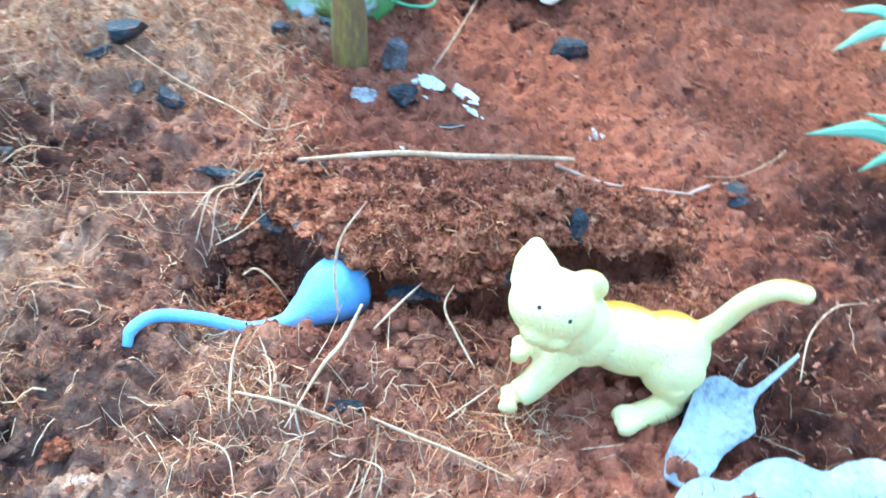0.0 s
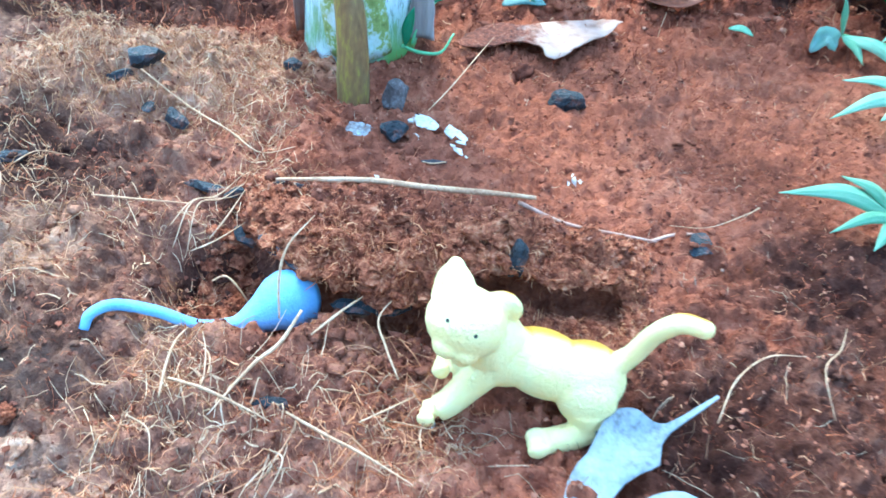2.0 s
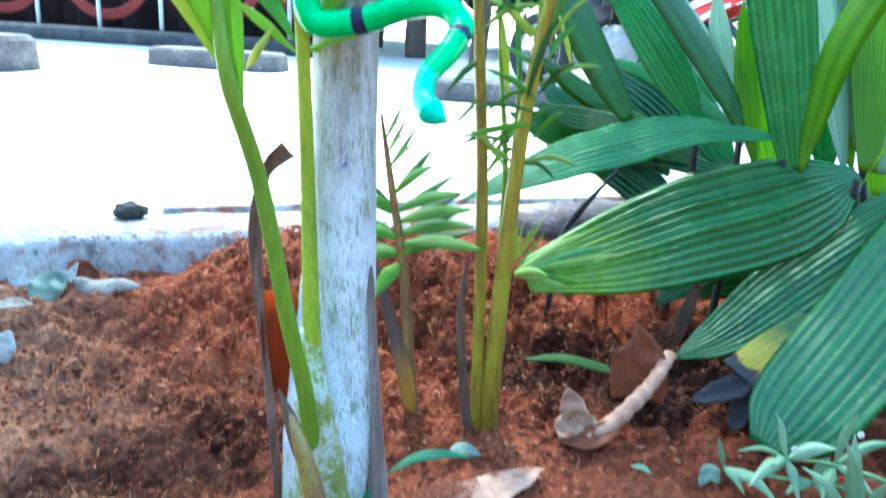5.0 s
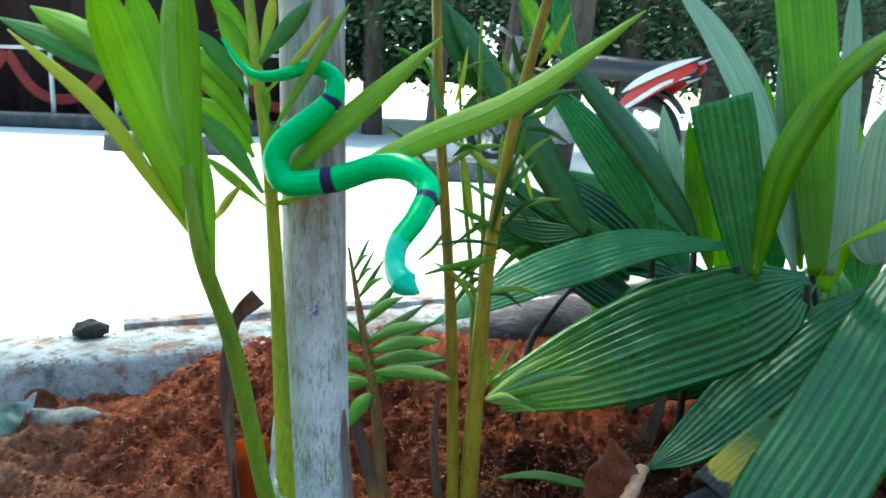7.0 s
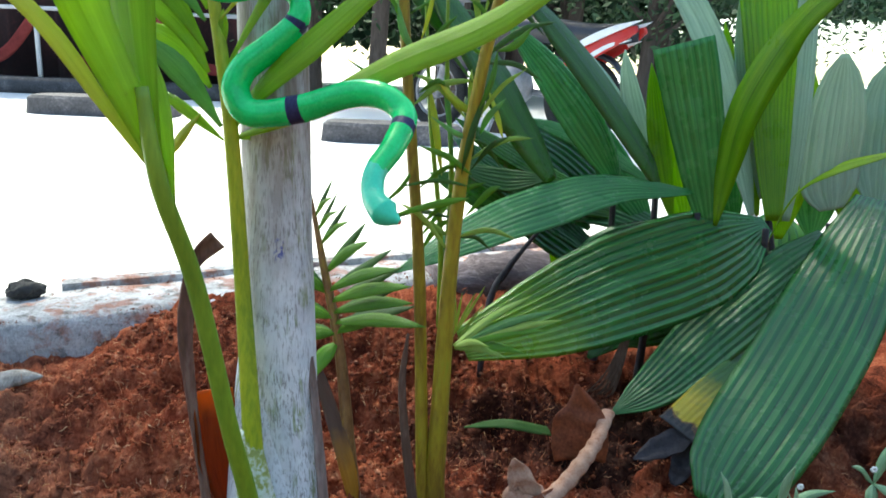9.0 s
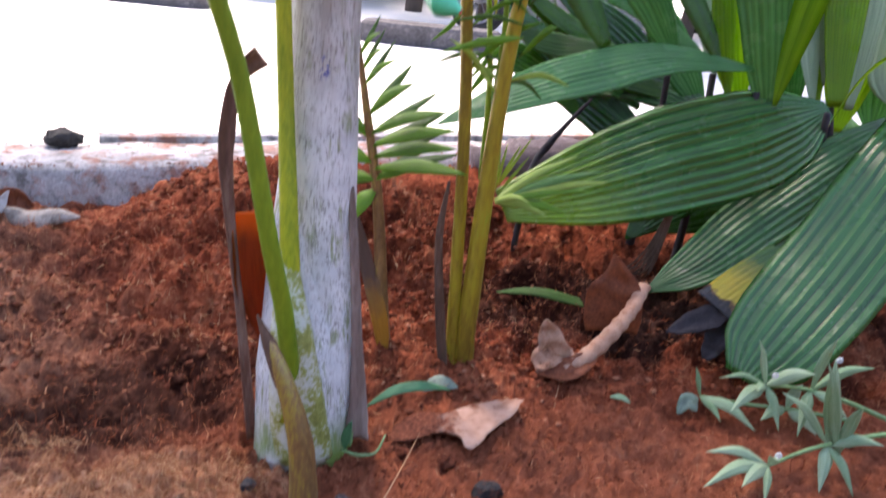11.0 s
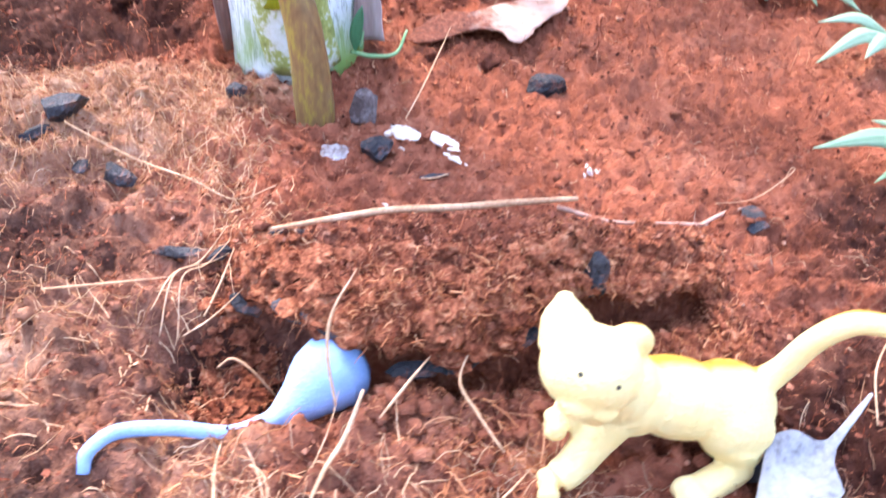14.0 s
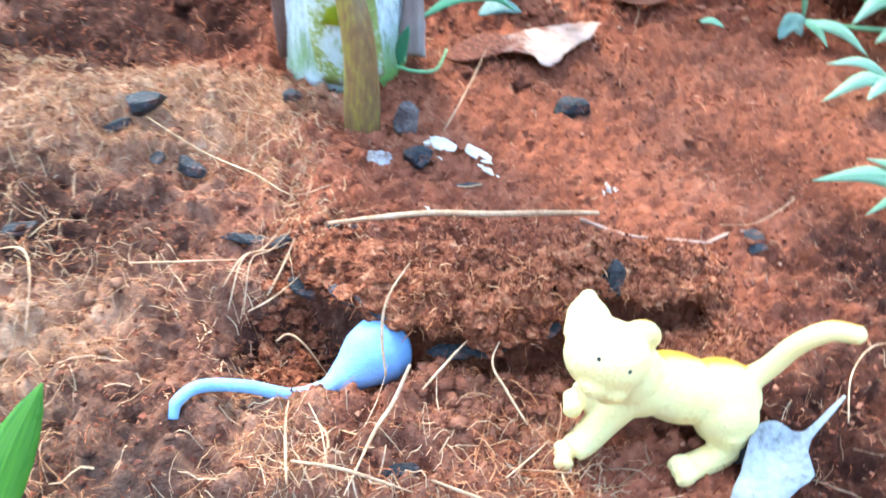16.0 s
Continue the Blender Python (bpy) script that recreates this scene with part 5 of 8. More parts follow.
# ---- broad pleated plant ----
broad = thing("broadleaf_palm", "bushy seedling palm with broad pleated dark green leaves", "palm")
FACE = (-0.1, -0.85, 0.55)
for mat, pts, w, nrm, prof, pl, lab in (
    (BROAD_TIP, [(0.3567, 0.5990, 0.2020), (0.2912, 0.5750, 0.1756), (0.2113, 0.5450, 0.1538), (0.1366, 0.5150, 0.1310), (0.0688, 0.4820, 0.1165)], 0.100, FACE, [0.16, 0.74, 0.95, 1.0, 0.97, 0.88, 0.72, 0.5, 0.28], 10, ""),
    (BROAD_TEAL, [(0.2828, 0.6000, 0.2298), (0.2002, 0.5750, 0.2343), (0.1291, 0.5450, 0.2188), (0.0723, 0.5100, 0.2013), (0.0126, 0.4750, 0.1766)], 0.050, (-0.1, -0.6, 0.8), LANCE, 7, ""),
    (BROAD, [(0.4054, 0.5750, 0.1954), (0.3533, 0.5650, 0.1521), (0.2966, 0.5500, 0.1058), (0.2493, 0.5350, 0.0642), (0.2083, 0.5240, 0.0396)], 0.058, (-0.5, -0.8, 0.5), [0.45, 0.85, 1, 1, 0.95, 0.78, 0.5, 0.06], 7, ""),
    (YELLOWING, [(0.4097, 0.5850, 0.1088), (0.3494, 0.5400, 0.0889), (0.2927, 0.4950, 0.0748), (0.2453, 0.4550, 0.0587)], 0.044, (-0.5, -0.8, 0.5), [0.6, 0.9, 1, 1, 1, 1, 0.98, 0.95], 7, "drooping leaf with a yellow, withered end"),
    (BROAD, [(0.4178, 0.5300, 0.2402), (0.3637, 0.4750, 0.1728), (0.3229, 0.4450, 0.1160), (0.2792, 0.4150, 0.0662), (0.2523, 0.4000, 0.0292)], 0.080, (-0.55, -0.8, 0.45), [0.5, 0.8, 0.95, 1, 1, 1, 0.95, 0.8, 0.35], 8, ""),
    (BROAD_TEAL, [(0.3019, 0.6000, 0.2029), (0.2931, 0.6000, 0.2405), (0.2748, 0.6000, 0.3080), (0.2588, 0.6000, 0.3630)], 0.056, (-0.05, -1, 0.05), [0.40, 0.55, 0.68, 0.80, 0.90, 0.96, 1.0, 1.0], 6, "upright leaf with a torn, squared end browned along the edge"),
    (BROAD_LIME, [(0.2724, 0.6150, 0.1980), (0.2579, 0.6150, 0.2472), (0.2467, 0.6200, 0.2999), (0.2373, 0.6200, 0.3442)], 0.024, (0.3, -1, 0.1), LANCE, 4, ""),
    (BROAD_PALE, [(0.2641, 0.6400, 0.2148), (0.2427, 0.6400, 0.2704), (0.2270, 0.6450, 0.3188), (0.2191, 0.6500, 0.3562)], 0.024, (0.2, -1, 0.1), LANCE, 4, ""),
    (BROAD_LIME, [(0.3001, 0.5800, 0.2023), (0.2992, 0.5700, 0.2539), (0.2992, 0.5500, 0.3083), (0.3120, 0.5200, 0.3649), (0.3172, 0.4700, 0.3965), (0.3490, 0.4400, 0.4284)], 0.032, (-0.7, -0.7, 0.4), LANCE, 3, ""),
    (BROAD_PALE, [(0.3570, 0.6300, 0.1984), (0.3399, 0.6450, 0.2684), (0.3092, 0.6600, 0.3597), (0.2691, 0.6800, 0.4291), (0.2242, 0.7000, 0.4834)], 0.042, (0.4, -0.9, 0.2), LANCE, 6, ""),
    (BROAD_LIME, [(0.3731, 0.6200, 0.2015), (0.3697, 0.6400, 0.2759), (0.3607, 0.6600, 0.3832), (0.3489, 0.6900, 0.5017)], 0.060, (0.1, -1, 0.1), RISING, 9, ""),
    (BROAD_PALE, [(0.3946, 0.6400, 0.1977), (0.3978, 0.6500, 0.2759), (0.4013, 0.6700, 0.3796), (0.4001, 0.6900, 0.4878)], 0.022, (-0.2, -1, 0.1), STRAP, 5, ""),
    (BROAD_PALE, [(0.3754, 0.6600, 0.2158), (0.3499, 0.6600, 0.3008), (0.3404, 0.6700, 0.3609), (0.3348, 0.6800, 0.4207)], 0.020, (0.2, -1, 0.1), LANCE, 4, ""),
    (BROAD_LIME, [(0.3750, 0.6600, 0.1980), (0.3525, 0.6700, 0.2771), (0.3229, 0.6800, 0.3878)], 0.032, (0.2, -1, 0.1), LANCE, 5, ""),
    (BROAD_PALE, [(0.4506, 0.6600, 0.2075), (0.4435, 0.6600, 0.2422), (0.4409, 0.6600, 0.3046), (0.4372, 0.6600, 0.3621)], 0.062, (0, -1, 0.1), ROUND, 7, "grey-green underside of an upright leaf"),
    (BROAD_PALE, [(0.4975, 0.6600, 0.2155), (0.4973, 0.6700, 0.2834), (0.4963, 0.6800, 0.3559)], 0.062, (0, -1, 0.1), ROUND, 7, "grey-green underside of an upright leaf"),
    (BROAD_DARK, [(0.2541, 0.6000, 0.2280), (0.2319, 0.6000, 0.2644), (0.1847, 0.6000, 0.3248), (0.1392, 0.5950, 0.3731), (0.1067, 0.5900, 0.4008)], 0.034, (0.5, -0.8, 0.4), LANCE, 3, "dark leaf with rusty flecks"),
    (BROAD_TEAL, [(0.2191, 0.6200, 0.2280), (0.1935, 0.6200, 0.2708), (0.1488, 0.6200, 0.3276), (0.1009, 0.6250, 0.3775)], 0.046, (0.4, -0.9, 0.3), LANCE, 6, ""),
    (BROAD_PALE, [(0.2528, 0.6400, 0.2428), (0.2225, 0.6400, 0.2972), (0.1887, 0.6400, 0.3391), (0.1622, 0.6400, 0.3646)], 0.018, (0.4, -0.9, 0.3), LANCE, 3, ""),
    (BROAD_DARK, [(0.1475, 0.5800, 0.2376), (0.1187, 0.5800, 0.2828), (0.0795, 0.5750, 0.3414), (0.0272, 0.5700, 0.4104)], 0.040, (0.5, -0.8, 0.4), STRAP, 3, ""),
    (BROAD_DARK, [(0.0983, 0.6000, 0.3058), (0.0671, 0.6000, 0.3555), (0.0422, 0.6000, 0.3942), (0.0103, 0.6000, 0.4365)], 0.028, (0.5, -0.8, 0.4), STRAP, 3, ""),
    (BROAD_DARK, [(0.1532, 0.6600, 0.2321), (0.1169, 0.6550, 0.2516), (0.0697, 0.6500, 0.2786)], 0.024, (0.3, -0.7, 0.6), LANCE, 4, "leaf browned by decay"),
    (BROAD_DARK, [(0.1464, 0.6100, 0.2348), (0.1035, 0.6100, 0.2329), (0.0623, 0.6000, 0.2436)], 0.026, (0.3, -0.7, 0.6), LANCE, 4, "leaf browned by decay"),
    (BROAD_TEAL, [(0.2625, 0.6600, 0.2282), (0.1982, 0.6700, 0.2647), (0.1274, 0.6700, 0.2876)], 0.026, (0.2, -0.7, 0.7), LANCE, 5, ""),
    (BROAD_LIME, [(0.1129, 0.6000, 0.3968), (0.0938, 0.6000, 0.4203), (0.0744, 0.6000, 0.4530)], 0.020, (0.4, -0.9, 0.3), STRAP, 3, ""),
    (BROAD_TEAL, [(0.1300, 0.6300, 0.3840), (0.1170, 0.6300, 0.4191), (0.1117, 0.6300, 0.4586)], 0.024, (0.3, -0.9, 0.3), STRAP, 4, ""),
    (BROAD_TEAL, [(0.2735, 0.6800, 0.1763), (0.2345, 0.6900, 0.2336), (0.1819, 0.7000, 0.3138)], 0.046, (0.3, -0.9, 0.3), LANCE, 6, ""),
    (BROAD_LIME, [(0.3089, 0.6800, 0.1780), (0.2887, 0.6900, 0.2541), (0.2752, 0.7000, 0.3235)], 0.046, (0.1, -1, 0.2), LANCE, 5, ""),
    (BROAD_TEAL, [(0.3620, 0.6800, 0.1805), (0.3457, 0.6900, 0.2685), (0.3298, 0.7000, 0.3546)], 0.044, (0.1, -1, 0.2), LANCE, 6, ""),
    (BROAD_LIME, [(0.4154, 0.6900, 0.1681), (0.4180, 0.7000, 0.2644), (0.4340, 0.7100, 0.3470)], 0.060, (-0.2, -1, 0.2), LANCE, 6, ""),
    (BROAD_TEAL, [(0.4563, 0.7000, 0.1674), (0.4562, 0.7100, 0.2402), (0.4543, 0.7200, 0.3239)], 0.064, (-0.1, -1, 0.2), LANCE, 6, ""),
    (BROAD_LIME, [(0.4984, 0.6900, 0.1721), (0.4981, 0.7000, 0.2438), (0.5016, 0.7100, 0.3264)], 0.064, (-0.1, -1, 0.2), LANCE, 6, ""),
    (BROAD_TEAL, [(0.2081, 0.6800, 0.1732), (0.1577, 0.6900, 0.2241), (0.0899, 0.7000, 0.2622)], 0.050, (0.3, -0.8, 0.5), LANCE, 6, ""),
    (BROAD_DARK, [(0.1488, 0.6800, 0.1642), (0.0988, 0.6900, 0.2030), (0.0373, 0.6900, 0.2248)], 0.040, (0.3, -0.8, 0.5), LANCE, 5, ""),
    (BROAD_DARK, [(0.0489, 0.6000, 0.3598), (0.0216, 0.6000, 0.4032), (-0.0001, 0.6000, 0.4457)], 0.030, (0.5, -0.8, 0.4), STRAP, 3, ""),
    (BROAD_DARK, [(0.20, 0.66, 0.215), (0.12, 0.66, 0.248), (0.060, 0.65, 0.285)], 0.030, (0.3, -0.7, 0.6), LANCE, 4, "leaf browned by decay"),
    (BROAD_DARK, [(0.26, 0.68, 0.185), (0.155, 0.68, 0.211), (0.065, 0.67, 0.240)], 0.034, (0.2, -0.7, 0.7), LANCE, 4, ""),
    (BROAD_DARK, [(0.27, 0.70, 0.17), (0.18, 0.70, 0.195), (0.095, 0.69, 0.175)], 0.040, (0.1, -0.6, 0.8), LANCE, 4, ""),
    # four back leaves added to keep the sun off the soil below
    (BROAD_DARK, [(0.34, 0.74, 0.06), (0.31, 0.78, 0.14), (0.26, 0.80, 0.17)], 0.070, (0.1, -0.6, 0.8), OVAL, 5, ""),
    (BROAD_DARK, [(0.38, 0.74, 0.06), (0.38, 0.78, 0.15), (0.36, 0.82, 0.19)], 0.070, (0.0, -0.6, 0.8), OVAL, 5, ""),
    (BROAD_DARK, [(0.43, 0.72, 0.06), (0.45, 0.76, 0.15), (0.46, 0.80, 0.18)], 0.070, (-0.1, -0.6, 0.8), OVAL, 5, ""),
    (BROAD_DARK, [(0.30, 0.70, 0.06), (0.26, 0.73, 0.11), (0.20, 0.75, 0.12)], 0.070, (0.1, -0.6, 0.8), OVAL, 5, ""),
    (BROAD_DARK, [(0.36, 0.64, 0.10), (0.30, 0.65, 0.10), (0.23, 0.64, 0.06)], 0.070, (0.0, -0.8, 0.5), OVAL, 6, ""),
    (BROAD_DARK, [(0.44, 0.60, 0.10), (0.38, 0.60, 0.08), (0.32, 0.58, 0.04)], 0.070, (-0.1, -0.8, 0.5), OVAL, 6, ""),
    (BROAD_LIME, [(0.3480, 0.5700, 0.1965), (0.3482, 0.5400, 0.2393), (0.3565, 0.5000, 0.2684), (0.3857, 0.4600, 0.2891)], 0.024, (-0.3, -0.35, 0.9), LANCE, 3, ""),
    (BROAD, [(0.30, 0.63, 0.19), (0.224, 0.64, 0.160), (0.175, 0.64, 0.110)], 0.050, FACE, OVAL, 5, ""),
    (BROAD, [(0.24, 0.69, 0.13), (0.135, 0.70, 0.209), (0.06, 0.70, 0.262)], 0.046, (0.3, -0.7, 0.7), LANCE, 5, ""),
    (BROAD, [(0.30, 0.66, 0.17), (0.20, 0.69, 0.20), (0.11, 0.70, 0.18)], 0.050, (0.1, -0.7, 0.7), LANCE, 5, ""),
    (BROAD_LIME, [(0.20, 0.72, 0.06), (0.192, 0.73, 0.13), (0.165, 0.73, 0.20)], 0.030, (0.2, -1, 0.1), LANCE, 4, ""),
    (BROAD, [(0.28, 0.68, 0.14), (0.19, 0.70, 0.235), (0.10, 0.71, 0.285)], 0.050, (0.3, -0.8, 0.5), LANCE, 5, ""),
    (BROAD, [(0.26, 0.70, 0.10), (0.17, 0.72, 0.165), (0.09, 0.72, 0.20)], 0.052, (0.2, -0.8, 0.6), LANCE, 5, ""),
    (BROAD, [(0.33, 0.60, 0.16), (0.26, 0.61, 0.13), (0.20, 0.60, 0.06)], 0.060, (0.0, -0.8, 0.5), OVAL, 6, ""),
    (BROAD, [(0.40, 0.62, 0.16), (0.34, 0.60, 0.11), (0.29, 0.57, 0.04)], 0.060, (-0.2, -0.8, 0.5), OVAL, 6, ""),
    (BROAD, [(0.50, 0.62, 0.19), (0.47, 0.56, 0.21), (0.455, 0.50, 0.18), (0.45, 0.46, 0.10)], 0.06, (-0.4, -0.8, 0.4), BROADEN, 7, ""),
):
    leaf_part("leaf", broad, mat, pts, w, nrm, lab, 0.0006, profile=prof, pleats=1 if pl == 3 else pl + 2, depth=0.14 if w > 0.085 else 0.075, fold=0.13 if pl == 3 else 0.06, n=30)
leaf_part("withered_tip", broad, BLACKENED, [(0.2524, 0.4580, 0.0549), (0.2300, 0.4550, 0.0444), (0.2081, 0.4520, 0.0359)], 0.020, (-0.1, -0.6, 0.8), "blackened withered leaf end", 0.001, profile=[0.8, 1, 1, 0.9, 0.8, 0.6, 0.4, 0.1], ragged=0.3, curl=0.4, wave=0.2)
leaf_part("withered_tip", broad, BLACKENED, [(0.2608, 0.4560, 0.0501), (0.2475, 0.4480, 0.0357), (0.2380, 0.4400, 0.0212)], 0.022, (-0.1, -0.6, 0.8), "blackened withered leaf end", 0.001, profile=[0.8, 1, 1, 0.9, 0.9, 0.8, 0.6, 0.2], ragged=0.3, curl=0.4, wave=0.2)
for k in range(11):
    a = (k - 5) / 5
    leaf_part("dry_strand", broad, SHEATH_GREY, [(0.237 + 0.002 * a, 0.588, 0.110), (0.226 + 0.005 * a, 0.581, 0.070), (0.216 + 0.008 * a, 0.574, 0.050 - 0.006 * (k % 3)), (0.204 + 0.014 * a, 0.568, 0.034 + 0.004 * (k % 2))], 0.0018, (0.3 * a, -1, 0.2), "shredded grey dry leaf", 0.0003, n=12)
part("dry_stalk", tube(bmesh.new(), [(0.095, 0.615, 0.030), (0.102, 0.620, 0.109), (0.119, 0.630, 0.141), (0.153, 0.640, 0.184)], [0.0030, 0.0036, 0.0034, 0.0012], 8, 24, wobble=0.3), BLACKENED, broad, "crooked dark dead stalk")
for x0, y0, x1, y1, z1 in ((0.36, 0.60, 0.35, 0.585, 0.20), (0.40, 0.60, 0.37, 0.63, 0.21), (0.31, 0.62, 0.29, 0.60, 0.21), (0.26, 0.63, 0.255, 0.62, 0.22), (0.42, 0.60, 0.40, 0.57, 0.21), (0.46, 0.63, 0.465, 0.66, 0.18), (0.22, 0.66, 0.225, 0.66, 0.22)):
    g = on_bed(x0, y0)
    part("stalk", tube(bmesh.new(), [(x0, y0, g.z - 0.01), ((x0 + x1) / 2 + 0.004, (y0 + y1) / 2, (g.z + z1) / 2), (x1, y1, z1)], [0.0045, 0.0035, 0.003], 8, 12, wobble=0.1), BLACKENED, broad, "dark dry leaf stalk")


# ---- toys ----
def toy_cat():
    """A stout kitten with a lifted paw, one mesh: rounded masses fused into a single skin."""
    bm = bmesh.new()

    def ball(c, s, rz=0.0, ry=0.0):
        r = bmesh.ops.create_uvsphere(bm, u_segments=20, v_segments=14, radius=1.0)
        m = Matrix.Translation(c) @ Euler((0, radians(ry), radians(rz))).to_matrix().to_4x4() @ Matrix.Diagonal((*s, 1))
        bmesh.ops.transform(bm, matrix=m, verts=r["verts"])

    ball((0.0432, 0.0785, 0.0445), (0.0116, 0.0104, 0.0100), 0, 14)      # head
    ball((0.0402, 0.0712, 0.0415), (0.0046, 0.0042, 0.0036), 0, 14)      # muzzle
    ball((0.0450, 0.0715, 0.0400), (0.0042, 0.0040, 0.0034), 0, 14)
    ball((0.0440, 0.0728, 0.0372), (0.0040, 0.0038, 0.0034))             # chin
    ball((0.0505, 0.0825, 0.0345), (0.0098, 0.0092, 0.0105))             # neck
    ball((0.0540, 0.0835, 0.0295), (0.0105, 0.0096, 0.0100))             # chest
    ball((0.0655, 0.0860, 0.0262), (0.0150, 0.0104, 0.0100), 0, 14)      # belly
    ball((0.0780, 0.0865, 0.0242), (0.0118, 0.0106, 0.0108), 0, 8)       # rump
    # ears
    tube(bm, [(0.0385, 0.0830, 0.0475), (0.0376, 0.0868, 0.0525), (0.0374, 0.0890, 0.0558)], [0.0072, 0.0056, 0.0024], 14, 10, 0.55, Vector((0, 1, 0)))
    ball((0.0374, 0.0888, 0.0556), (0.0024, 0.0016, 0.0022))
    tube(bm, [(0.0490, 0.0825, 0.0455), (0.0525, 0.0845, 0.0468), (0.0550, 0.0852, 0.0462)], [0.0062, 0.0056, 0.0040], 14, 10, 0.65, Vector((0, 1, 0)))
    ball((0.0552, 0.0853, 0.0460), (0.0026, 0.0024, 0.0040))
    # front legs, one lifted
    tube(bm, [(0.0510, 0.0800, 0.0285), (0.0455, 0.0760, 0.0210), (0.0405, 0.0722, 0.0155), (0.0375, 0.0705, 0.0138)], [0.0064, 0.0049, 0.0043, 0.0041], 14, 16)
    for d in (-1, 0, 1):
        ball((0.0352, 0.0690 + 0.0026 * d, 0.0126), (0.0030, 0.0018, 0.0027))
    tube(bm, [(0.0480, 0.0850, 0.0285), (0.0425, 0.0820, 0.0255), (0.0385, 0.0800, 0.0245)], [0.0060, 0.0050, 0.0046], 14, 12)
    for d in (-1, 0, 1):
        ball((0.0366, 0.0788 + 0.0024 * d, 0.0236), (0.0028, 0.0017, 0.0029))
    # hind legs and feet
    ball((0.0795, 0.0800, 0.0215), (0.0088, 0.0062, 0.0092), 0, 20)
    tube(bm, [(0.0805, 0.0790, 0.0190), (0.0812, 0.0775, 0.0140), (0.0790, 0.0755, 0.0112), (0.0745, 0.0725, 0.0112), (0.0705, 0.0700, 0.0116)], [0.0062, 0.0048, 0.0042, 0.0040, 0.0038], 14, 20)
    for d in (-1, 0, 1):
        ball((0.0682 + 0.0009 * d, 0.0688 - 0.0024 * d, 0.0114), (0.0034, 0.0020, 0.0030), 25)
    tube(bm, [(0.0820, 0.0920, 0.0210), (0.0810, 0.0920, 0.0140), (0.0770, 0.0900, 0.0110)], [0.0070, 0.0055, 0.0045], 14, 12)
    ball((0.0765, 0.0900, 0.0110), (0.0050, 0.0046, 0.0042))
    # tail, raised
    tube(bm, [(0.0830, 0.0880, 0.0270), (0.0890, 0.0885, 0.0345), (0.0935, 0.0880, 0.0450), (0.0990, 0.0865, 0.0524), (0.1045, 0.0850, 0.0536)], [0.0042, 0.0031, 0.0029, 0.0029, 0.0026], 12, 24)
    ball((0.1048, 0.0849, 0.0535), (0.0027, 0.0027, 0.0026))
    bmesh.ops.transform(bm, matrix=Matrix.Translation((0.0627, 0.0820, 0.0075)) @ Euler((0, radians(-5), radians(-6))).to_matrix().to_4x4() @ Matrix.Scale(0.965, 4) @ Matrix.Translation((-0.0605, -0.0800, -0.0105)), verts=bm.verts)
    ob = link_mesh("toy_cat", bm, YELLOW)
    r = ob.modifiers.new("skin", "REMESH")
    r.mode, r.voxel_size, r.use_smooth_shade = "VOXEL", 0.0005, True
    s = ob.modifiers.new("soften", "SMOOTH")
    s.factor, s.iterations = 0.5, 9
    return tagged(ob, "pale yellow rubber kitten with an orange back standing on the soil", "toy cat")


toy_cat()

# blue toy half inside the burrow
bm = bmesh.new()
tube(bm, [(-0.0672, 0.0750, 0.0110), (-0.0665, 0.0785, 0.0140), (-0.0615, 0.0835, 0.0145), (-0.050, 0.0860, 0.0125), (-0.0385, 0.0890, 0.0062), (-0.0298, 0.0955, 0.0022), (-0.0240, 0.1008, 0.0028), (-0.0190, 0.1058, 0.0044), (-0.0152, 0.1092, 0.0052), (-0.0114, 0.1120, 0.0046), (-0.0094, 0.1138, 0.0042)],
     [0.0014, 0.0017, 0.0018, 0.0018, 0.0020, 0.0029, 0.0059, 0.0095, 0.0106, 0.0094, 0.0049], 24, 70)
tagged(link_mesh("toy_mouse", bm, BLUE), "blue rubber toy with a long tail, half inside the burrow", "toy")

# green toy snake draped over the palm
SN = [(-0.100, 0.335, 0.384), (-0.090, 0.33, 0.372), (-0.079, 0.326, 0.3645), (-0.064, 0.324, 0.3645), (-0.046, 0.324, 0.370), (-0.034, 0.324, 0.364), (-0.0345, 0.322, 0.352), (-0.048, 0.320, 0.339), (-0.061, 0.318, 0.328), (-0.0645, 0.316, 0.316), (-0.056, 0.313, 0.3065), (-0.031, 0.31, 0.3095), (-0.006, 0.305, 0.318), (0.012, 0.295, 0.3185), (0.0235, 0.285, 0.310), (0.020, 0.27, 0.298), (0.0125, 0.255, 0.287), (0.0125, 0.245, 0.278), (0.018, 0.236, 0.2725), (0.0250, 0.231, 0.2695)]


def snake_slot(u, a):
    for c, w in ((0.315, 0.009), (0.575, 0.010), (0.760, 0.008)):
        k = noise.noise(Vector((1.2 * math.cos(6.283 * a), 1.2 * math.sin(6.283 * a), c * 50)))
        d = noise.noise(Vector((1.5 * math.cos(6.283 * a), 1.5 * math.sin(6.283 * a), c * 90)))
        if abs(u - c + 0.002 * d) < w * (0.68 + 0.12 * k):
            return 1
    if u > 0.9985:
        return 2
    return 3 if u + 0.02 * noise.noise(Vector((u * 60, a * 5, 1))) > 0.84 else 0


bm = tube(bmesh.new(), SN, [0.0010, 0.0018, 0.0026, 0.0034, 0.0042, 0.0052, 0.0062, 0.0070, 0.0072, 0.0074, 0.0074, 0.0072, 0.0070, 0.0066, 0.0062, 0.0058, 0.0052, 0.0050, 0.0064, 0.0012], 28, 420, 1.0, None, 0.05, snake_slot)
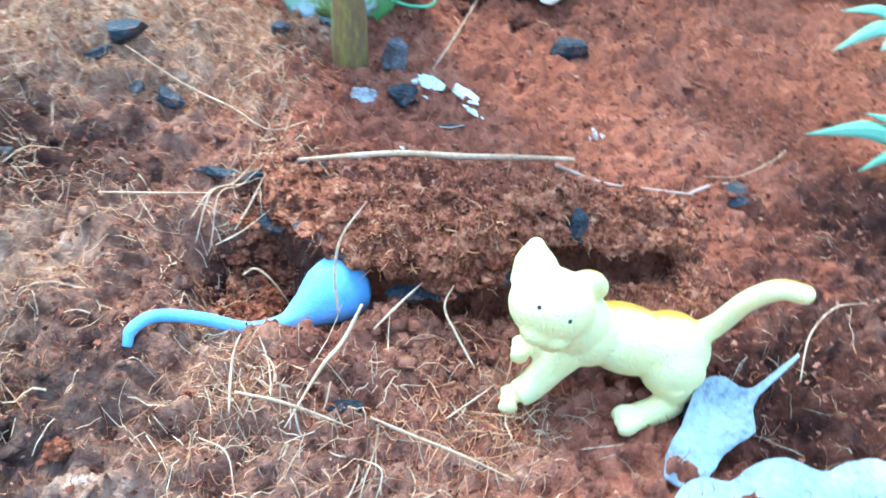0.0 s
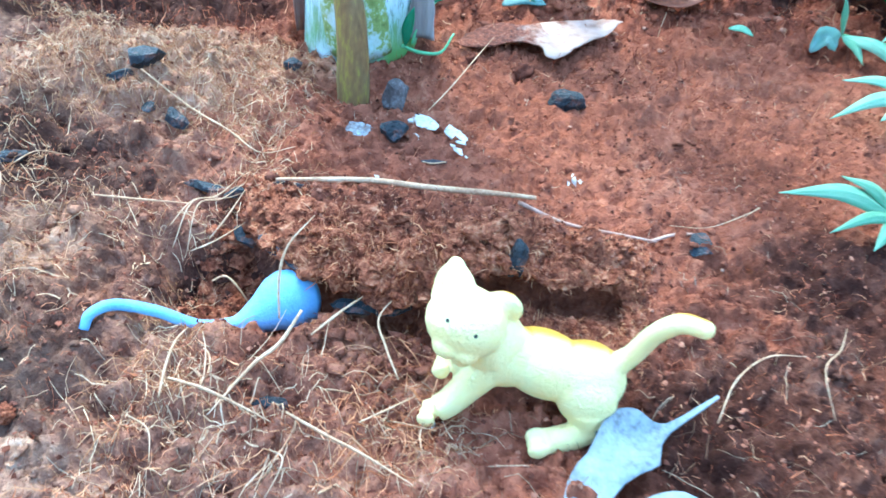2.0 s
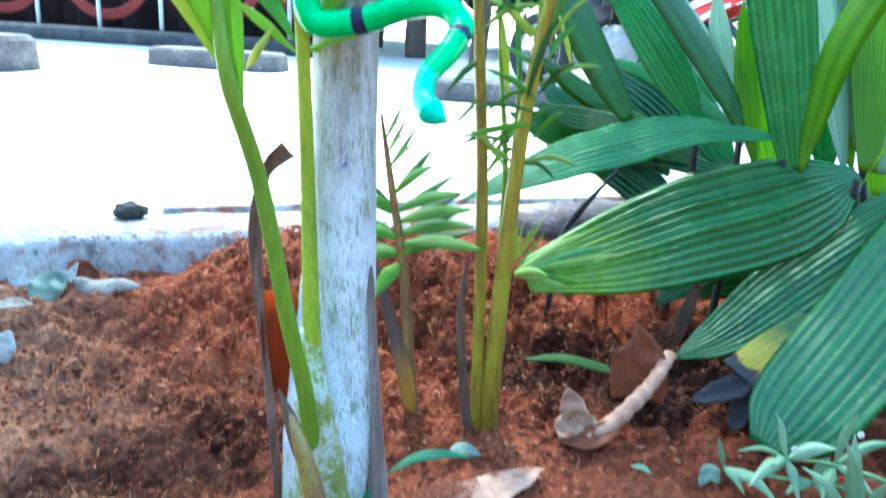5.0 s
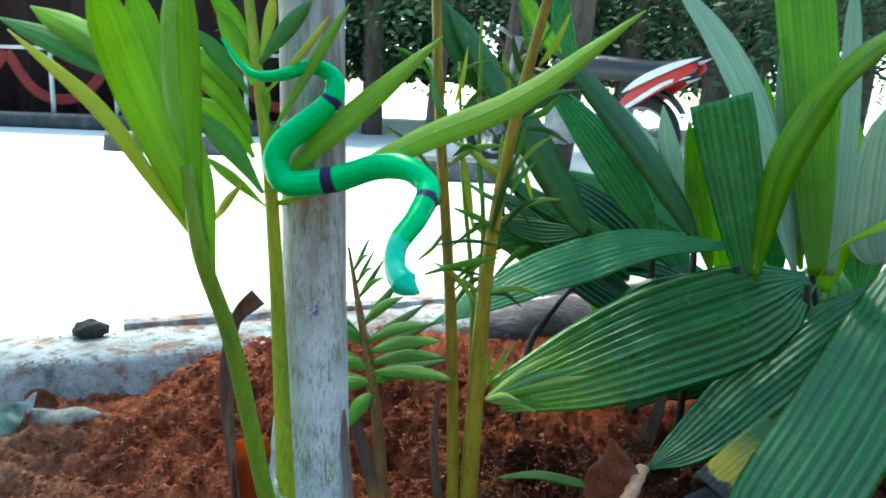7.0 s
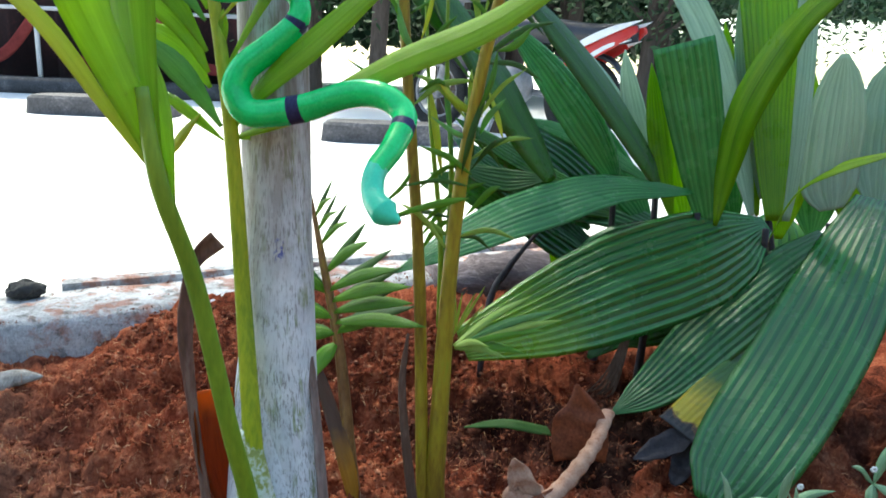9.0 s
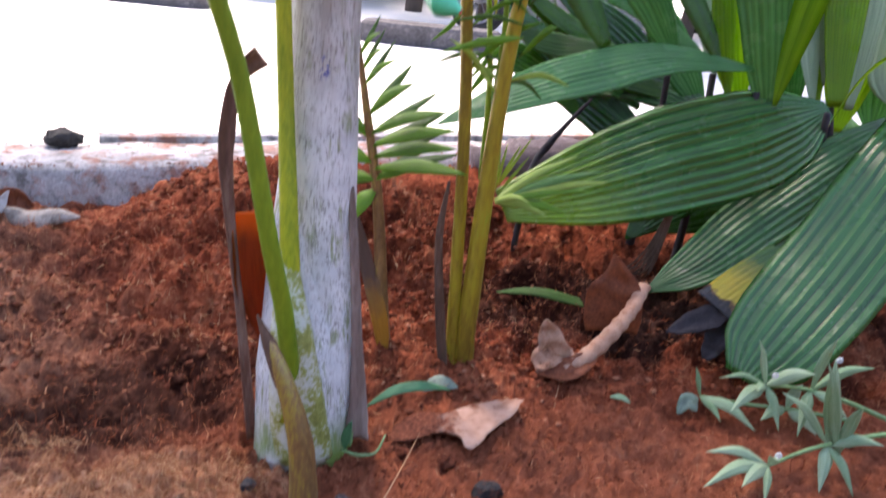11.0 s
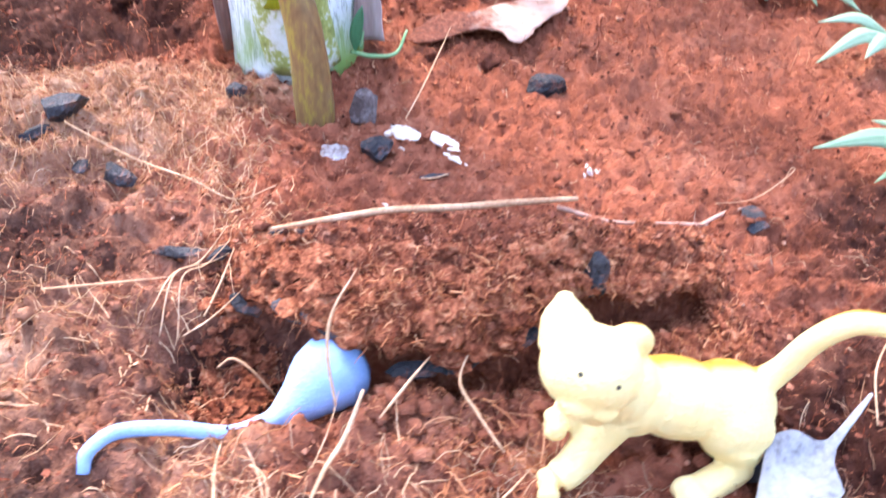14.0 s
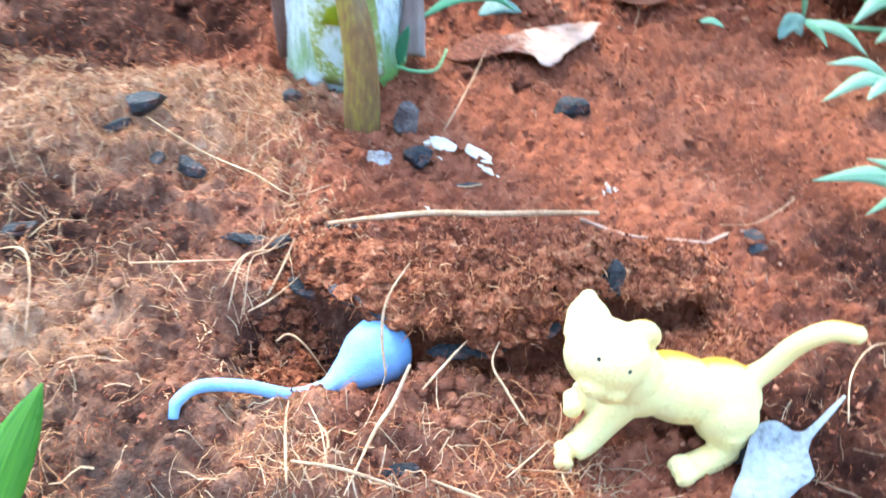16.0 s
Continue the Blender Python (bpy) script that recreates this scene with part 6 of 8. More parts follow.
tagged(link_mesh("toy_snake", bm, [SNAKE, SNAKE_BAND, PINK, SNAKE_PALE]), "glossy green rubber snake with black bands draped on the palm", "toy snake")


# ---- loose things on the soil ----
def coal(x, y, size, seed, lift=0.0, turn=0.0, name="charcoal_piece", mat=CHARCOAL, label="black lump of charcoal lying on the soil", cat="charcoal", group="charcoal pieces"):
    bm = bmesh.new()
    if name == "soil_clod":
        lump(bm, (0, 0, 0), size, seed, 0.5, 4, 1.8, turn)
    else:
        chunk(bm, (size[0], size[1], size[2] * (0.6 if name == "pebble" else 0.9)), seed, turn, 11, 0.55 if name == "pebble" else 0.52, 0.7 if name == "pebble" else 0.25)
    ob = link_mesh(name, bm, mat, smooth=name == "soil_clod")
    ob.location = on_bed(x, y, size[2] * 0.35 + lift)
    return tagged(ob, label, cat, group)


for k, (x, y, s, lift, turn) in enumerate((
    (0.0686, 0.2870, (0.0082, 0.0070, 0.0055), 0.001, 0.4), (-0.0075, 0.2225, (0.0060, 0.0052, 0.0050), 0.001, 0.2),
    (-0.0960, 0.1930, (0.0066, 0.0034, 0.0036), 0.001, 2.6), (-0.1074, 0.1940, (0.0036, 0.003, 0.002), 0.001, 1.0), (-0.1150, 0.2120, (0.0085, 0.0036, 0.0040), 0.002, 0.7), (-0.1255, 0.2060, (0.0088, 0.0030, 0.0028), 0.000, 0.5),
    (0.0545, 0.1245, (0.0034, 0.0038, 0.0064), 0.0005, 0.5), (-0.0640, 0.1560, (0.0092, 0.0024, 0.0024), 0.001, 0.0), (-0.0530, 0.1540, (0.0040, 0.0020, 0.0018), 0.001, 0.3),
    (-0.0445, 0.1385, (0.0062, 0.0026, 0.0026), 0.001, 2.5), (-0.0330, 0.1560, (0.0065, 0.0018, 0.0014), 0.000, 0.1),
    (0.0850, 0.0765, (0.0038, 0.0046, 0.0056), 0.001, 0.9), (-0.142, 0.150, (0.006, 0.003, 0.002), -0.001, 0.4),
    (0.124, 0.176, (0.007, 0.005, 0.0025), -0.001, 1.2), (-0.068, 0.262, (0.005, 0.004, 0.003), 0.000, 1.2), (0.262, 0.268, (0.006, 0.005, 0.006), 0.002, 1.2), (-0.0060, 0.0655, (0.0050, 0.0018, 0.0014), 0.001, 0.2))):
    coal(x, y, s, k + 1, lift, turn)
for k, (x, y, z, s, turn) in enumerate(((-0.026, 0.1225, 0.0135, (0.0070, 0.0024, 0.0020), 2.5), (-0.0165, 0.1150, 0.0165, (0.0075, 0.0026, 0.0022), 2.6), (0.006, 0.1050, 0.0115, (0.0085, 0.0026, 0.0018), 0.1), (0.018, 0.1055, 0.0130, (0.0075, 0.0024, 0.0014), 0.2), (0.0345, 0.1125, 0.0150, (0.0050, 0.0026, 0.0022), 0.6))):
    coal(x, y, s, 30 + k, 0.0, turn, label="black chip of charcoal stuck under the soil crust").location.z = z
coal(-0.0150, 0.2530, (0.0066, 0.0056, 0.0092), 58, 0.003, 0.7, "stub", STUBWOOD, "withered grey-brown stub beside the cut shoot", "stub", "")
for k, (x, y, s, turn) in enumerate(((0.0018, 0.2452, (0.0072, 0.0040, 0.0030), -0.5), (0.0174, 0.2340, (0.0080, 0.0032, 0.0028), -0.95), (0.0218, 0.2196, (0.0052, 0.0015, 0.0014), -0.8), (0.0013, 0.2274, (0.0018, 0.0016, 0.0016), 1.5), (0.0740, 0.2150, (0.0024, 0.0012, 0.0024), 2.0), (0.0705, 0.2135, (0.0022, 0.0010, 0.0012), 2.5), (0.0775, 0.2140, (0.0018, 0.0010, 0.0012), 3.0), (-0.0039, 0.1711, (0.0018, 0.0013, 0.0012), 3.5), (0.0385, 0.0715, (0.0014, 0.0014, 0.0014), 4.0))):
    coal(x, y, s, 40 + k, -0.0003, turn, "pebble", PALE_STONE, "chalky white flake of stone on the soil" if s[2] > 0.002 and s[0] > 0.004 else "tiny chalky white crumb of stone on the soil", "pebble", "white pebbles")
coal(0.0425, 0.308, (0.0058, 0.0050, 0.0048), 61, 0.001, 0.4, "soil_clod", CRUMB, "rounded red-brown clod of coir soil", "clod", "soil clods")
coal(0.014, 0.312, (0.0034, 0.0032, 0.0034), 62, 0.001, 0.9, "soil_clod", CRUMB, "rounded red-brown clod of coir soil", "clod", "soil clods")
coal(-0.0743, 0.0455, (0.0030, 0.0026, 0.0028), 63, 0.001, 0.9, "soil_clod", FRESH, "rounded orange-brown clod of coir soil", "clod", "soil clods")
coal(-0.0245, 0.2230, (0.0074, 0.0048, 0.0042), 57, -0.001, 0.3, "pebble", GREY_STONE, "grey-brown pebble half sunk in the soil", "pebble", "grey pebbles")
husk = thing("seed_husk", "thin dark split seed husk lying on the soil", "husk")
part("shell", tube(bmesh.new(), [tuple(on_bed(x, y, 0.0012)) for x, y in ((0.0085, 0.2040), (0.0135, 0.2050), (0.0195, 0.2050))], [0.0006, 0.0018, 0.0006], 8, 14, 0.5, Vector((0, 0, 1))), BLACKENED, husk)
part("rim", tube(bmesh.new(), [tuple(on_bed(x, y, 0.0020)) for x, y in ((0.0090, 0.2030), (0.0135, 0.2036), (0.0190, 0.2042))], [0.0003, 0.0004, 0.0003], 6, 12), STRAW, husk, "pale rim")
rock = link_mesh("stone", lump(bmesh.new(), (0, 0, 0), (0.019, 0.016, 0.012), 70, 0.35, 3, 1.5), ROCK, smooth=False)
rock.location = (-0.413, 0.722, 0.069)
tagged(rock, "dark grey stone resting on the kerb", "stone")
rock = link_mesh("stone", lump(bmesh.new(), (0, 0, 0), (0.020, 0.016, 0.008), 71, 0.35, 3, 1.5), ROCK, smooth=False)
rock.location = (-0.548, 0.64, 0.064)
tagged(rock, "dark grey stone resting on the kerb", "stone")

# the pale stick across the lip
LAID = [(x, y, max(z, on_bed(x, y, 0.0045).z)) for x, y, z in ((-0.037, 0.1540, 0.0115), (-0.020, 0.1595, 0.0130), (-0.002, 0.1635, 0.0150), (0.020, 0.1650, 0.0180), (0.040, 0.1660, 0.0205), (0.058, 0.1670, 0.0215))]
stick = thing("stick", "long thin weathered pale stick lying over the soil", "stick")
part("shaft", tube(bmesh.new(), LAID, [0.0005, 0.0010, 0.0012, 0.0012, 0.0011, 0.0008], 8, 36, wobble=0.15), STRAW, stick)
part("bare_end", tube(bmesh.new(), [tuple(on_bed(x, y, 0.0036)) for x, y in ((0.052, 0.1665), (0.070, 0.1690), (0.090, 0.1720), (0.107, 0.1750))], [0.0008, 0.0008, 0.0007, 0.0005], 7, 24, wobble=0.25), DEAD, stick, "thin brown end of the stick")
part("twig_end", tube(bmesh.new(), [tuple(on_bed(x, y, 0.002)) for x, y in ((0.104, 0.1745), (0.114, 0.179), (0.126, 0.186))], [0.0007, 0.0007, 0.0004], 7, 16, wobble=0.25), DEAD, stick, "short forked twig")


def straw(name, pts, r, label, mat=STRAW, cat="straw", n=18):
    bm = tube(bmesh.new(), pts, [r * 0.28, r * 0.40, r * 0.34, r * 0.12], 6, n, wobble=0.15)
    return tagged(link_mesh(name, bm, mat), label, cat, "loose straws")


def lay(points, lift=0.003):
    return [tuple(on_bed(x, y, lift + (p[0] if p else 0.0))) for x, y, *p in points]


straw("root_fibre", lay([(-0.111, 0.199, 0.007), (-0.090, 0.195, 0.005), (-0.069, 0.186, 0.004), (-0.054, 0.181, 0.003), (-0.040, 0.184, 0.001)]), 0.0010, "long pale root fibre lying on the soil")
straw("straw", lay([(-0.006, 0.092, 0.005), (-0.010, 0.083, 0.004), (-0.014, 0.073, 0.002), (-0.020, 0.055)]), 0.0016, "thick pale dry straw on the soil")
straw("straw", [(-0.0125, 0.090, 0.016), (-0.0145, 0.097, 0.026), (-0.0135, 0.103, 0.034), (-0.008, 0.112, 0.040)], 0.0011, "bent tan straw standing across the blue toy")
straw("straw", [(-0.002, 0.088, 0.014), (0.005, 0.096, 0.018), (0.012, 0.105, 0.020)], 0.0010, "short pale dry straw on the soil")
straw("straw", [(0.027, 0.079, 0.013), (0.021, 0.087, 0.017), (0.017, 0.095, 0.020), (0.022, 0.107, 0.022)], 0.0010, "curled pale dry straw on the soil")
straw("straw", [(-0.034, 0.056, 0.014), (-0.0355, 0.064, 0.017), (-0.037, 0.073, 0.017), (-0.038, 0.082, 0.013)], 0.0011, "short pale dry straw on the soil")
straw("straw", lay([(0.001, 0.058, 0.002), (0.012, 0.055, 0.002), (0.024, 0.052, 0.002), (0.038, 0.048)]), 0.0012, "short pale dry straw on the soil")
straw("straw", lay([(-0.034, 0.062, 0.002), (-0.022, 0.059, 0.004), (-0.012, 0.058, 0.003), (-0.003, 0.057)]), 0.0013, "short pale dry straw on the soil")
straw("straw", lay([(-0.066, 0.126, 0.002), (-0.063, 0.138, 0.004), (-0.058, 0.149, 0.003), (-0.052, 0.162)]), 0.0008, "thin pale dry straw on the soil")
straw("straw", lay([(-0.061, 0.126, 0.003), (-0.06, 0.137, 0.005), (-0.056, 0.148, 0.003), (-0.05, 0.155)]), 0.0007, "thin pale dry straw on the soil")
straw("straw", lay([(-0.068, 0.13, 0.002), (-0.063, 0.14, 0.004), (-0.056, 0.15, 0.002), (-0.05, 0.153)]), 0.0007, "thin pale dry straw on the soil")
straw("straw", lay([(-0.054, 0.131, 0.003), (-0.051, 0.14, 0.005), (-0.048, 0.151, 0.001)]), 0.001, "thin pale dry straw on the soil")
straw("straw", lay([(-0.06, 0.127, 0.003), (-0.052, 0.131, 0.005), (-0.044, 0.14, 0.001)]), 0.0009, "thin pale dry straw on the soil")
straw("straw", lay([(-0.05, 0.121, 0.005), (-0.046, 0.124, 0.006), (-0.04, 0.122, 0.005), (-0.032, 0.119)]), 0.0011, "thin pale dry straw on the soil")
straw("straw", lay([(-0.098, 0.133, 0.0), (-0.084, 0.137, 0.002), (-0.066, 0.143, 0.001)]), 0.0012, "thin pale dry straw on the soil")
straw("straw", lay([(-0.132, 0.14, 0.002), (-0.129, 0.15, 0.004), (-0.122, 0.158)]), 0.0006, "thin pale dry straw on the soil")
straw("straw", lay([(-0.04, 0.05, 0.003), (-0.032, 0.046, 0.004), (-0.028, 0.038, 0.0)]), 0.0006, "thin pale dry straw on the soil")
straw("straw", lay([(0.0, 0.048, 0.001), (0.006, 0.042, 0.004), (0.004, 0.032, 0.001)]), 0.0006, "thin pale dry straw on the soil")
straw("straw", lay([(0.02, 0.062, 0.003), (0.028, 0.07, 0.006), (0.033, 0.076, 0.002)]), 0.0008, "thin pale dry straw on the soil")
straw("straw", lay([(0.003, 0.248, 0.003), (0.010, 0.270, 0.006), (0.018, 0.295, 0.007), (0.024, 0.320, 0.01)]), 0.0009, "pale dry straw leaning on a dead leaf")
straw("root_fibre", [(0.155, 0.098, 0.012), (0.150, 0.108, 0.022), (0.158, 0.120, 0.020), (0.165, 0.135, 0.016)], 0.0007, "thin curled root fibre on the soil")
straw("root_fibre", lay([(0.112, 0.184, 0.001), (0.128, 0.188, 0.002), (0.146, 0.201, 0.003), (0.150, 0.209, 0.003), (0.140, 0.195, 0.002)]), 0.0005, "thin looped root fibre on the soil")
straw("root_fibre", lay([(0.118, 0.085, 0.003), (0.124, 0.100, 0.008), (0.135, 0.112, 0.006), (0.150, 0.120, 0.002)]), 0.0007, "thin curled root fibre on the soil")
straw("root_fibre", lay([(-0.138, 0.130, 0.003), (-0.127, 0.127, 0.006), (-0.120, 0.117, 0.008), (-0.116, 0.100, 0.002)]), 0.0009, "thin curled root fibre on the soil")


def dead_leaf(name, label, pieces, group="fallen leaves"):
    t = thing(name, label, "dead leaf", group)
    for k, (mat, pts, w, nrm, kw) in enumerate(pieces):
        leaf_part("blade" if k == 0 else "flap", t, mat, pts, w, nrm, "", 0.0006, **kw)
    return t


# flat torn leaf: a wavy sheet with one pointed end and one torn lobe
torn = thing("fallen_leaf", "flat pale brown dead leaf, partly buried in soil", "dead leaf", "fallen leaves")
bm = bmesh.new()
OUTLINE = spline([(x, y, 0) for x, y in [(0.094, 0.376), (0.085, 0.356), (0.071, 0.338), (0.061, 0.319), (0.054, 0.315), (0.05, 0.326), (0.041, 0.329), (0.03, 0.33), (0.016, 0.322), (0.004, 0.324), (0.007, 0.339), (0.021, 0.353), (0.04, 0.352), (0.059, 0.367), (0.08, 0.376), (0.094, 0.376)]], 72)
MIDDLE = Vector((0.0535, 0.3415, 0))
rings = []
for i in range(8):
    ring = []
    for k in range(72):
        q = MIDDLE.lerp(OUTLINE[k], i / 7)
        q += (OUTLINE[k] - MIDDLE) * (0.06 * noise.noise(OUTLINE[k] * 300) * i / 7)
        q.z = 0.0058 + 0.0016 * noise.noise(q * 55) - 0.16 * max(0, 0.040 - q.x) + 0.05 * max(0, q.x - 0.070) + 0.0006 * noise.noise(q * 260)
        ring.append(bm.verts.new(q) if i or not k else ring[0])
    rings.append(ring)
for i in range(7):
    for k in range(72):
        quad = [rings[i][k], rings[i + 1][k], rings[i + 1][(k + 1) % 72], rings[i][(k + 1) % 72]]
        bm.faces.new(quad if i else [quad[0], quad[1], quad[2]])
part("blade", bm, DEAD_CAKED, torn, solid=0.0006)
dead_leaf("fallen_leaf", "grey-green sliver of dead leaf on the soil", [(DEAD_GREEN, [(0.022, 0.380, 0.004), (0.034, 0.386, 0.009), (0.048, 0.386, 0.006)], 0.012, (0, -0.5, 1), dict(n=14))])
curl_leaf = dead_leaf("curled_leaf", "large brown dead leaf curled up on the soil", [
    (DEAD_DARK, [(0.1712, 0.4780, 0.0196), (0.1700, 0.4820, 0.0461), (0.1702, 0.4860, 0.0648), (0.1660, 0.4900, 0.0817)], 0.046, (-0.15, -1, 0.1), dict(profile=[0.9, 1, 1, 0.98, 0.8, 0.5, 0.25, 0.05], curl=0.3, n=30, wave=0.08)),
    (DEAD, [(0.1216, 0.4250, 0.0143), (0.1147, 0.4260, 0.0325), (0.1088, 0.4280, 0.0471)], 0.026, (-0.1, -1, 0.2), dict(profile=[1, 1, 0.95, 0.85, 0.7, 0.55, 0.4, 0.12], curl=0.45, ragged=0.25, n=30, wave=0.3)),
    (DEAD, [(0.1036, 0.4160, 0.0134), (0.1162, 0.4220, 0.0193), (0.1339, 0.4280, 0.0215)], 0.018, (-0.3, -0.7, 0.7), dict(profile=[0.5, 0.9, 1, 1, 0.9, 0.8, 0.6, 0.3], curl=0.5, ragged=0.3, n=24, wave=0.4)),
    (DEAD_DARK, [(0.1078, 0.4100, 0.0105), (0.1315, 0.4160, 0.0133), (0.1563, 0.4340, 0.0233)], 0.018, (0, -0.6, 0.8), dict(curl=0.5, n=18)),
])
RIBS = [(0.0066 - 0.0022 * abs(k / 24 - 0.45)) * (1 + 0.09 * math.cos(k * math.pi)) for k in range(25)]
part("rolled_edge", tube(bmesh.new(), [(0.1055, 0.4180, 0.0105), (0.1214, 0.4200, 0.0122), (0.1430, 0.4280, 0.0191), (0.1637, 0.4400, 0.0368), (0.1800, 0.4600, 0.0485), (0.1949, 0.4900, 0.0567)], RIBS, 14, 96, 0.75, Vector((-0.3, -0.5, 0.8)), 0.1), DEAD, curl_leaf, "ribbed tan rolled edge of the leaf")
dead_leaf("grey_leaf", "curled blue-grey dry leaf lying beside the toy cat", [(DEAD_GREY, [(0.0800, 0.0535, 0.008), (0.0870, 0.0640, 0.013), (0.0945, 0.0730, 0.016), (0.1035, 0.0790, 0.0165), (0.1170, 0.0905, 0.0205)], 0.0175, (-0.1, -0.3, 1), dict(profile=[0.35, 0.62, 0.72, 0.70, 0.82, 1.0, 0.98, 0.72, 0.36, 0.14, 0.10, 0.09, 0.04], ragged=0.12, curl=0.3, n=48, wave=0.16))])
dead_leaf("grey_leaf", "broad pale blue-grey dry leaf lying on the soil", [(DEAD_GREY, [(0.072, 0.036, 0.008), (0.095, 0.041, 0.011), (0.125, 0.046, 0.013), (0.165, 0.052, 0.011)], 0.030, (0, -0.1, 1), dict(profile=[0.3, 0.75, 1, 1, 1, 0.95, 0.8, 0.3], ragged=0.25, curl=0.15, n=36, wave=0.15))])
for mat, lab, pts, w, nrm, cu in (
    (DEAD_PALE, "pale grey pointed dead leaf near the kerb", [(-0.3790, 0.5520, 0.0370), (-0.3630, 0.5560, 0.0280), (-0.3379, 0.5600, 0.0327), (-0.3160, 0.5660, 0.0303)], 0.024, (0, -0.6, 0.8), -0.35),
    (DEAD_DARK, "dark brown curled dead leaf near the kerb", [(-0.3893, 0.5660, 0.0288), (-0.3831, 0.5750, 0.0365), (-0.3668, 0.5780, 0.0313)], 0.026, (0.2, -0.9, 0.3), 0.5),
    (DEAD_WHITE, "narrow whitened edge of a curled dead leaf near the kerb", [(-0.3879, 0.5600, 0.0285), (-0.3890, 0.5650, 0.0377), (-0.3844, 0.5700, 0.0476)], 0.009, (0.6, -0.8, 0.2), 0.4),
    (DEAD_GREEN, "grey-green fallen leaf near the kerb", [(-0.4115, 0.5300, 0.0166), (-0.4011, 0.5450, 0.0294), (-0.3905, 0.5600, 0.0397)], 0.036, (0, -0.8, 0.6), 0.2),
    (DEAD_WHITE, "small whitish oval dead leaf near the kerb", [(-0.4561, 0.5600, 0.0349), (-0.4444, 0.5630, 0.0268), (-0.4294, 0.5660, 0.0239)], 0.022, (0, -0.9, 0.5), 0.4),
    (DEAD_WHITE, "whitish dead leaf standing on edge in the bed", [(-0.3799, 0.4300, 0.0031), (-0.3707, 0.4340, 0.0159), (-0.3650, 0.4400, 0.0290)], 0.026, (0.5, -0.8, 0.3), 0.5),
    (DEAD_PALE, "flat grey dead leaf near the kerb", [(-0.4262, 0.4950, 0.0227), (-0.4053, 0.5000, 0.0269), (-0.3914, 0.5060, 0.0253)], 0.015, (0, -0.4, 0.9), 0.3)):
    dead_leaf("fallen_leaf", lab, [(mat, [(a, b, c + 0.007) for a, b, c in pts], w, nrm, dict(profile=[0.12, 0.6, 0.92, 1.0, 0.92, 0.72, 0.45, 0.08], curl=cu, fold=0.12, ragged=0.12, n=28, wave=0.14))], "dead leaves near the kerb")
dead_leaf("green_leaf_scrap", "small scrap of pale green leaf on the soil", [(WEED, [(0.158, 0.392, 0.008), (0.165, 0.390, 0.010), (0.172, 0.386, 0.008)], 0.005, (0, -0.5, 1), dict(n=8))], "leaf scraps")
dead_leaf("green_leaf_scrap", "crumpled pale green leaf scrap on the soil", [(BROAD_PALE, [(0.205, 0.382, 0.006), (0.211, 0.386, 0.014), (0.219, 0.384, 0.008)], 0.011, (0, -0.6, 0.8), dict(n=14, ragged=0.5, curl=0.6, wave=0.5))], "leaf scraps")
grass = thing("grass_blade", "long narrow green blade lying along the soil", "grass")
leaf_part("blade", grass, LEAFLET_DARK, [(0.075, 0.500, 0.034), (0.110, 0.505, 0.036), (0.150, 0.505, 0.030), (0.190, 0.510, 0.026)], 0.010, (0, -0.5, 0.9), n=18)
grass = thing("grass_blade", "broad bright green blade rising from the soil", "grass")
leaf_part("blade", grass, LEAFLET_GREEN, [(-0.100, 0.030, 0.004), (-0.096, 0.050, 0.022), (-0.091, 0.066, 0.034)], 0.011, (0.2, -0.5, 0.8), fold=0.2, n=14)


# ---- weeds ----
def weed(label, stem, whorls, flowers=()):
    w = thing("weed", label, "weed", "weeds in the bed")
    part("stem", tube(bmesh.new(), stem, [0.0017, 0.0016, 0.0013, 0.0010], 7, 24), WEED_STEM, w)
    for c, tips in whorls:
        for tip, width in tips:
            c_, t_ = Vector(c), Vector(tip)
            mid = (c_ + t_) / 2 + Vector((0, 0, 0.15 * (t_ - c_).length))
            leaf_part("leaf", w, WEED, [c_, mid, t_], width * 0.70, (0.05, -0.5, 0.85), profile=[0.15, 0.6, 0.95, 1.0, 0.85, 0.6, 0.3, 0.01], fold=0.4, twist=12, n=14, thick=0.0004)
    for c in flowers:
        bm = bmesh.new()
        for k in range(6):
            a = k * 1.047
            lump(bm, (c[0] + 0.0014 * math.cos(a), c[1], c[2] + 0.0014 * math.sin(a)), (0.0011, 0.0009, 0.0011), k, 0.2, 1)
        part("flower", bm, FLOWER, w, "tiny white flower head")


weed("low weed with long pale green leaves in whorls", [(0.34, 0.215, 0.002), (0.27, 0.212, 0.006), (0.239, 0.210, 0.008), (0.205, 0.210, 0.013)], [
    ((0.205, 0.210, 0.013), [((0.155, 0.209, 0.016), 0.013), ((0.178, 0.217, 0.024), 0.009), ((0.190, 0.222, 0.048), 0.012), ((0.196, 0.212, 0.036), 0.010), ((0.175, 0.196, 0.010), 0.008), ((0.192, 0.192, 0.008), 0.010)]),
    ((0.239, 0.210, 0.008), [((0.216, 0.222, 0.042), 0.012), ((0.231, 0.226, 0.034), 0.009), ((0.205, 0.192, 0.004), 0.010), ((0.222, 0.190, 0.003), 0.009)])])
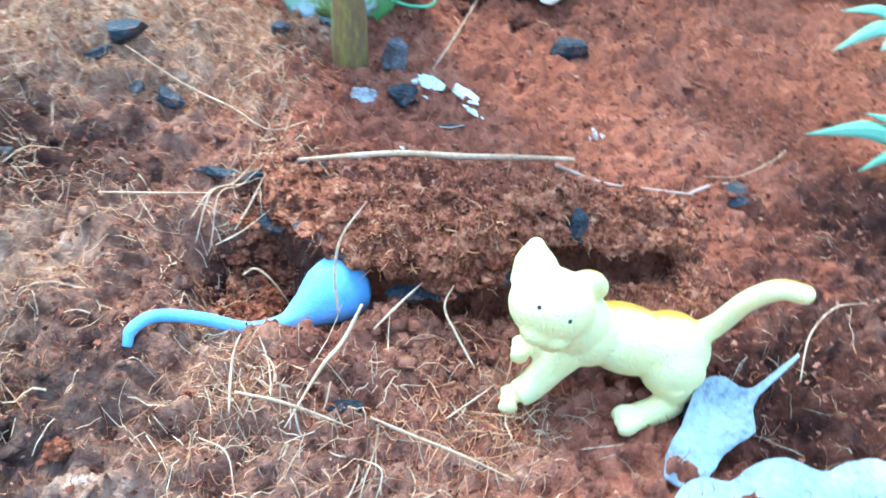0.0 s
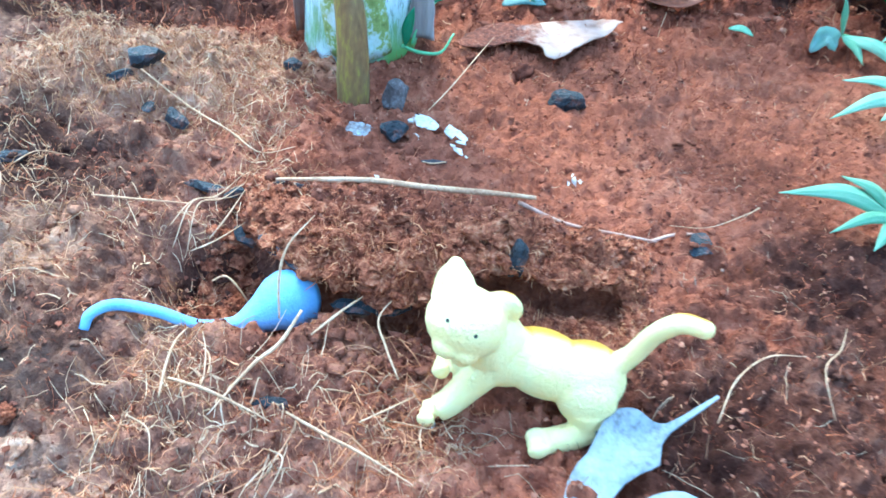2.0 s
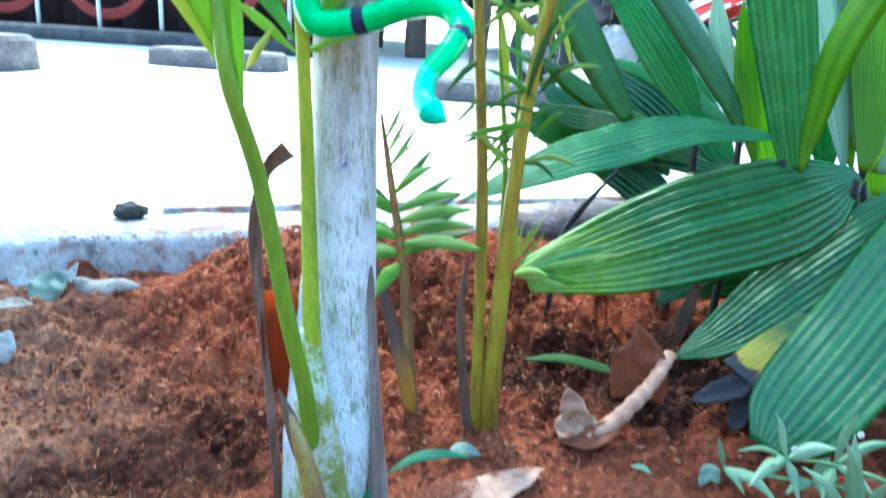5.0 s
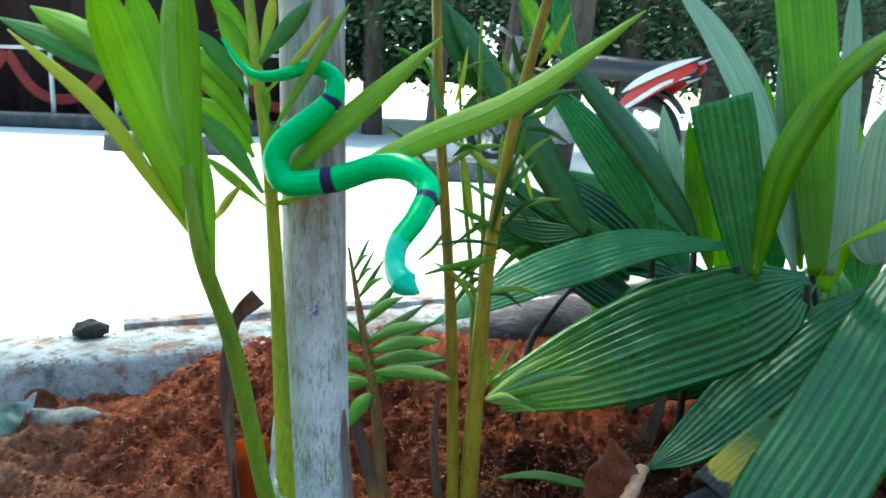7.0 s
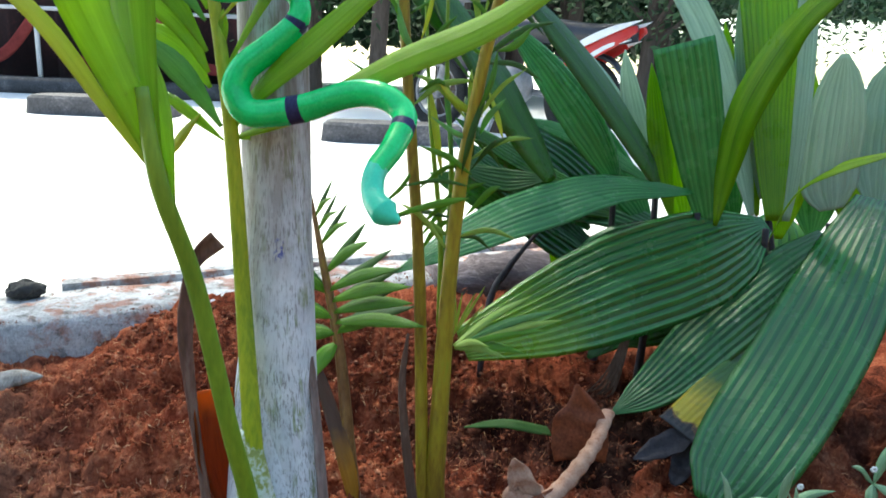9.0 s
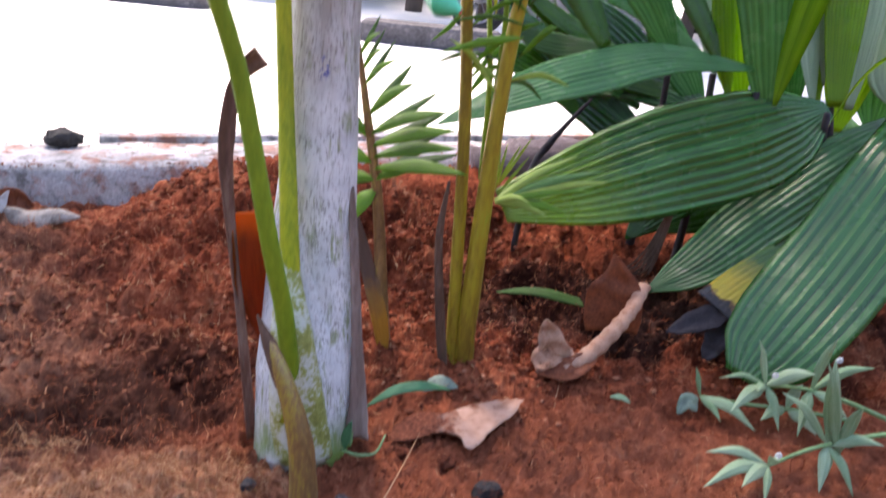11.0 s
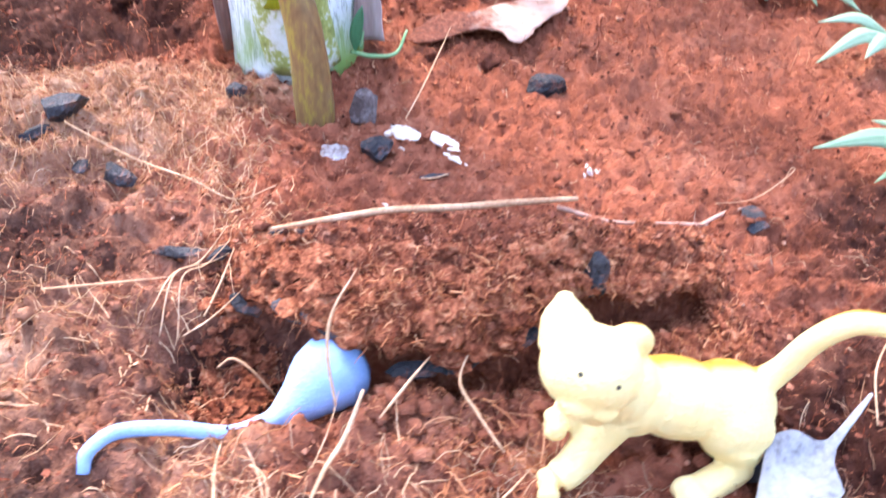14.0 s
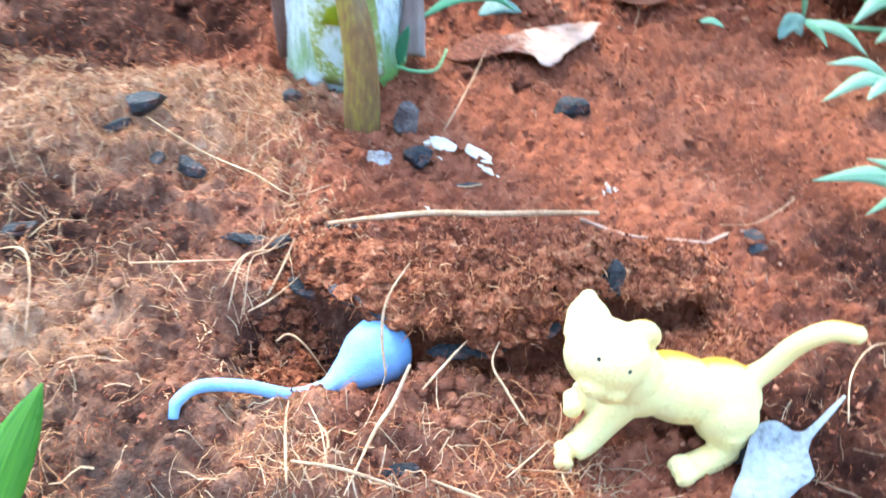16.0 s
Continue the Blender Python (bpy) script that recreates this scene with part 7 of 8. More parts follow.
weed("low weed with chewed pale green leaves in whorls", [(0.37, 0.36, 0.03), (0.31, 0.345, 0.024), (0.275, 0.335, 0.018), (0.246, 0.322, 0.012)], [
    ((0.246, 0.322, 0.012), [((0.203, 0.318, 0.020), 0.011), ((0.198, 0.298, 0.008), 0.013), ((0.222, 0.300, 0.010), 0.014), ((0.240, 0.302, 0.030), 0.008), ((0.236, 0.296, 0.002), 0.008)]),
    ((0.290, 0.340, 0.020), [((0.283, 0.350, 0.078), 0.017), ((0.256, 0.350, 0.050), 0.013), ((0.280, 0.318, -0.002), 0.013), ((0.318, 0.33, 0.03), 0.012), ((0.300, 0.315, 0.000), 0.010)]),
    ((0.2985, 0.3400, 0.0136), [((0.2700, 0.3350, 0.0829), 0.024), ((0.3010, 0.3350, 0.0541), 0.014)])],
    [(0.247, 0.316, 0.024)])
weed("leafy weed with pale green leaves and tiny white flowers", [(0.35, 0.38, 0.02), (0.31, 0.372, 0.036), (0.28, 0.368, 0.044), (0.252, 0.364, 0.046)], [
    ((0.252, 0.364, 0.046), [((0.238, 0.362, 0.080), 0.011), ((0.226, 0.350, 0.030), 0.014), ((0.278, 0.356, 0.062), 0.014), ((0.240, 0.350, 0.048), 0.010), ((0.258, 0.344, 0.024), 0.010), ((0.216, 0.356, 0.052), 0.006)]),
    ((0.285, 0.369, 0.043), [((0.290, 0.366, 0.084), 0.010), ((0.308, 0.356, 0.03), 0.012), ((0.272, 0.346, 0.02), 0.012), ((0.32, 0.366, 0.066), 0.010)])],
    [(0.254, 0.360, 0.056), (0.292, 0.360, 0.072)])
weed("leafy weed with dull green leaves close to the soil", [(0.33, 0.39, 0.010), (0.29, 0.39, 0.014), (0.255, 0.395, 0.012), (0.225, 0.40, 0.012)], [
    ((0.225, 0.40, 0.012), [((0.218, 0.402, 0.034), 0.007), ((0.258, 0.372, 0.004), 0.014), ((0.236, 0.38, 0.004), 0.010)]),
    ((0.285, 0.392, 0.014), [((0.262, 0.378, 0.010), 0.014), ((0.30, 0.372, 0.006), 0.016), ((0.296, 0.40, 0.03), 0.012)])])
weed("leafy weed with pale green leaves and tiny white flowers", [(0.40, 0.33, 0.02), (0.37, 0.335, 0.05), (0.35, 0.34, 0.07), (0.33, 0.345, 0.085)], [
    ((0.33, 0.345, 0.085), [((0.31, 0.34, 0.10), 0.010), ((0.325, 0.335, 0.06), 0.011), ((0.345, 0.35, 0.115), 0.010), ((0.35, 0.33, 0.07), 0.010)]),
    ((0.36, 0.338, 0.06), [((0.34, 0.33, 0.035), 0.011), ((0.385, 0.34, 0.085), 0.011), ((0.37, 0.32, 0.03), 0.011)])], [(0.325, 0.340, 0.098)])


# ---- crumbs and fibres of the coir ----
def field(n, seed, boxes):
    rs = np.random.RandomState(seed)
    out = []
    for (x0, x1, y0, y1), share in boxes:
        k = int(n * share)
        out.append(np.stack([rs.uniform(x0, x1, k), rs.uniform(y0, y1, k)], -1))
    p = np.concatenate(out)
    p = p[rs.rand(len(p)) > 0.35 * trodden(p[:, 0], p[:, 1])]
    return p[past_kerb(p[:, 0], p[:, 1]) < 0.0], rs


def crumbs(name, label, n, seed, boxes, lo, hi, kerb=False):
    p, rs = field(n, seed, boxes)
    if kerb:
        a, d = rs.uniform(0.05, 0.75, n), 0.115 * rs.rand(n) ** 1.6
        keep = lattice(a * 22, d * 60, 60) > 0.0
        p = (KERB_A + a[:, None] * KERB_T + d[:, None] * KERB_N)[keep]
    base = np.array([(1, 0, 0), (-1, 0, 0), (0, 1, 0), (0, -1, 0), (0, 0, 1), (0, 0, -1)], float)
    faces = np.array([(0, 2, 4), (2, 1, 4), (1, 3, 4), (3, 0, 4), (2, 0, 5), (1, 2, 5), (3, 1, 5), (0, 3, 5)])
    k = len(p)
    z = np.full(k, 0.0605) if kerb else surface(p[:, 0], p[:, 1])
    size = lo + (hi - lo) * rs.rand(k) ** 3
    v = base[None] * (size[:, None, None] * rs.uniform(0.5, 1.2, (k, 6, 1))) + rs.uniform(-0.3, 0.3, (k, 6, 3)) * size[:, None, None]
    ang = rs.rand(k) * 6.28
    c, s = np.cos(ang)[:, None], np.sin(ang)[:, None]
    v = np.stack([v[..., 0] * c - v[..., 1] * s, v[..., 0] * s + v[..., 1] * c, v[..., 2] * 0.8], -1)
    v = v + np.concatenate([p, (z + size * 0.3)[:, None]], -1)[:, None]
    f = faces[None] + 6 * np.arange(k)[:, None, None]
    me = bpy.data.meshes.new(name)
    me.from_pydata(v.reshape(-1, 3).tolist(), [], f.reshape(-1, 3).tolist())
    me.materials.append(CRUMB)
    return tagged(new(name, me), label, "soil crumbs", kind="stuff")


NEAR, MID, FAR = (-0.22, 0.26, 0.0, 0.33), (-0.45, 0.42, 0.30, 0.62), (-0.5, 0.3, 0.5, 0.85)
LIP = (-0.06, 0.11, 0.112, 0.165)
crumbs("soil_crumbs", "loose red-brown crumbs of coir soil", 31000, 11, ((NEAR, 0.60), (MID, 0.24), (FAR, 0.06), (LIP, 0.10)), 0.0003, 0.0014)

crumbs("kerb_crumbs", "red soil crumbs scattered on top of the kerb", 1500, 14, ((NEAR, 0.0),), 0.0006, 0.0022, True)


def clumps(name, label, n, seed, boxes, lo, hi, detail=1, mat=SOIL):
    """Fluffy clods: a few roughened balls, turned and scaled at random, half sunk in the soil."""
    p, rs = field(n, seed, boxes)
    kinds, faces = [], None
    for k in range(10):
        bm = lump(bmesh.new(), (0, 0, 0), (1, 1, 0.75), 200 + k, 0.8, detail, 3.0)
        bm.verts.ensure_lookup_table()
        bm.verts.index_update()
        kinds.append(np.array([v.co for v in bm.verts]))
        faces = np.array([[v.index for v in f.verts] for f in bm.faces])
        bm.free()
    nv, k = len(kinds[0]), len(p)
    size = lo + (hi - lo) * rs.rand(k) ** 2
    ang = rs.rand(k) * 6.28
    v = np.stack([kinds[i % 10] for i in range(k)]) * size[:, None, None] * np.stack([rs.uniform(0.6, 1.5, k), rs.uniform(0.6, 1.2, k), rs.uniform(0.45, 1.0, k)], -1)[:, None]
    if detail > 1:
        v = v * (1 + rs.normal(0, 0.09, v.shape[:2]))[..., None]
    c, s = np.cos(ang)[:, None], np.sin(ang)[:, None]
    v = np.stack([v[..., 0] * c - v[..., 1] * s, v[..., 0] * s + v[..., 1] * c, v[..., 2]], -1)
    z = surface(p[:, 0], p[:, 1]) + size * rs.uniform(-0.3, 0.3, k)
    v = v + np.stack([p[:, 0], p[:, 1], z], -1)[:, None]
    f = faces[None] + nv * np.arange(k)[:, None, None]
    me = bpy.data.meshes.new(name)
    me.from_pydata(v.reshape(-1, 3).tolist(), [], f.reshape(-1, 3).tolist())
    me.materials.append(mat)
    me.polygons.foreach_set("use_smooth", [detail < 2] * len(me.polygons))
    return tagged(new(name, me), label, "soil clumps", kind="stuff")


BROW = (-0.055, 0.100, 0.100, 0.140)
BACK = (-0.050, 0.100, 0.130, 0.165)
BURROW = (-0.006, 0.034, 0.080, 0.100)
clumps("soil_clumps", "fluffy red-brown clumps of coir soil", 5200, 12, ((NEAR, 0.42), (MID, 0.40), (FAR, 0.13), (BURROW, 0.05)), 0.0006, 0.0026)
clumps("heap_clumps", "rough dark red clods of coir heaped at the back of the bed", 2600, 16, (((-0.29, 0.12, 0.37, 0.72), 0.7), ((0.0, 0.34, 0.40, 0.70), 0.3)), 0.0014, 0.0046, 1, SOIL)
clumps("heap_crumbs", "small dark red crumbs of coir over the back of the bed", 6000, 17, (((-0.29, 0.12, 0.36, 0.74), 0.6), ((-0.48, -0.29, 0.36, 0.50), 0.2), ((0.0, 0.34, 0.40, 0.70), 0.2)), 0.0007, 0.0032, 1, CRUMB)
clumps("crust_clumps", "fluffy red-brown clumps on the crust above the burrow", 1500, 13, ((BROW, 1.0),), 0.0007, 0.0036, 2, FRESH)
clumps("loose_clumps", "small loose clumps of coir behind the crust", 500, 15, ((BACK, 1.0),), 0.0006, 0.0020, 2, FRESH)


def fibres(name, label, n, seed, boxes, length, radius, rise, mat=FIBRE, patchy=False):
    """Hair-thin curved fibres, three-sided, lying on and sticking out of the soil."""
    p, rs = field(n, seed, boxes)
    if patchy:
        p = p[lattice(p[:, 0] * 26, p[:, 1] * 30, 50) + 0.7 * lattice(p[:, 0] * 70, p[:, 1] * 70, 51) > 0.05]
    k, m = len(p), 5
    u = np.linspace(0, 1, m)
    ln = length[0] + (length[1] - length[0]) * rs.rand(k) ** 3
    ang, bend = rs.rand(k) * 6.28, rs.normal(0, 0.7, k)
    a = ang[:, None] + bend[:, None] * u
    step = ln[:, None] / m
    x = p[:, :1] + np.cumsum(np.cos(a) * step, 1)
    y = p[:, 1:] + np.cumsum(np.sin(a) * step, 1)
    z = surface(x, y) + 0.0002 + rise * rs.rand(k)[:, None] ** 2 * np.sin(u * 3.14 * rs.uniform(0.4, 1.0, k)[:, None]) * ln[:, None]
    keep = (z > -0.05).all(1) & (np.abs(np.diff(z, axis=1)) < 0.004).all(1)
    x, y, z, a, ln = x[keep], y[keep], z[keep], a[keep], ln[keep]
    k = len(x)
    r = radius * rs.uniform(0.5, 1.4, k)[:, None] * (1 - 0.5 * u)
    nx_, ny_ = -np.sin(a), np.cos(a)
    ring = []
    for w in (0.0, 2.094, 4.189):
        ring.append(np.stack([x + nx_ * r * math.cos(w), y + ny_ * r * math.cos(w), z + r * math.sin(w)], -1))
    v = np.stack(ring, 2)                       # k, m, 3, xyz
    f = []
    for i in range(m - 1):
        for j in range(3):
            f.append((i * 3 + j, i * 3 + (j + 1) % 3, (i + 1) * 3 + (j + 1) % 3, (i + 1) * 3 + j))
    f = np.array(f)[None] + (3 * m) * np.arange(k)[:, None, None]
    me = bpy.data.meshes.new(name)
    me.from_pydata(v.reshape(-1, 3).tolist(), [], f.reshape(-1, 4).tolist())
    me.materials.append(mat)
    return tagged(new(name, me), label, "coir fibre", kind="stuff")


def tufts(name, label, n, seed, boxes, length, radius, mat=FIBRE):
    """Short shreds of coir that stick out of the soil every way."""
    p, rs = field(n, seed, boxes)
    k, m = len(p), 4
    ln = length[0] + (length[1] - length[0]) * rs.rand(k) ** 1.5
    a, e = rs.rand(k) * 6.28, rs.uniform(-0.15, 1.1, k)
    da, de = rs.normal(0, 0.75, (k, m)), rs.normal(-0.15, 0.55, (k, m))
    aa, ee = a[:, None] + np.cumsum(da, 1), e[:, None] + np.cumsum(de, 1)
    st = (ln / (m - 1))[:, None]
    x = p[:, :1] + np.cumsum(np.cos(aa) * np.cos(ee) * st, 1)
    y = p[:, 1:] + np.cumsum(np.sin(aa) * np.cos(ee) * st, 1)
    z = surface(p[:, 0], p[:, 1])[:, None] - 0.0006 + np.cumsum(np.sin(ee) * st, 1)
    r = radius * rs.uniform(0.5, 1.5, k)[:, None] * np.linspace(1.2, 0.4, m)
    nx_, ny_ = -np.sin(aa), np.cos(aa)
    v = np.stack([np.stack([x + nx_ * r * math.cos(w), y + ny_ * r * math.cos(w), z + r * math.sin(w)], -1) for w in (0.5, 2.594, 4.689)], 2)
    f = [(i * 3 + j, i * 3 + (j + 1) % 3, (i + 1) * 3 + (j + 1) % 3, (i + 1) * 3 + j) for i in range(m - 1) for j in range(3)]
    f = np.array(f)[None] + (3 * m) * np.arange(k)[:, None, None]
    me = bpy.data.meshes.new(name)
    me.from_pydata(v.reshape(-1, 3).tolist(), [], f.reshape(-1, 4).tolist())
    me.materials.append(mat)
    return tagged(new(name, me), label, "coir fibre", kind="stuff")


TAN, TAN_BACK = (-0.24, -0.05, 0.18, 0.30), (-0.44, -0.12, 0.40, 0.55)
FRONT = (-0.05, 0.05, 0.02, 0.085)
fibres("coir_fibres", "short ginger coir fibres matted over the soil", 7000, 21, ((NEAR, 0.44), (MID, 0.40), (FAR, 0.06), (BROW, 0.10)), (0.003, 0.011), 0.00013, 0.6)
tufts("coir_fluff", "fine ginger shreds of coir standing out of the soil", 31000, 23, ((BROW, 0.12), (NEAR, 0.46), (MID, 0.24), (FAR, 0.05), (FRONT, 0.03)), (0.0016, 0.0060), 0.00012)
tufts("crust_shreds", "ginger shreds of coir hanging from the crust above the burrow", 5600, 25, ((BROW, 0.78), (BACK, 0.12), (BURROW, 0.10)), (0.0012, 0.0040), 0.00011, GINGER)
tufts("coir_shreds", "long red-brown shreds of coir matted over the back of the bed", 15000, 28, ((MID, 0.62), (FAR, 0.38)), (0.004, 0.012), 0.00026, FIBRE)
tufts("pale_shreds", "lighter shreds of coir standing up at the back of the bed", 3000, 30, (((-0.45, 0.12, 0.38, 0.72), 1.0),), (0.004, 0.011), 0.00028, TANHAIR)
fibres("dry_coir_hair", "dry straw-coloured coir hair matted on the soil", 14000, 24, ((TAN, 0.58), (TAN_BACK, 0.14), (FRONT, 0.06), ((-0.17, -0.03, 0.05, 0.18), 0.22)), (0.006, 0.020), 0.00016, 0.45, TANHAIR, True)
tufts("ginger_shreds", "bright ginger shreds of coir along the crust", 2600, 27, (((-0.04, 0.02, 0.104, 0.122), 0.4), ((0.02, 0.10, 0.108, 0.136), 0.35), (FRONT, 0.25)), (0.002, 0.0065), 0.00017, GINGER)
fibres("straw_litter", "tangle of pale dry straws on the soil", 200, 26, (((-0.045, 0.045, 0.035, 0.082), 0.35), ((-0.030, 0.004, 0.052, 0.072), 0.35), ((-0.13, -0.03, 0.05, 0.16), 0.30)), (0.008, 0.030), 0.00030, 0.45, STRAW)
fibres("rootlets", "tangle of fine ginger rootlets beside the toy cat", 240, 29, (((0.012, 0.040, 0.055, 0.098), 0.7), ((-0.01, 0.03, 0.04, 0.07), 0.3)), (0.008, 0.024), 0.00022, 0.8, GINGER)
fibres("root_hairs", "pale root hairs strewn over the soil", 1150, 22, ((NEAR, 0.40), (MID, 0.14), (TAN, 0.18), (FRONT, 0.18), ((0.10, 0.18, 0.05, 0.17), 0.10)), (0.008, 0.024), 0.00014, 0.3, HAIR)


# ---- beyond the bed ----
def paving_block(x, y, w, d, h, seed, label):
    bm = bmesh.new()
    ring_lo, ring_hi, top = [], [], []
    for k in range(28):
        a = 2 * math.pi * k / 28
        sx, sy = math.copysign(abs(math.cos(a)) ** 0.5, math.cos(a)), math.copysign(abs(math.sin(a)) ** 0.5, math.sin(a))
        j = 1 + 0.06 * noise.noise(Vector((sx * 2, sy * 2, seed)))
        ring_lo.append(bm.verts.new((sx * w * j, sy * d * j, 0)))
        ring_hi.append(bm.verts.new((sx * w * j * 0.97, sy * d * j * 0.97, h * 0.85)))
        top.append(bm.verts.new((sx * w * j * 0.92, sy * d * j * 0.9, h)))
    for a, b in ((ring_lo, ring_hi), (ring_hi, top)):
        for k in range(28):
            bm.faces.new((a[k], a[(k + 1) % 28], b[(k + 1) % 28], b[k]))
    bm.faces.new(top)
    ob = link_mesh("stone_block", bm, STONE, smooth=False)
    ob.location = (x, y, -0.15)
    return tagged(ob, label, "stone block", "low stone blocks in the yard")


paving_block(-2.5, 5.75, 0.55, 0.25, 0.14, 1, "low rounded grey stone block on the pale yard")
paving_block(-3.75, 4.4, 0.55, 0.25, 0.22, 2, "low rounded grey stone block on the pale yard")
paving_block(-0.2, 4.6, 0.45, 0.2, 0.12, 3, "low rounded grey stone block on the pale yard")

METAL = mottled("grey_rail", [(0.0, (0.30, 0.31, 0.33)), (1.0, (0.5, 0.51, 0.53))], 8, 60, 0.5)
MAROON = mottled("maroon_cloth", [(0.0, (0.008, 0.004, 0.005)), (0.6, (0.018, 0.007, 0.008)), (1.0, (0.06, 0.014, 0.016))], 2.0, 25, 0.9)
RED_CLOTH = mottled("red_cloth", [(0.0, (0.12, 0.015, 0.015)), (1.0, (0.25, 0.04, 0.035))], 3.0, 25, 0.9)
BLACK = mottled("black_vinyl", [(0.0, (0.008, 0.009, 0.014)), (1.0, (0.022, 0.024, 0.035))], 20, 200, 0.4, 0.5)
RED = mottled("red_plastic", [(0.0, (0.36, 0.012, 0.012)), (1.0, (0.48, 0.03, 0.025))], 20, 200, 0.25, 0.5)
WHITE = mottled("white_plastic", [(0.0, (0.55, 0.56, 0.58)), (1.0, (0.72, 0.73, 0.75))], 20, 200, 0.3, 0.5)
RUBBER = mottled("tyre_rubber", [(0.0, (0.010, 0.010, 0.010)), (1.0, (0.03, 0.03, 0.03))], 40, 200, 0.8)
STEEL = mottled("dull_steel", [(0.0, (0.12, 0.12, 0.13)), (1.0, (0.35, 0.35, 0.37))], 20, 200, 0.4)


def box(bm, lo, hi, bevel=0.0):
    r = bmesh.ops.create_cube(bm, size=1.0)
    m = Matrix.Translation([(a + b) / 2 for a, b in zip(lo, hi)]) @ Matrix.Diagonal([b - a for a, b in zip(lo, hi)] + [1])
    bmesh.ops.transform(bm, matrix=m, verts=r["verts"])
    if bevel:
        bmesh.ops.bevel(bm, geom=list({e for v in r["verts"] for e in v.link_edges}), offset=bevel, segments=2, affect="EDGES")
    return bm


# railing with cloth hung behind it, at the far side of the yard
rail = thing("railing", "grey metal railing on a low kerb at the yard's edge", "railing")
part("base_kerb", box(bmesh.new(), (-10.5, 8.0, -0.15), (-1.9, 8.35, 0.02), 0.02), STONE, rail)
for k in range(12):
    x = -10.2 + 0.75 * k
    part("post", tube(bmesh.new(), [(x, 8.1, 0.0), (x, 8.1, 0.4), (x, 8.1, 0.78)], [0.025, 0.025, 0.025], 10, 4), METAL, rail)
part("top_rail", tube(bmesh.new(), [(-10.4, 8.1, 0.74), (-6, 8.1, 0.74), (-1.95, 8.1, 0.74)], [0.022, 0.022, 0.022], 10, 8), METAL, rail)
pav = thing("shelter", "dark shelter hung with maroon cloth behind the railing", "shelter")
bm = bmesh.new()
cols = []
for i in range(91):
    x = -11 + 0.1 * i
    yy = 9.2 + 0.10 * math.sin(x * 9) + 0.05 * math.sin(x * 23)
    cols.append([bm.verts.new((x, yy, z)) for z in (-0.15, 0.6, 1.4, 2.4)])
for a, b in zip(cols, cols[1:]):
    for k in range(3):
        bm.faces.new((a[k], b[k], b[k + 1], a[k + 1]))
part("curtain", bm, MAROON, pav, solid=0.01)
for k in range(6):
    x = -10.2 + 1.4 * k
    leaf_part("swag", pav, RED_CLOTH, [(x, 8.9, 0.72), (x + 0.35, 8.85, 0.28), (x + 0.7, 8.85, 0.16), (x + 1.05, 8.85, 0.28), (x + 1.4, 8.9, 0.72)], 0.13, (0, -1, 0), "sagging red cloth", 0.01, profile=[1, 1, 1, 1, 1, 1, 1, 1], n=24)
part("roof", box(bmesh.new(), (-11.2, 8.6, 2.4), (-1.8, 11.5, 2.5), 0.01), STEEL, pav)

# parked motorcycle, tail towards the yard
bike = thing("motorcycle", "parked motorcycle with a black seat and red-white tail", "motorcycle")
bike.matrix_world = Matrix.Translation((1.36, 4.75, -0.15)) @ Matrix.Rotation(radians(-38), 4, "Z") @ Matrix.Translation((-1.33, 0, 0))
bm = bmesh.new()
prev = None
for i in range(17):
    u = i / 16
    x = 0.30 + 0.98 * u
    zt = 0.79 - 0.01 * u + 0.02 * math.sin(u * 6)
    hw = 0.13 - 0.06 * u
    ring = [bm.verts.new((x, a * hw, zt + b)) for a, b in ((-1, -0.17 + 0.08 * u), (-0.95, -0.02), (-0.6, 0.012), (0, 0.02), (0.6, 0.012), (0.95, -0.02), (1, -0.17 + 0.08 * u))]
    if prev:
        for k in range(6):
            bm.faces.new((prev[k], ring[k], ring[k + 1], prev[k + 1]))
    prev = ring
part("seat", bm, BLACK, bike, "long black vinyl seat", 0.02)
for side in (-1, 1):
    leaf_part("tail_cowl", bike, RED, [(0.84, side * 0.15, 0.47), (0.98, side * 0.14, 0.57), (1.18, side * 0.11, 0.69), (1.33, side * 0.07, 0.76)], 0.11, (0, side, 0.1), "red tail panel", 0.012, profile=[0.3, 0.7, 0.95, 1, 1, 0.9, 0.7, 0.35], n=16)
    leaf_part("stripe", bike, WHITE, [(0.88, side * 0.165, 0.58), (1.0, side * 0.155, 0.66), (1.18, side * 0.125, 0.745), (1.36, side * 0.08, 0.81)], 0.05, (0, side, 0.1), "white grab rail and trim", 0.012, n=14)
    leaf_part("stripe", bike, WHITE, [(0.84, side * 0.165, 0.43), (0.95, side * 0.155, 0.51), (1.15, side * 0.125, 0.64), (1.30, side * 0.08, 0.69)], 0.03, (0, side, 0.1), "white trim", 0.012, n=14)
wheel = part("wheel", tube(bmesh.new(), [(0.95, -0.06, 0.29), (0.95, 0, 0.29), (0.95, 0.06, 0.29)], [0.05, 0.06, 0.05], 14, 4), STEEL, bike)


def ring_mesh(c, R, r, n=40, m=10):
    bm = bmesh.new()
    rows = []
    for i in range(n):
        a = 2 * math.pi * i / n
        row = []
        for j in range(m):
            b = 2 * math.pi * j / m
            d = R + r * math.cos(b)
            row.append(bm.verts.new((c[0] + d * math.cos(a), c[1] + r * math.sin(b), c[2] + d * math.sin(a))))
        rows.append(row)
    for i in range(n):
        for j in range(m):
            bm.faces.new((rows[i][j], rows[(i + 1) % n][j], rows[(i + 1) % n][(j + 1) % m], rows[i][(j + 1) % m]))
    return bm


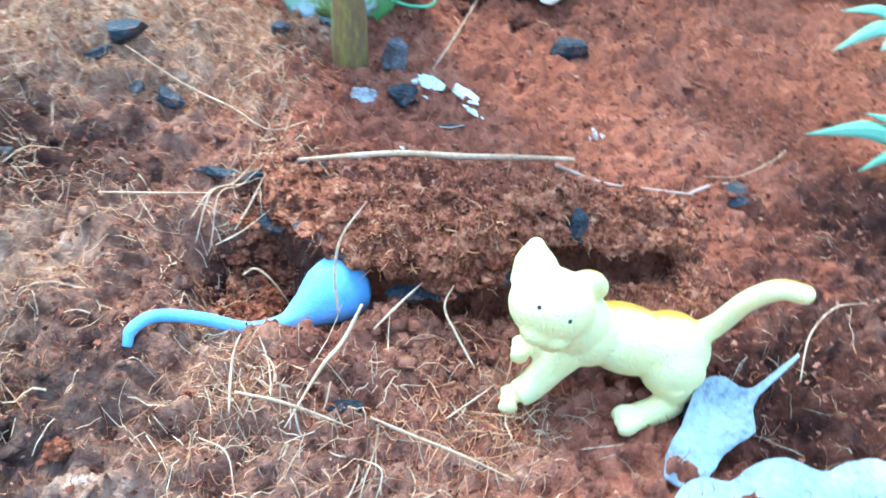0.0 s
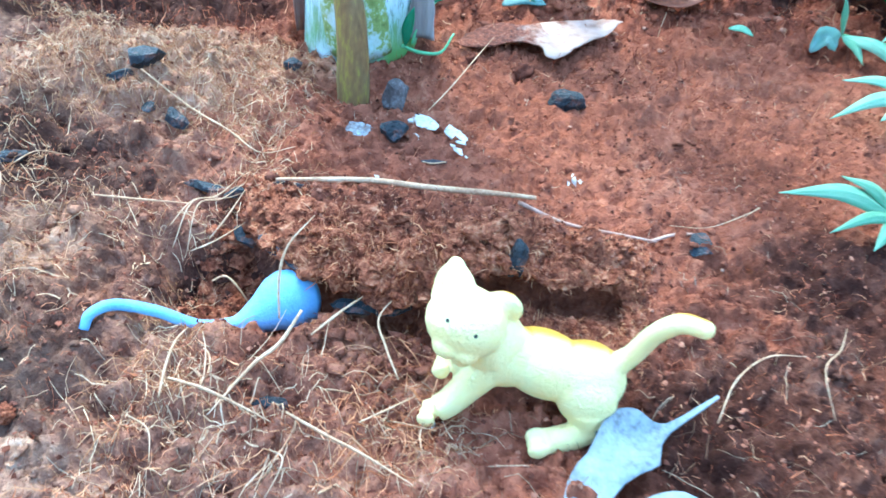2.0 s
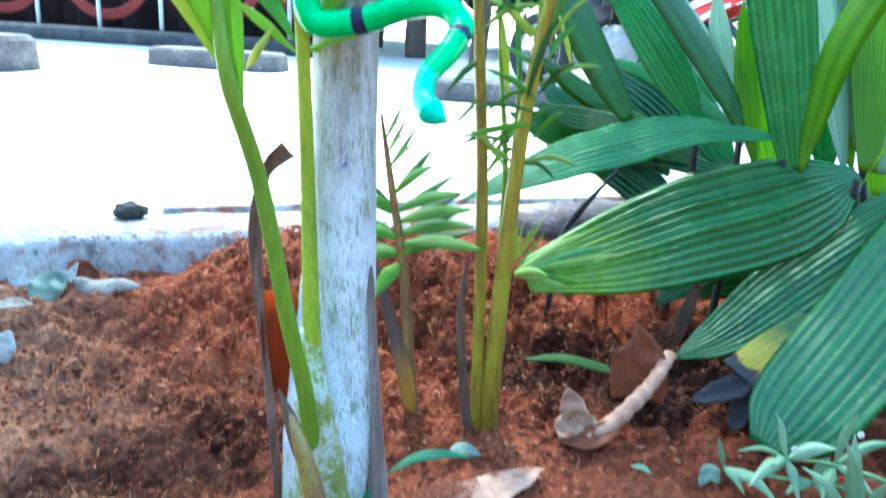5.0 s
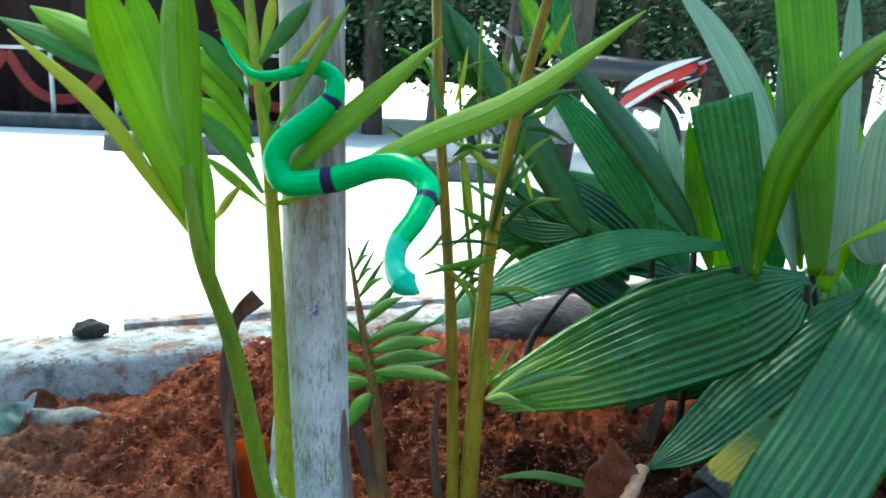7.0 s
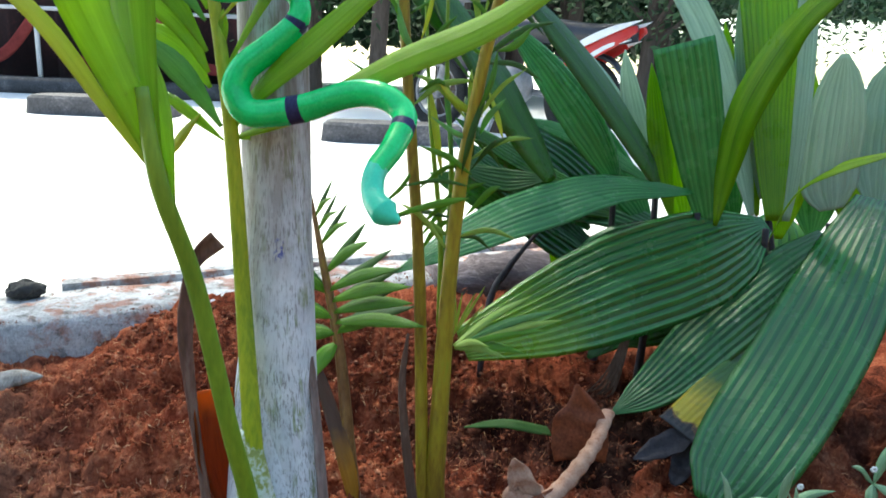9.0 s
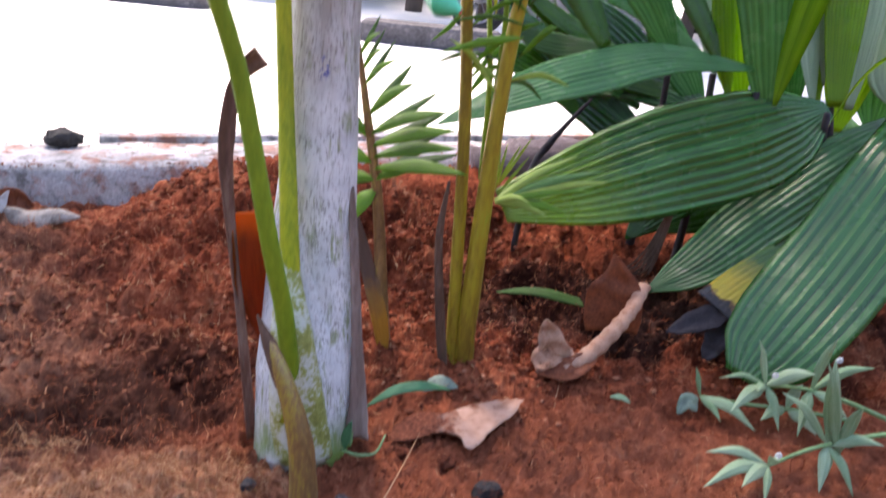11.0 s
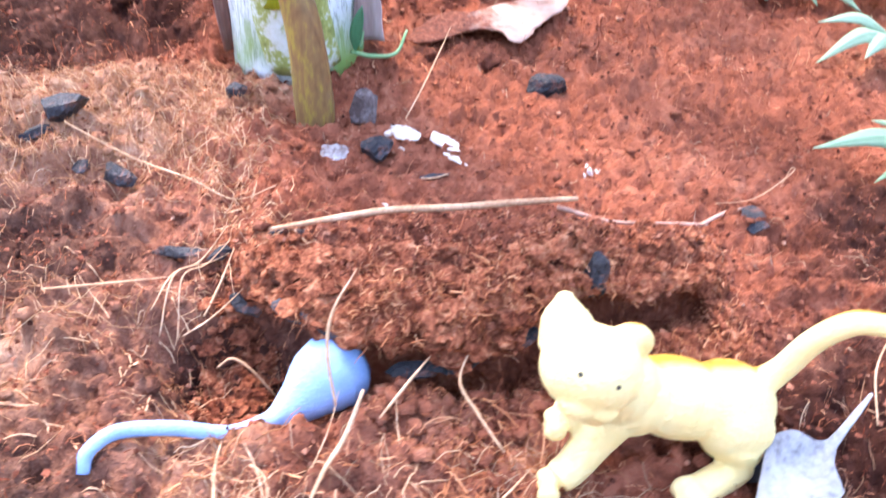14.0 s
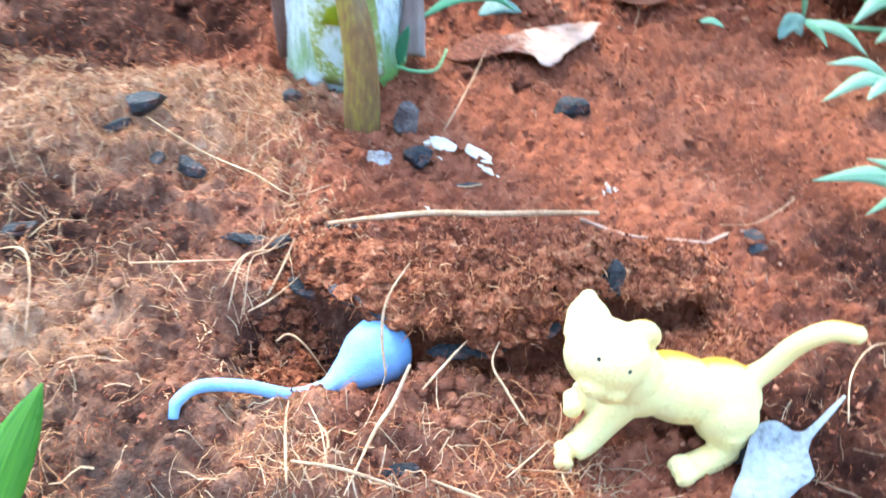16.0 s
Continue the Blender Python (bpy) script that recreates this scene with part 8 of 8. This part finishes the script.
for cx in (0.95, -0.30):
    w = wheel if cx > 0 else part("wheel", tube(bmesh.new(), [(cx, -0.06, 0.29), (cx, 0, 0.29), (cx, 0.06, 0.29)], [0.05, 0.06, 0.05], 14, 4), STEEL, bike)
    part("tyre", ring_mesh((cx, 0, 0.29), 0.245, 0.045), RUBBER, w)
    part("rim", ring_mesh((cx, 0, 0.29), 0.20, 0.014), STEEL, w)
    for k in range(12):
        a = k * math.pi / 6
        part("spoke", tube(bmesh.new(), [(cx, 0, 0.29), (cx + 0.1 * math.cos(a), 0, 0.29 + 0.1 * math.sin(a)), (cx + 0.2 * math.cos(a), 0, 0.29 + 0.2 * math.sin(a))], [0.003, 0.003, 0.003], 5, 2), STEEL, w)
part("mudguard", tube(bmesh.new(), [(0.78, 0, 0.56), (0.98, 0, 0.60), (1.14, 0, 0.56), (1.24, 0, 0.46)], [0.05, 0.055, 0.055, 0.04], 10, 16, 0.35, Vector((0.5, 0, 1))), BLACK, bike)
part("engine", lump(bmesh.new(), (0.35, 0, 0.36), (0.20, 0.13, 0.16), 5, 0.3, 2), STEEL, bike)
part("body_panel", lump(bmesh.new(), (0.08, 0, 0.60), (0.24, 0.11, 0.15), 8, 0.2, 3), BLACK, bike)
part("fork", tube(bmesh.new(), [(-0.30, 0, 0.29), (-0.20, 0, 0.6), (-0.10, 0, 0.95)], [0.03, 0.03, 0.025], 8, 8), STEEL, bike)
part("handlebar", tube(bmesh.new(), [(-0.02, -0.33, 1.0), (-0.10, 0, 0.96), (-0.02, 0.33, 1.0)], [0.016, 0.016, 0.016], 8, 12), STEEL, bike)
part("swing_arm", tube(bmesh.new(), [(0.40, 0.08, 0.33), (0.7, 0.08, 0.31), (0.97, 0.08, 0.29)], [0.025, 0.022, 0.02], 8, 8), STEEL, bike)
part("kickstand", tube(bmesh.new(), [(0.35, -0.08, 0.28), (0.34, -0.16, 0.12), (0.33, -0.22, 0.0)], [0.014, 0.012, 0.012], 6, 6), STEEL, bike)

# trees at the far side
BARK = mottled("tree_bark", [(0.0, (0.035, 0.027, 0.024)), (1.0, (0.15, 0.12, 0.105))], 3, 30, 0.95, 0.1, 0.7, 0.01, (1, 1, 0.25))
CROWN = island_material("tree_leaves", [(0.0, (0.012, 0.035, 0.014)), (0.5, (0.03, 0.075, 0.03)), (1.0, (0.08, 0.15, 0.06))], 0.6, 0.3, 3)


def tree(x, y, h, r, seed, low):
    t = thing("tree", "tall slender tree with dark green foliage beyond the yard", "tree", "trees beyond the yard")
    rs = random.Random(seed)
    lean = rs.uniform(-0.6, 0.6)
    top = Vector((x + lean, y + rs.uniform(-0.4, 0.4), h))
    bm = bmesh.new()
    tube(bm, [(x, y, -0.2), (x + lean * 0.2 + 0.06, y, h * 0.33), (x + lean * 0.6 - 0.05, y, h * 0.66), tuple(top)], [r, r * 0.85, r * 0.6, r * 0.2], 10, 18, wobble=0.2)
    ends = []
    for k in range(7):
        u = rs.uniform(low, 0.95)
        base = Vector((x + lean * u, y, h * u))
        a = rs.uniform(0, 6.28)
        e = base + Vector((math.cos(a) * 1.5, math.sin(a) * 1.2, rs.uniform(0.1, 1.1)))
        tube(bm, [base, (base + e) / 2 + Vector((0, 0, 0.2)), e], [r * 0.35, r * 0.22, r * 0.06], 6, 6)
        ends += [e, (base + e) / 2]
    part("trunk", bm, BARK, t)
    verts, faces = [], []
    for e in ends + [top, top]:
        for _ in range(330):
            d = Vector((rs.gauss(0, 0.55), rs.gauss(0, 0.5), rs.gauss(0, 0.38)))
            s = rs.uniform(0.03, 0.075) * min(1.0, y / 7.5)
            ax = Vector((rs.gauss(0, 1), rs.gauss(0, 1), rs.gauss(0, 1))).normalized()
            b = ax.orthogonal().normalized()
            q, i = e + d, len(verts)
            verts += [q - ax * s, q + b * s * 0.45, q + ax * s, q - b * s * 0.45]
            faces.append((i, i + 1, i + 2, i + 3))
    me = bpy.data.meshes.new("crown")
    me.from_pydata(verts, [], faces)
    me.materials.append(CROWN)
    c = new("crown", me)
    c.parent = t


for k, (x, y, h, r, low) in enumerate(((-1.5, 9.5, 5, 0.14, 0.2), (-0.6, 8.2, 5, 0.10, 0.25), (0.35, 8.6, 5.5, 0.10, 0.12), (0.58, 5.6, 5.5, 0.095, 0.45), (0.10, 6.0, 5.5, 0.05, 0.45), (1.7, 9.4, 5.5, 0.10, 0.08), (2.4, 8.4, 5, 0.09, 0.10), (3.0, 9.8, 6, 0.12, 0.06), (3.8, 8.6, 5.5, 0.10, 0.10), (4.6, 9.6, 6, 0.14, 0.08), (5.6, 8.8, 6, 0.13, 0.15), (6.8, 9.8, 6, 0.14, 0.08), (2.0, 11.5, 6, 0.13, 0.04), (4.2, 12, 6, 0.13, 0.04), (0.2, 12, 6, 0.13, 0.06), (6.0, 12.5, 6.5, 0.15, 0.04), (-2.6, 12, 6, 0.14, 0.1), (8.2, 11, 6.5, 0.15, 0.05), (-5.5, 13, 6.5, 0.15, 0.1), (-9, 13.5, 6.5, 0.15, 0.1))):
    tree(x, y, h, r, 100 + k, low)


# the far wood
rs = np.random.RandomState(8)
k = 110000
c = np.stack([rs.uniform(-13, 17, k), rs.uniform(13.5, 18, k), rs.uniform(0.2, 1.0, k) ** 0.8 * 7.5 - 0.4], -1)
c[:, 2] -= np.where(c[:, 0] < 5.5, 1.25 * np.clip((3.6 - c[:, 2]) / 2.5, 0, 1), 0)
c = c[lattice(c[:, 0] * 0.7, c[:, 2] * 0.7, 40) + 0.6 * lattice(c[:, 0] * 2.1, c[:, 2] * 2.1, 41) > -0.95]
k = len(c)
ax = rs.normal(0, 1, (k, 3))
ax /= np.linalg.norm(ax, axis=1)[:, None]
bx = np.cross(ax, rs.normal(0, 1, (k, 3)))
bx /= np.linalg.norm(bx, axis=1)[:, None]
sz = rs.uniform(0.10, 0.21, k)[:, None]
v = np.stack([c - ax * sz, c + bx * sz * 0.5, c + ax * sz, c - bx * sz * 0.5], 1)
me = bpy.data.meshes.new("far_wood")
me.from_pydata(v.reshape(-1, 3).tolist(), [], np.arange(4 * k).reshape(-1, 4).tolist())
me.materials.append(CROWN)
tagged(new("far_wood", me), "dense dark green wood far behind the yard", "wood", kind="stuff")


# unseen wood, added beside and behind the bed to block low skylight
rs = np.random.RandomState(9)
k = 12000
a, r = rs.uniform(-3.05, 0.42, k), rs.uniform(5.5, 8.5, k)
c = np.stack([r * np.cos(a), r * np.sin(a), rs.uniform(-0.1, 2.4, k)], -1)
ax = rs.normal(0, 1, (k, 3))
ax /= np.linalg.norm(ax, axis=1)[:, None]
bx = np.cross(ax, rs.normal(0, 1, (k, 3)))
bx /= np.linalg.norm(bx, axis=1)[:, None]
sz = rs.uniform(0.10, 0.22, k)[:, None]
v = np.stack([c - ax * sz, c + bx * sz * 0.5, c + ax * sz, c - bx * sz * 0.5], 1)
me = bpy.data.meshes.new("garden_wood")
me.from_pydata(v.reshape(-1, 3).tolist(), [], np.arange(4 * k).reshape(-1, 4).tolist())
me.materials.append(CROWN)
tagged(new("garden_wood", me), "unseen dense dark green wood, added round the garden to block low light", "wood", kind="stuff")


# unseen tree, added so that its crown keeps the sun off the bed
shade = thing("added_shade_tree", "unseen broad tree, added so that its dense crown shades the bed", "tree")
bm = bmesh.new()
tube(bm, [(-2.3, 0.1, -0.3), (-2.25, 0.2, 1.2), (-2.0, 0.7, 2.2), (-1.2, 1.5, 2.9)], [0.14, 0.12, 0.09, 0.04], 12, 20, wobble=0.15)
for a, e in (((-2.1, 0.5, 1.9), (-0.9, 2.4, 2.7)), ((-2.0, 0.7, 2.2), (-1.9, 2.5, 2.9)), ((-2.2, 0.3, 1.5), (-0.4, 1.3, 2.6)), ((-2.2, 0.3, 1.5), (-1.6, -0.4, 2.7))):
    tube(bm, [a, [(p + q) / 2 + 0.05 for p, q in zip(a, e)], e], [0.05, 0.035, 0.012], 8, 10)
part("trunk", bm, BARK, shade)
rs = np.random.RandomState(5)
k = 2000
c = np.stack([rs.uniform(-2.0, 0.6, k), rs.uniform(1.0, 2.75, k), 2.35 + rs.uniform(0, 0.75, k)], -1)
c = c[(((c[:, 0] + 0.7) / 1.3) ** 2 + ((c[:, 1] - 1.9) / 0.78) ** 2) < 1.0]
k = len(c)
ax = rs.normal(0, 1, (k, 3)) * (1, 1, 0.35)
ax /= np.linalg.norm(ax, axis=1)[:, None]
bx = np.cross(ax, rs.normal(0, 1, (k, 3)) * (0.3, 0.3, 1))
bx /= np.linalg.norm(bx, axis=1)[:, None]
sz = rs.uniform(0.05, 0.10, k)[:, None]
v = np.stack([c - ax * sz, c + bx * sz * 0.45, c + ax * sz, c - bx * sz * 0.45], 1)
me = bpy.data.meshes.new("crown")
me.from_pydata(v.reshape(-1, 3).tolist(), [], np.arange(4 * k).reshape(-1, 4).tolist())
me.materials.append(CROWN)
crown = new("crown", me)
crown.parent = shade
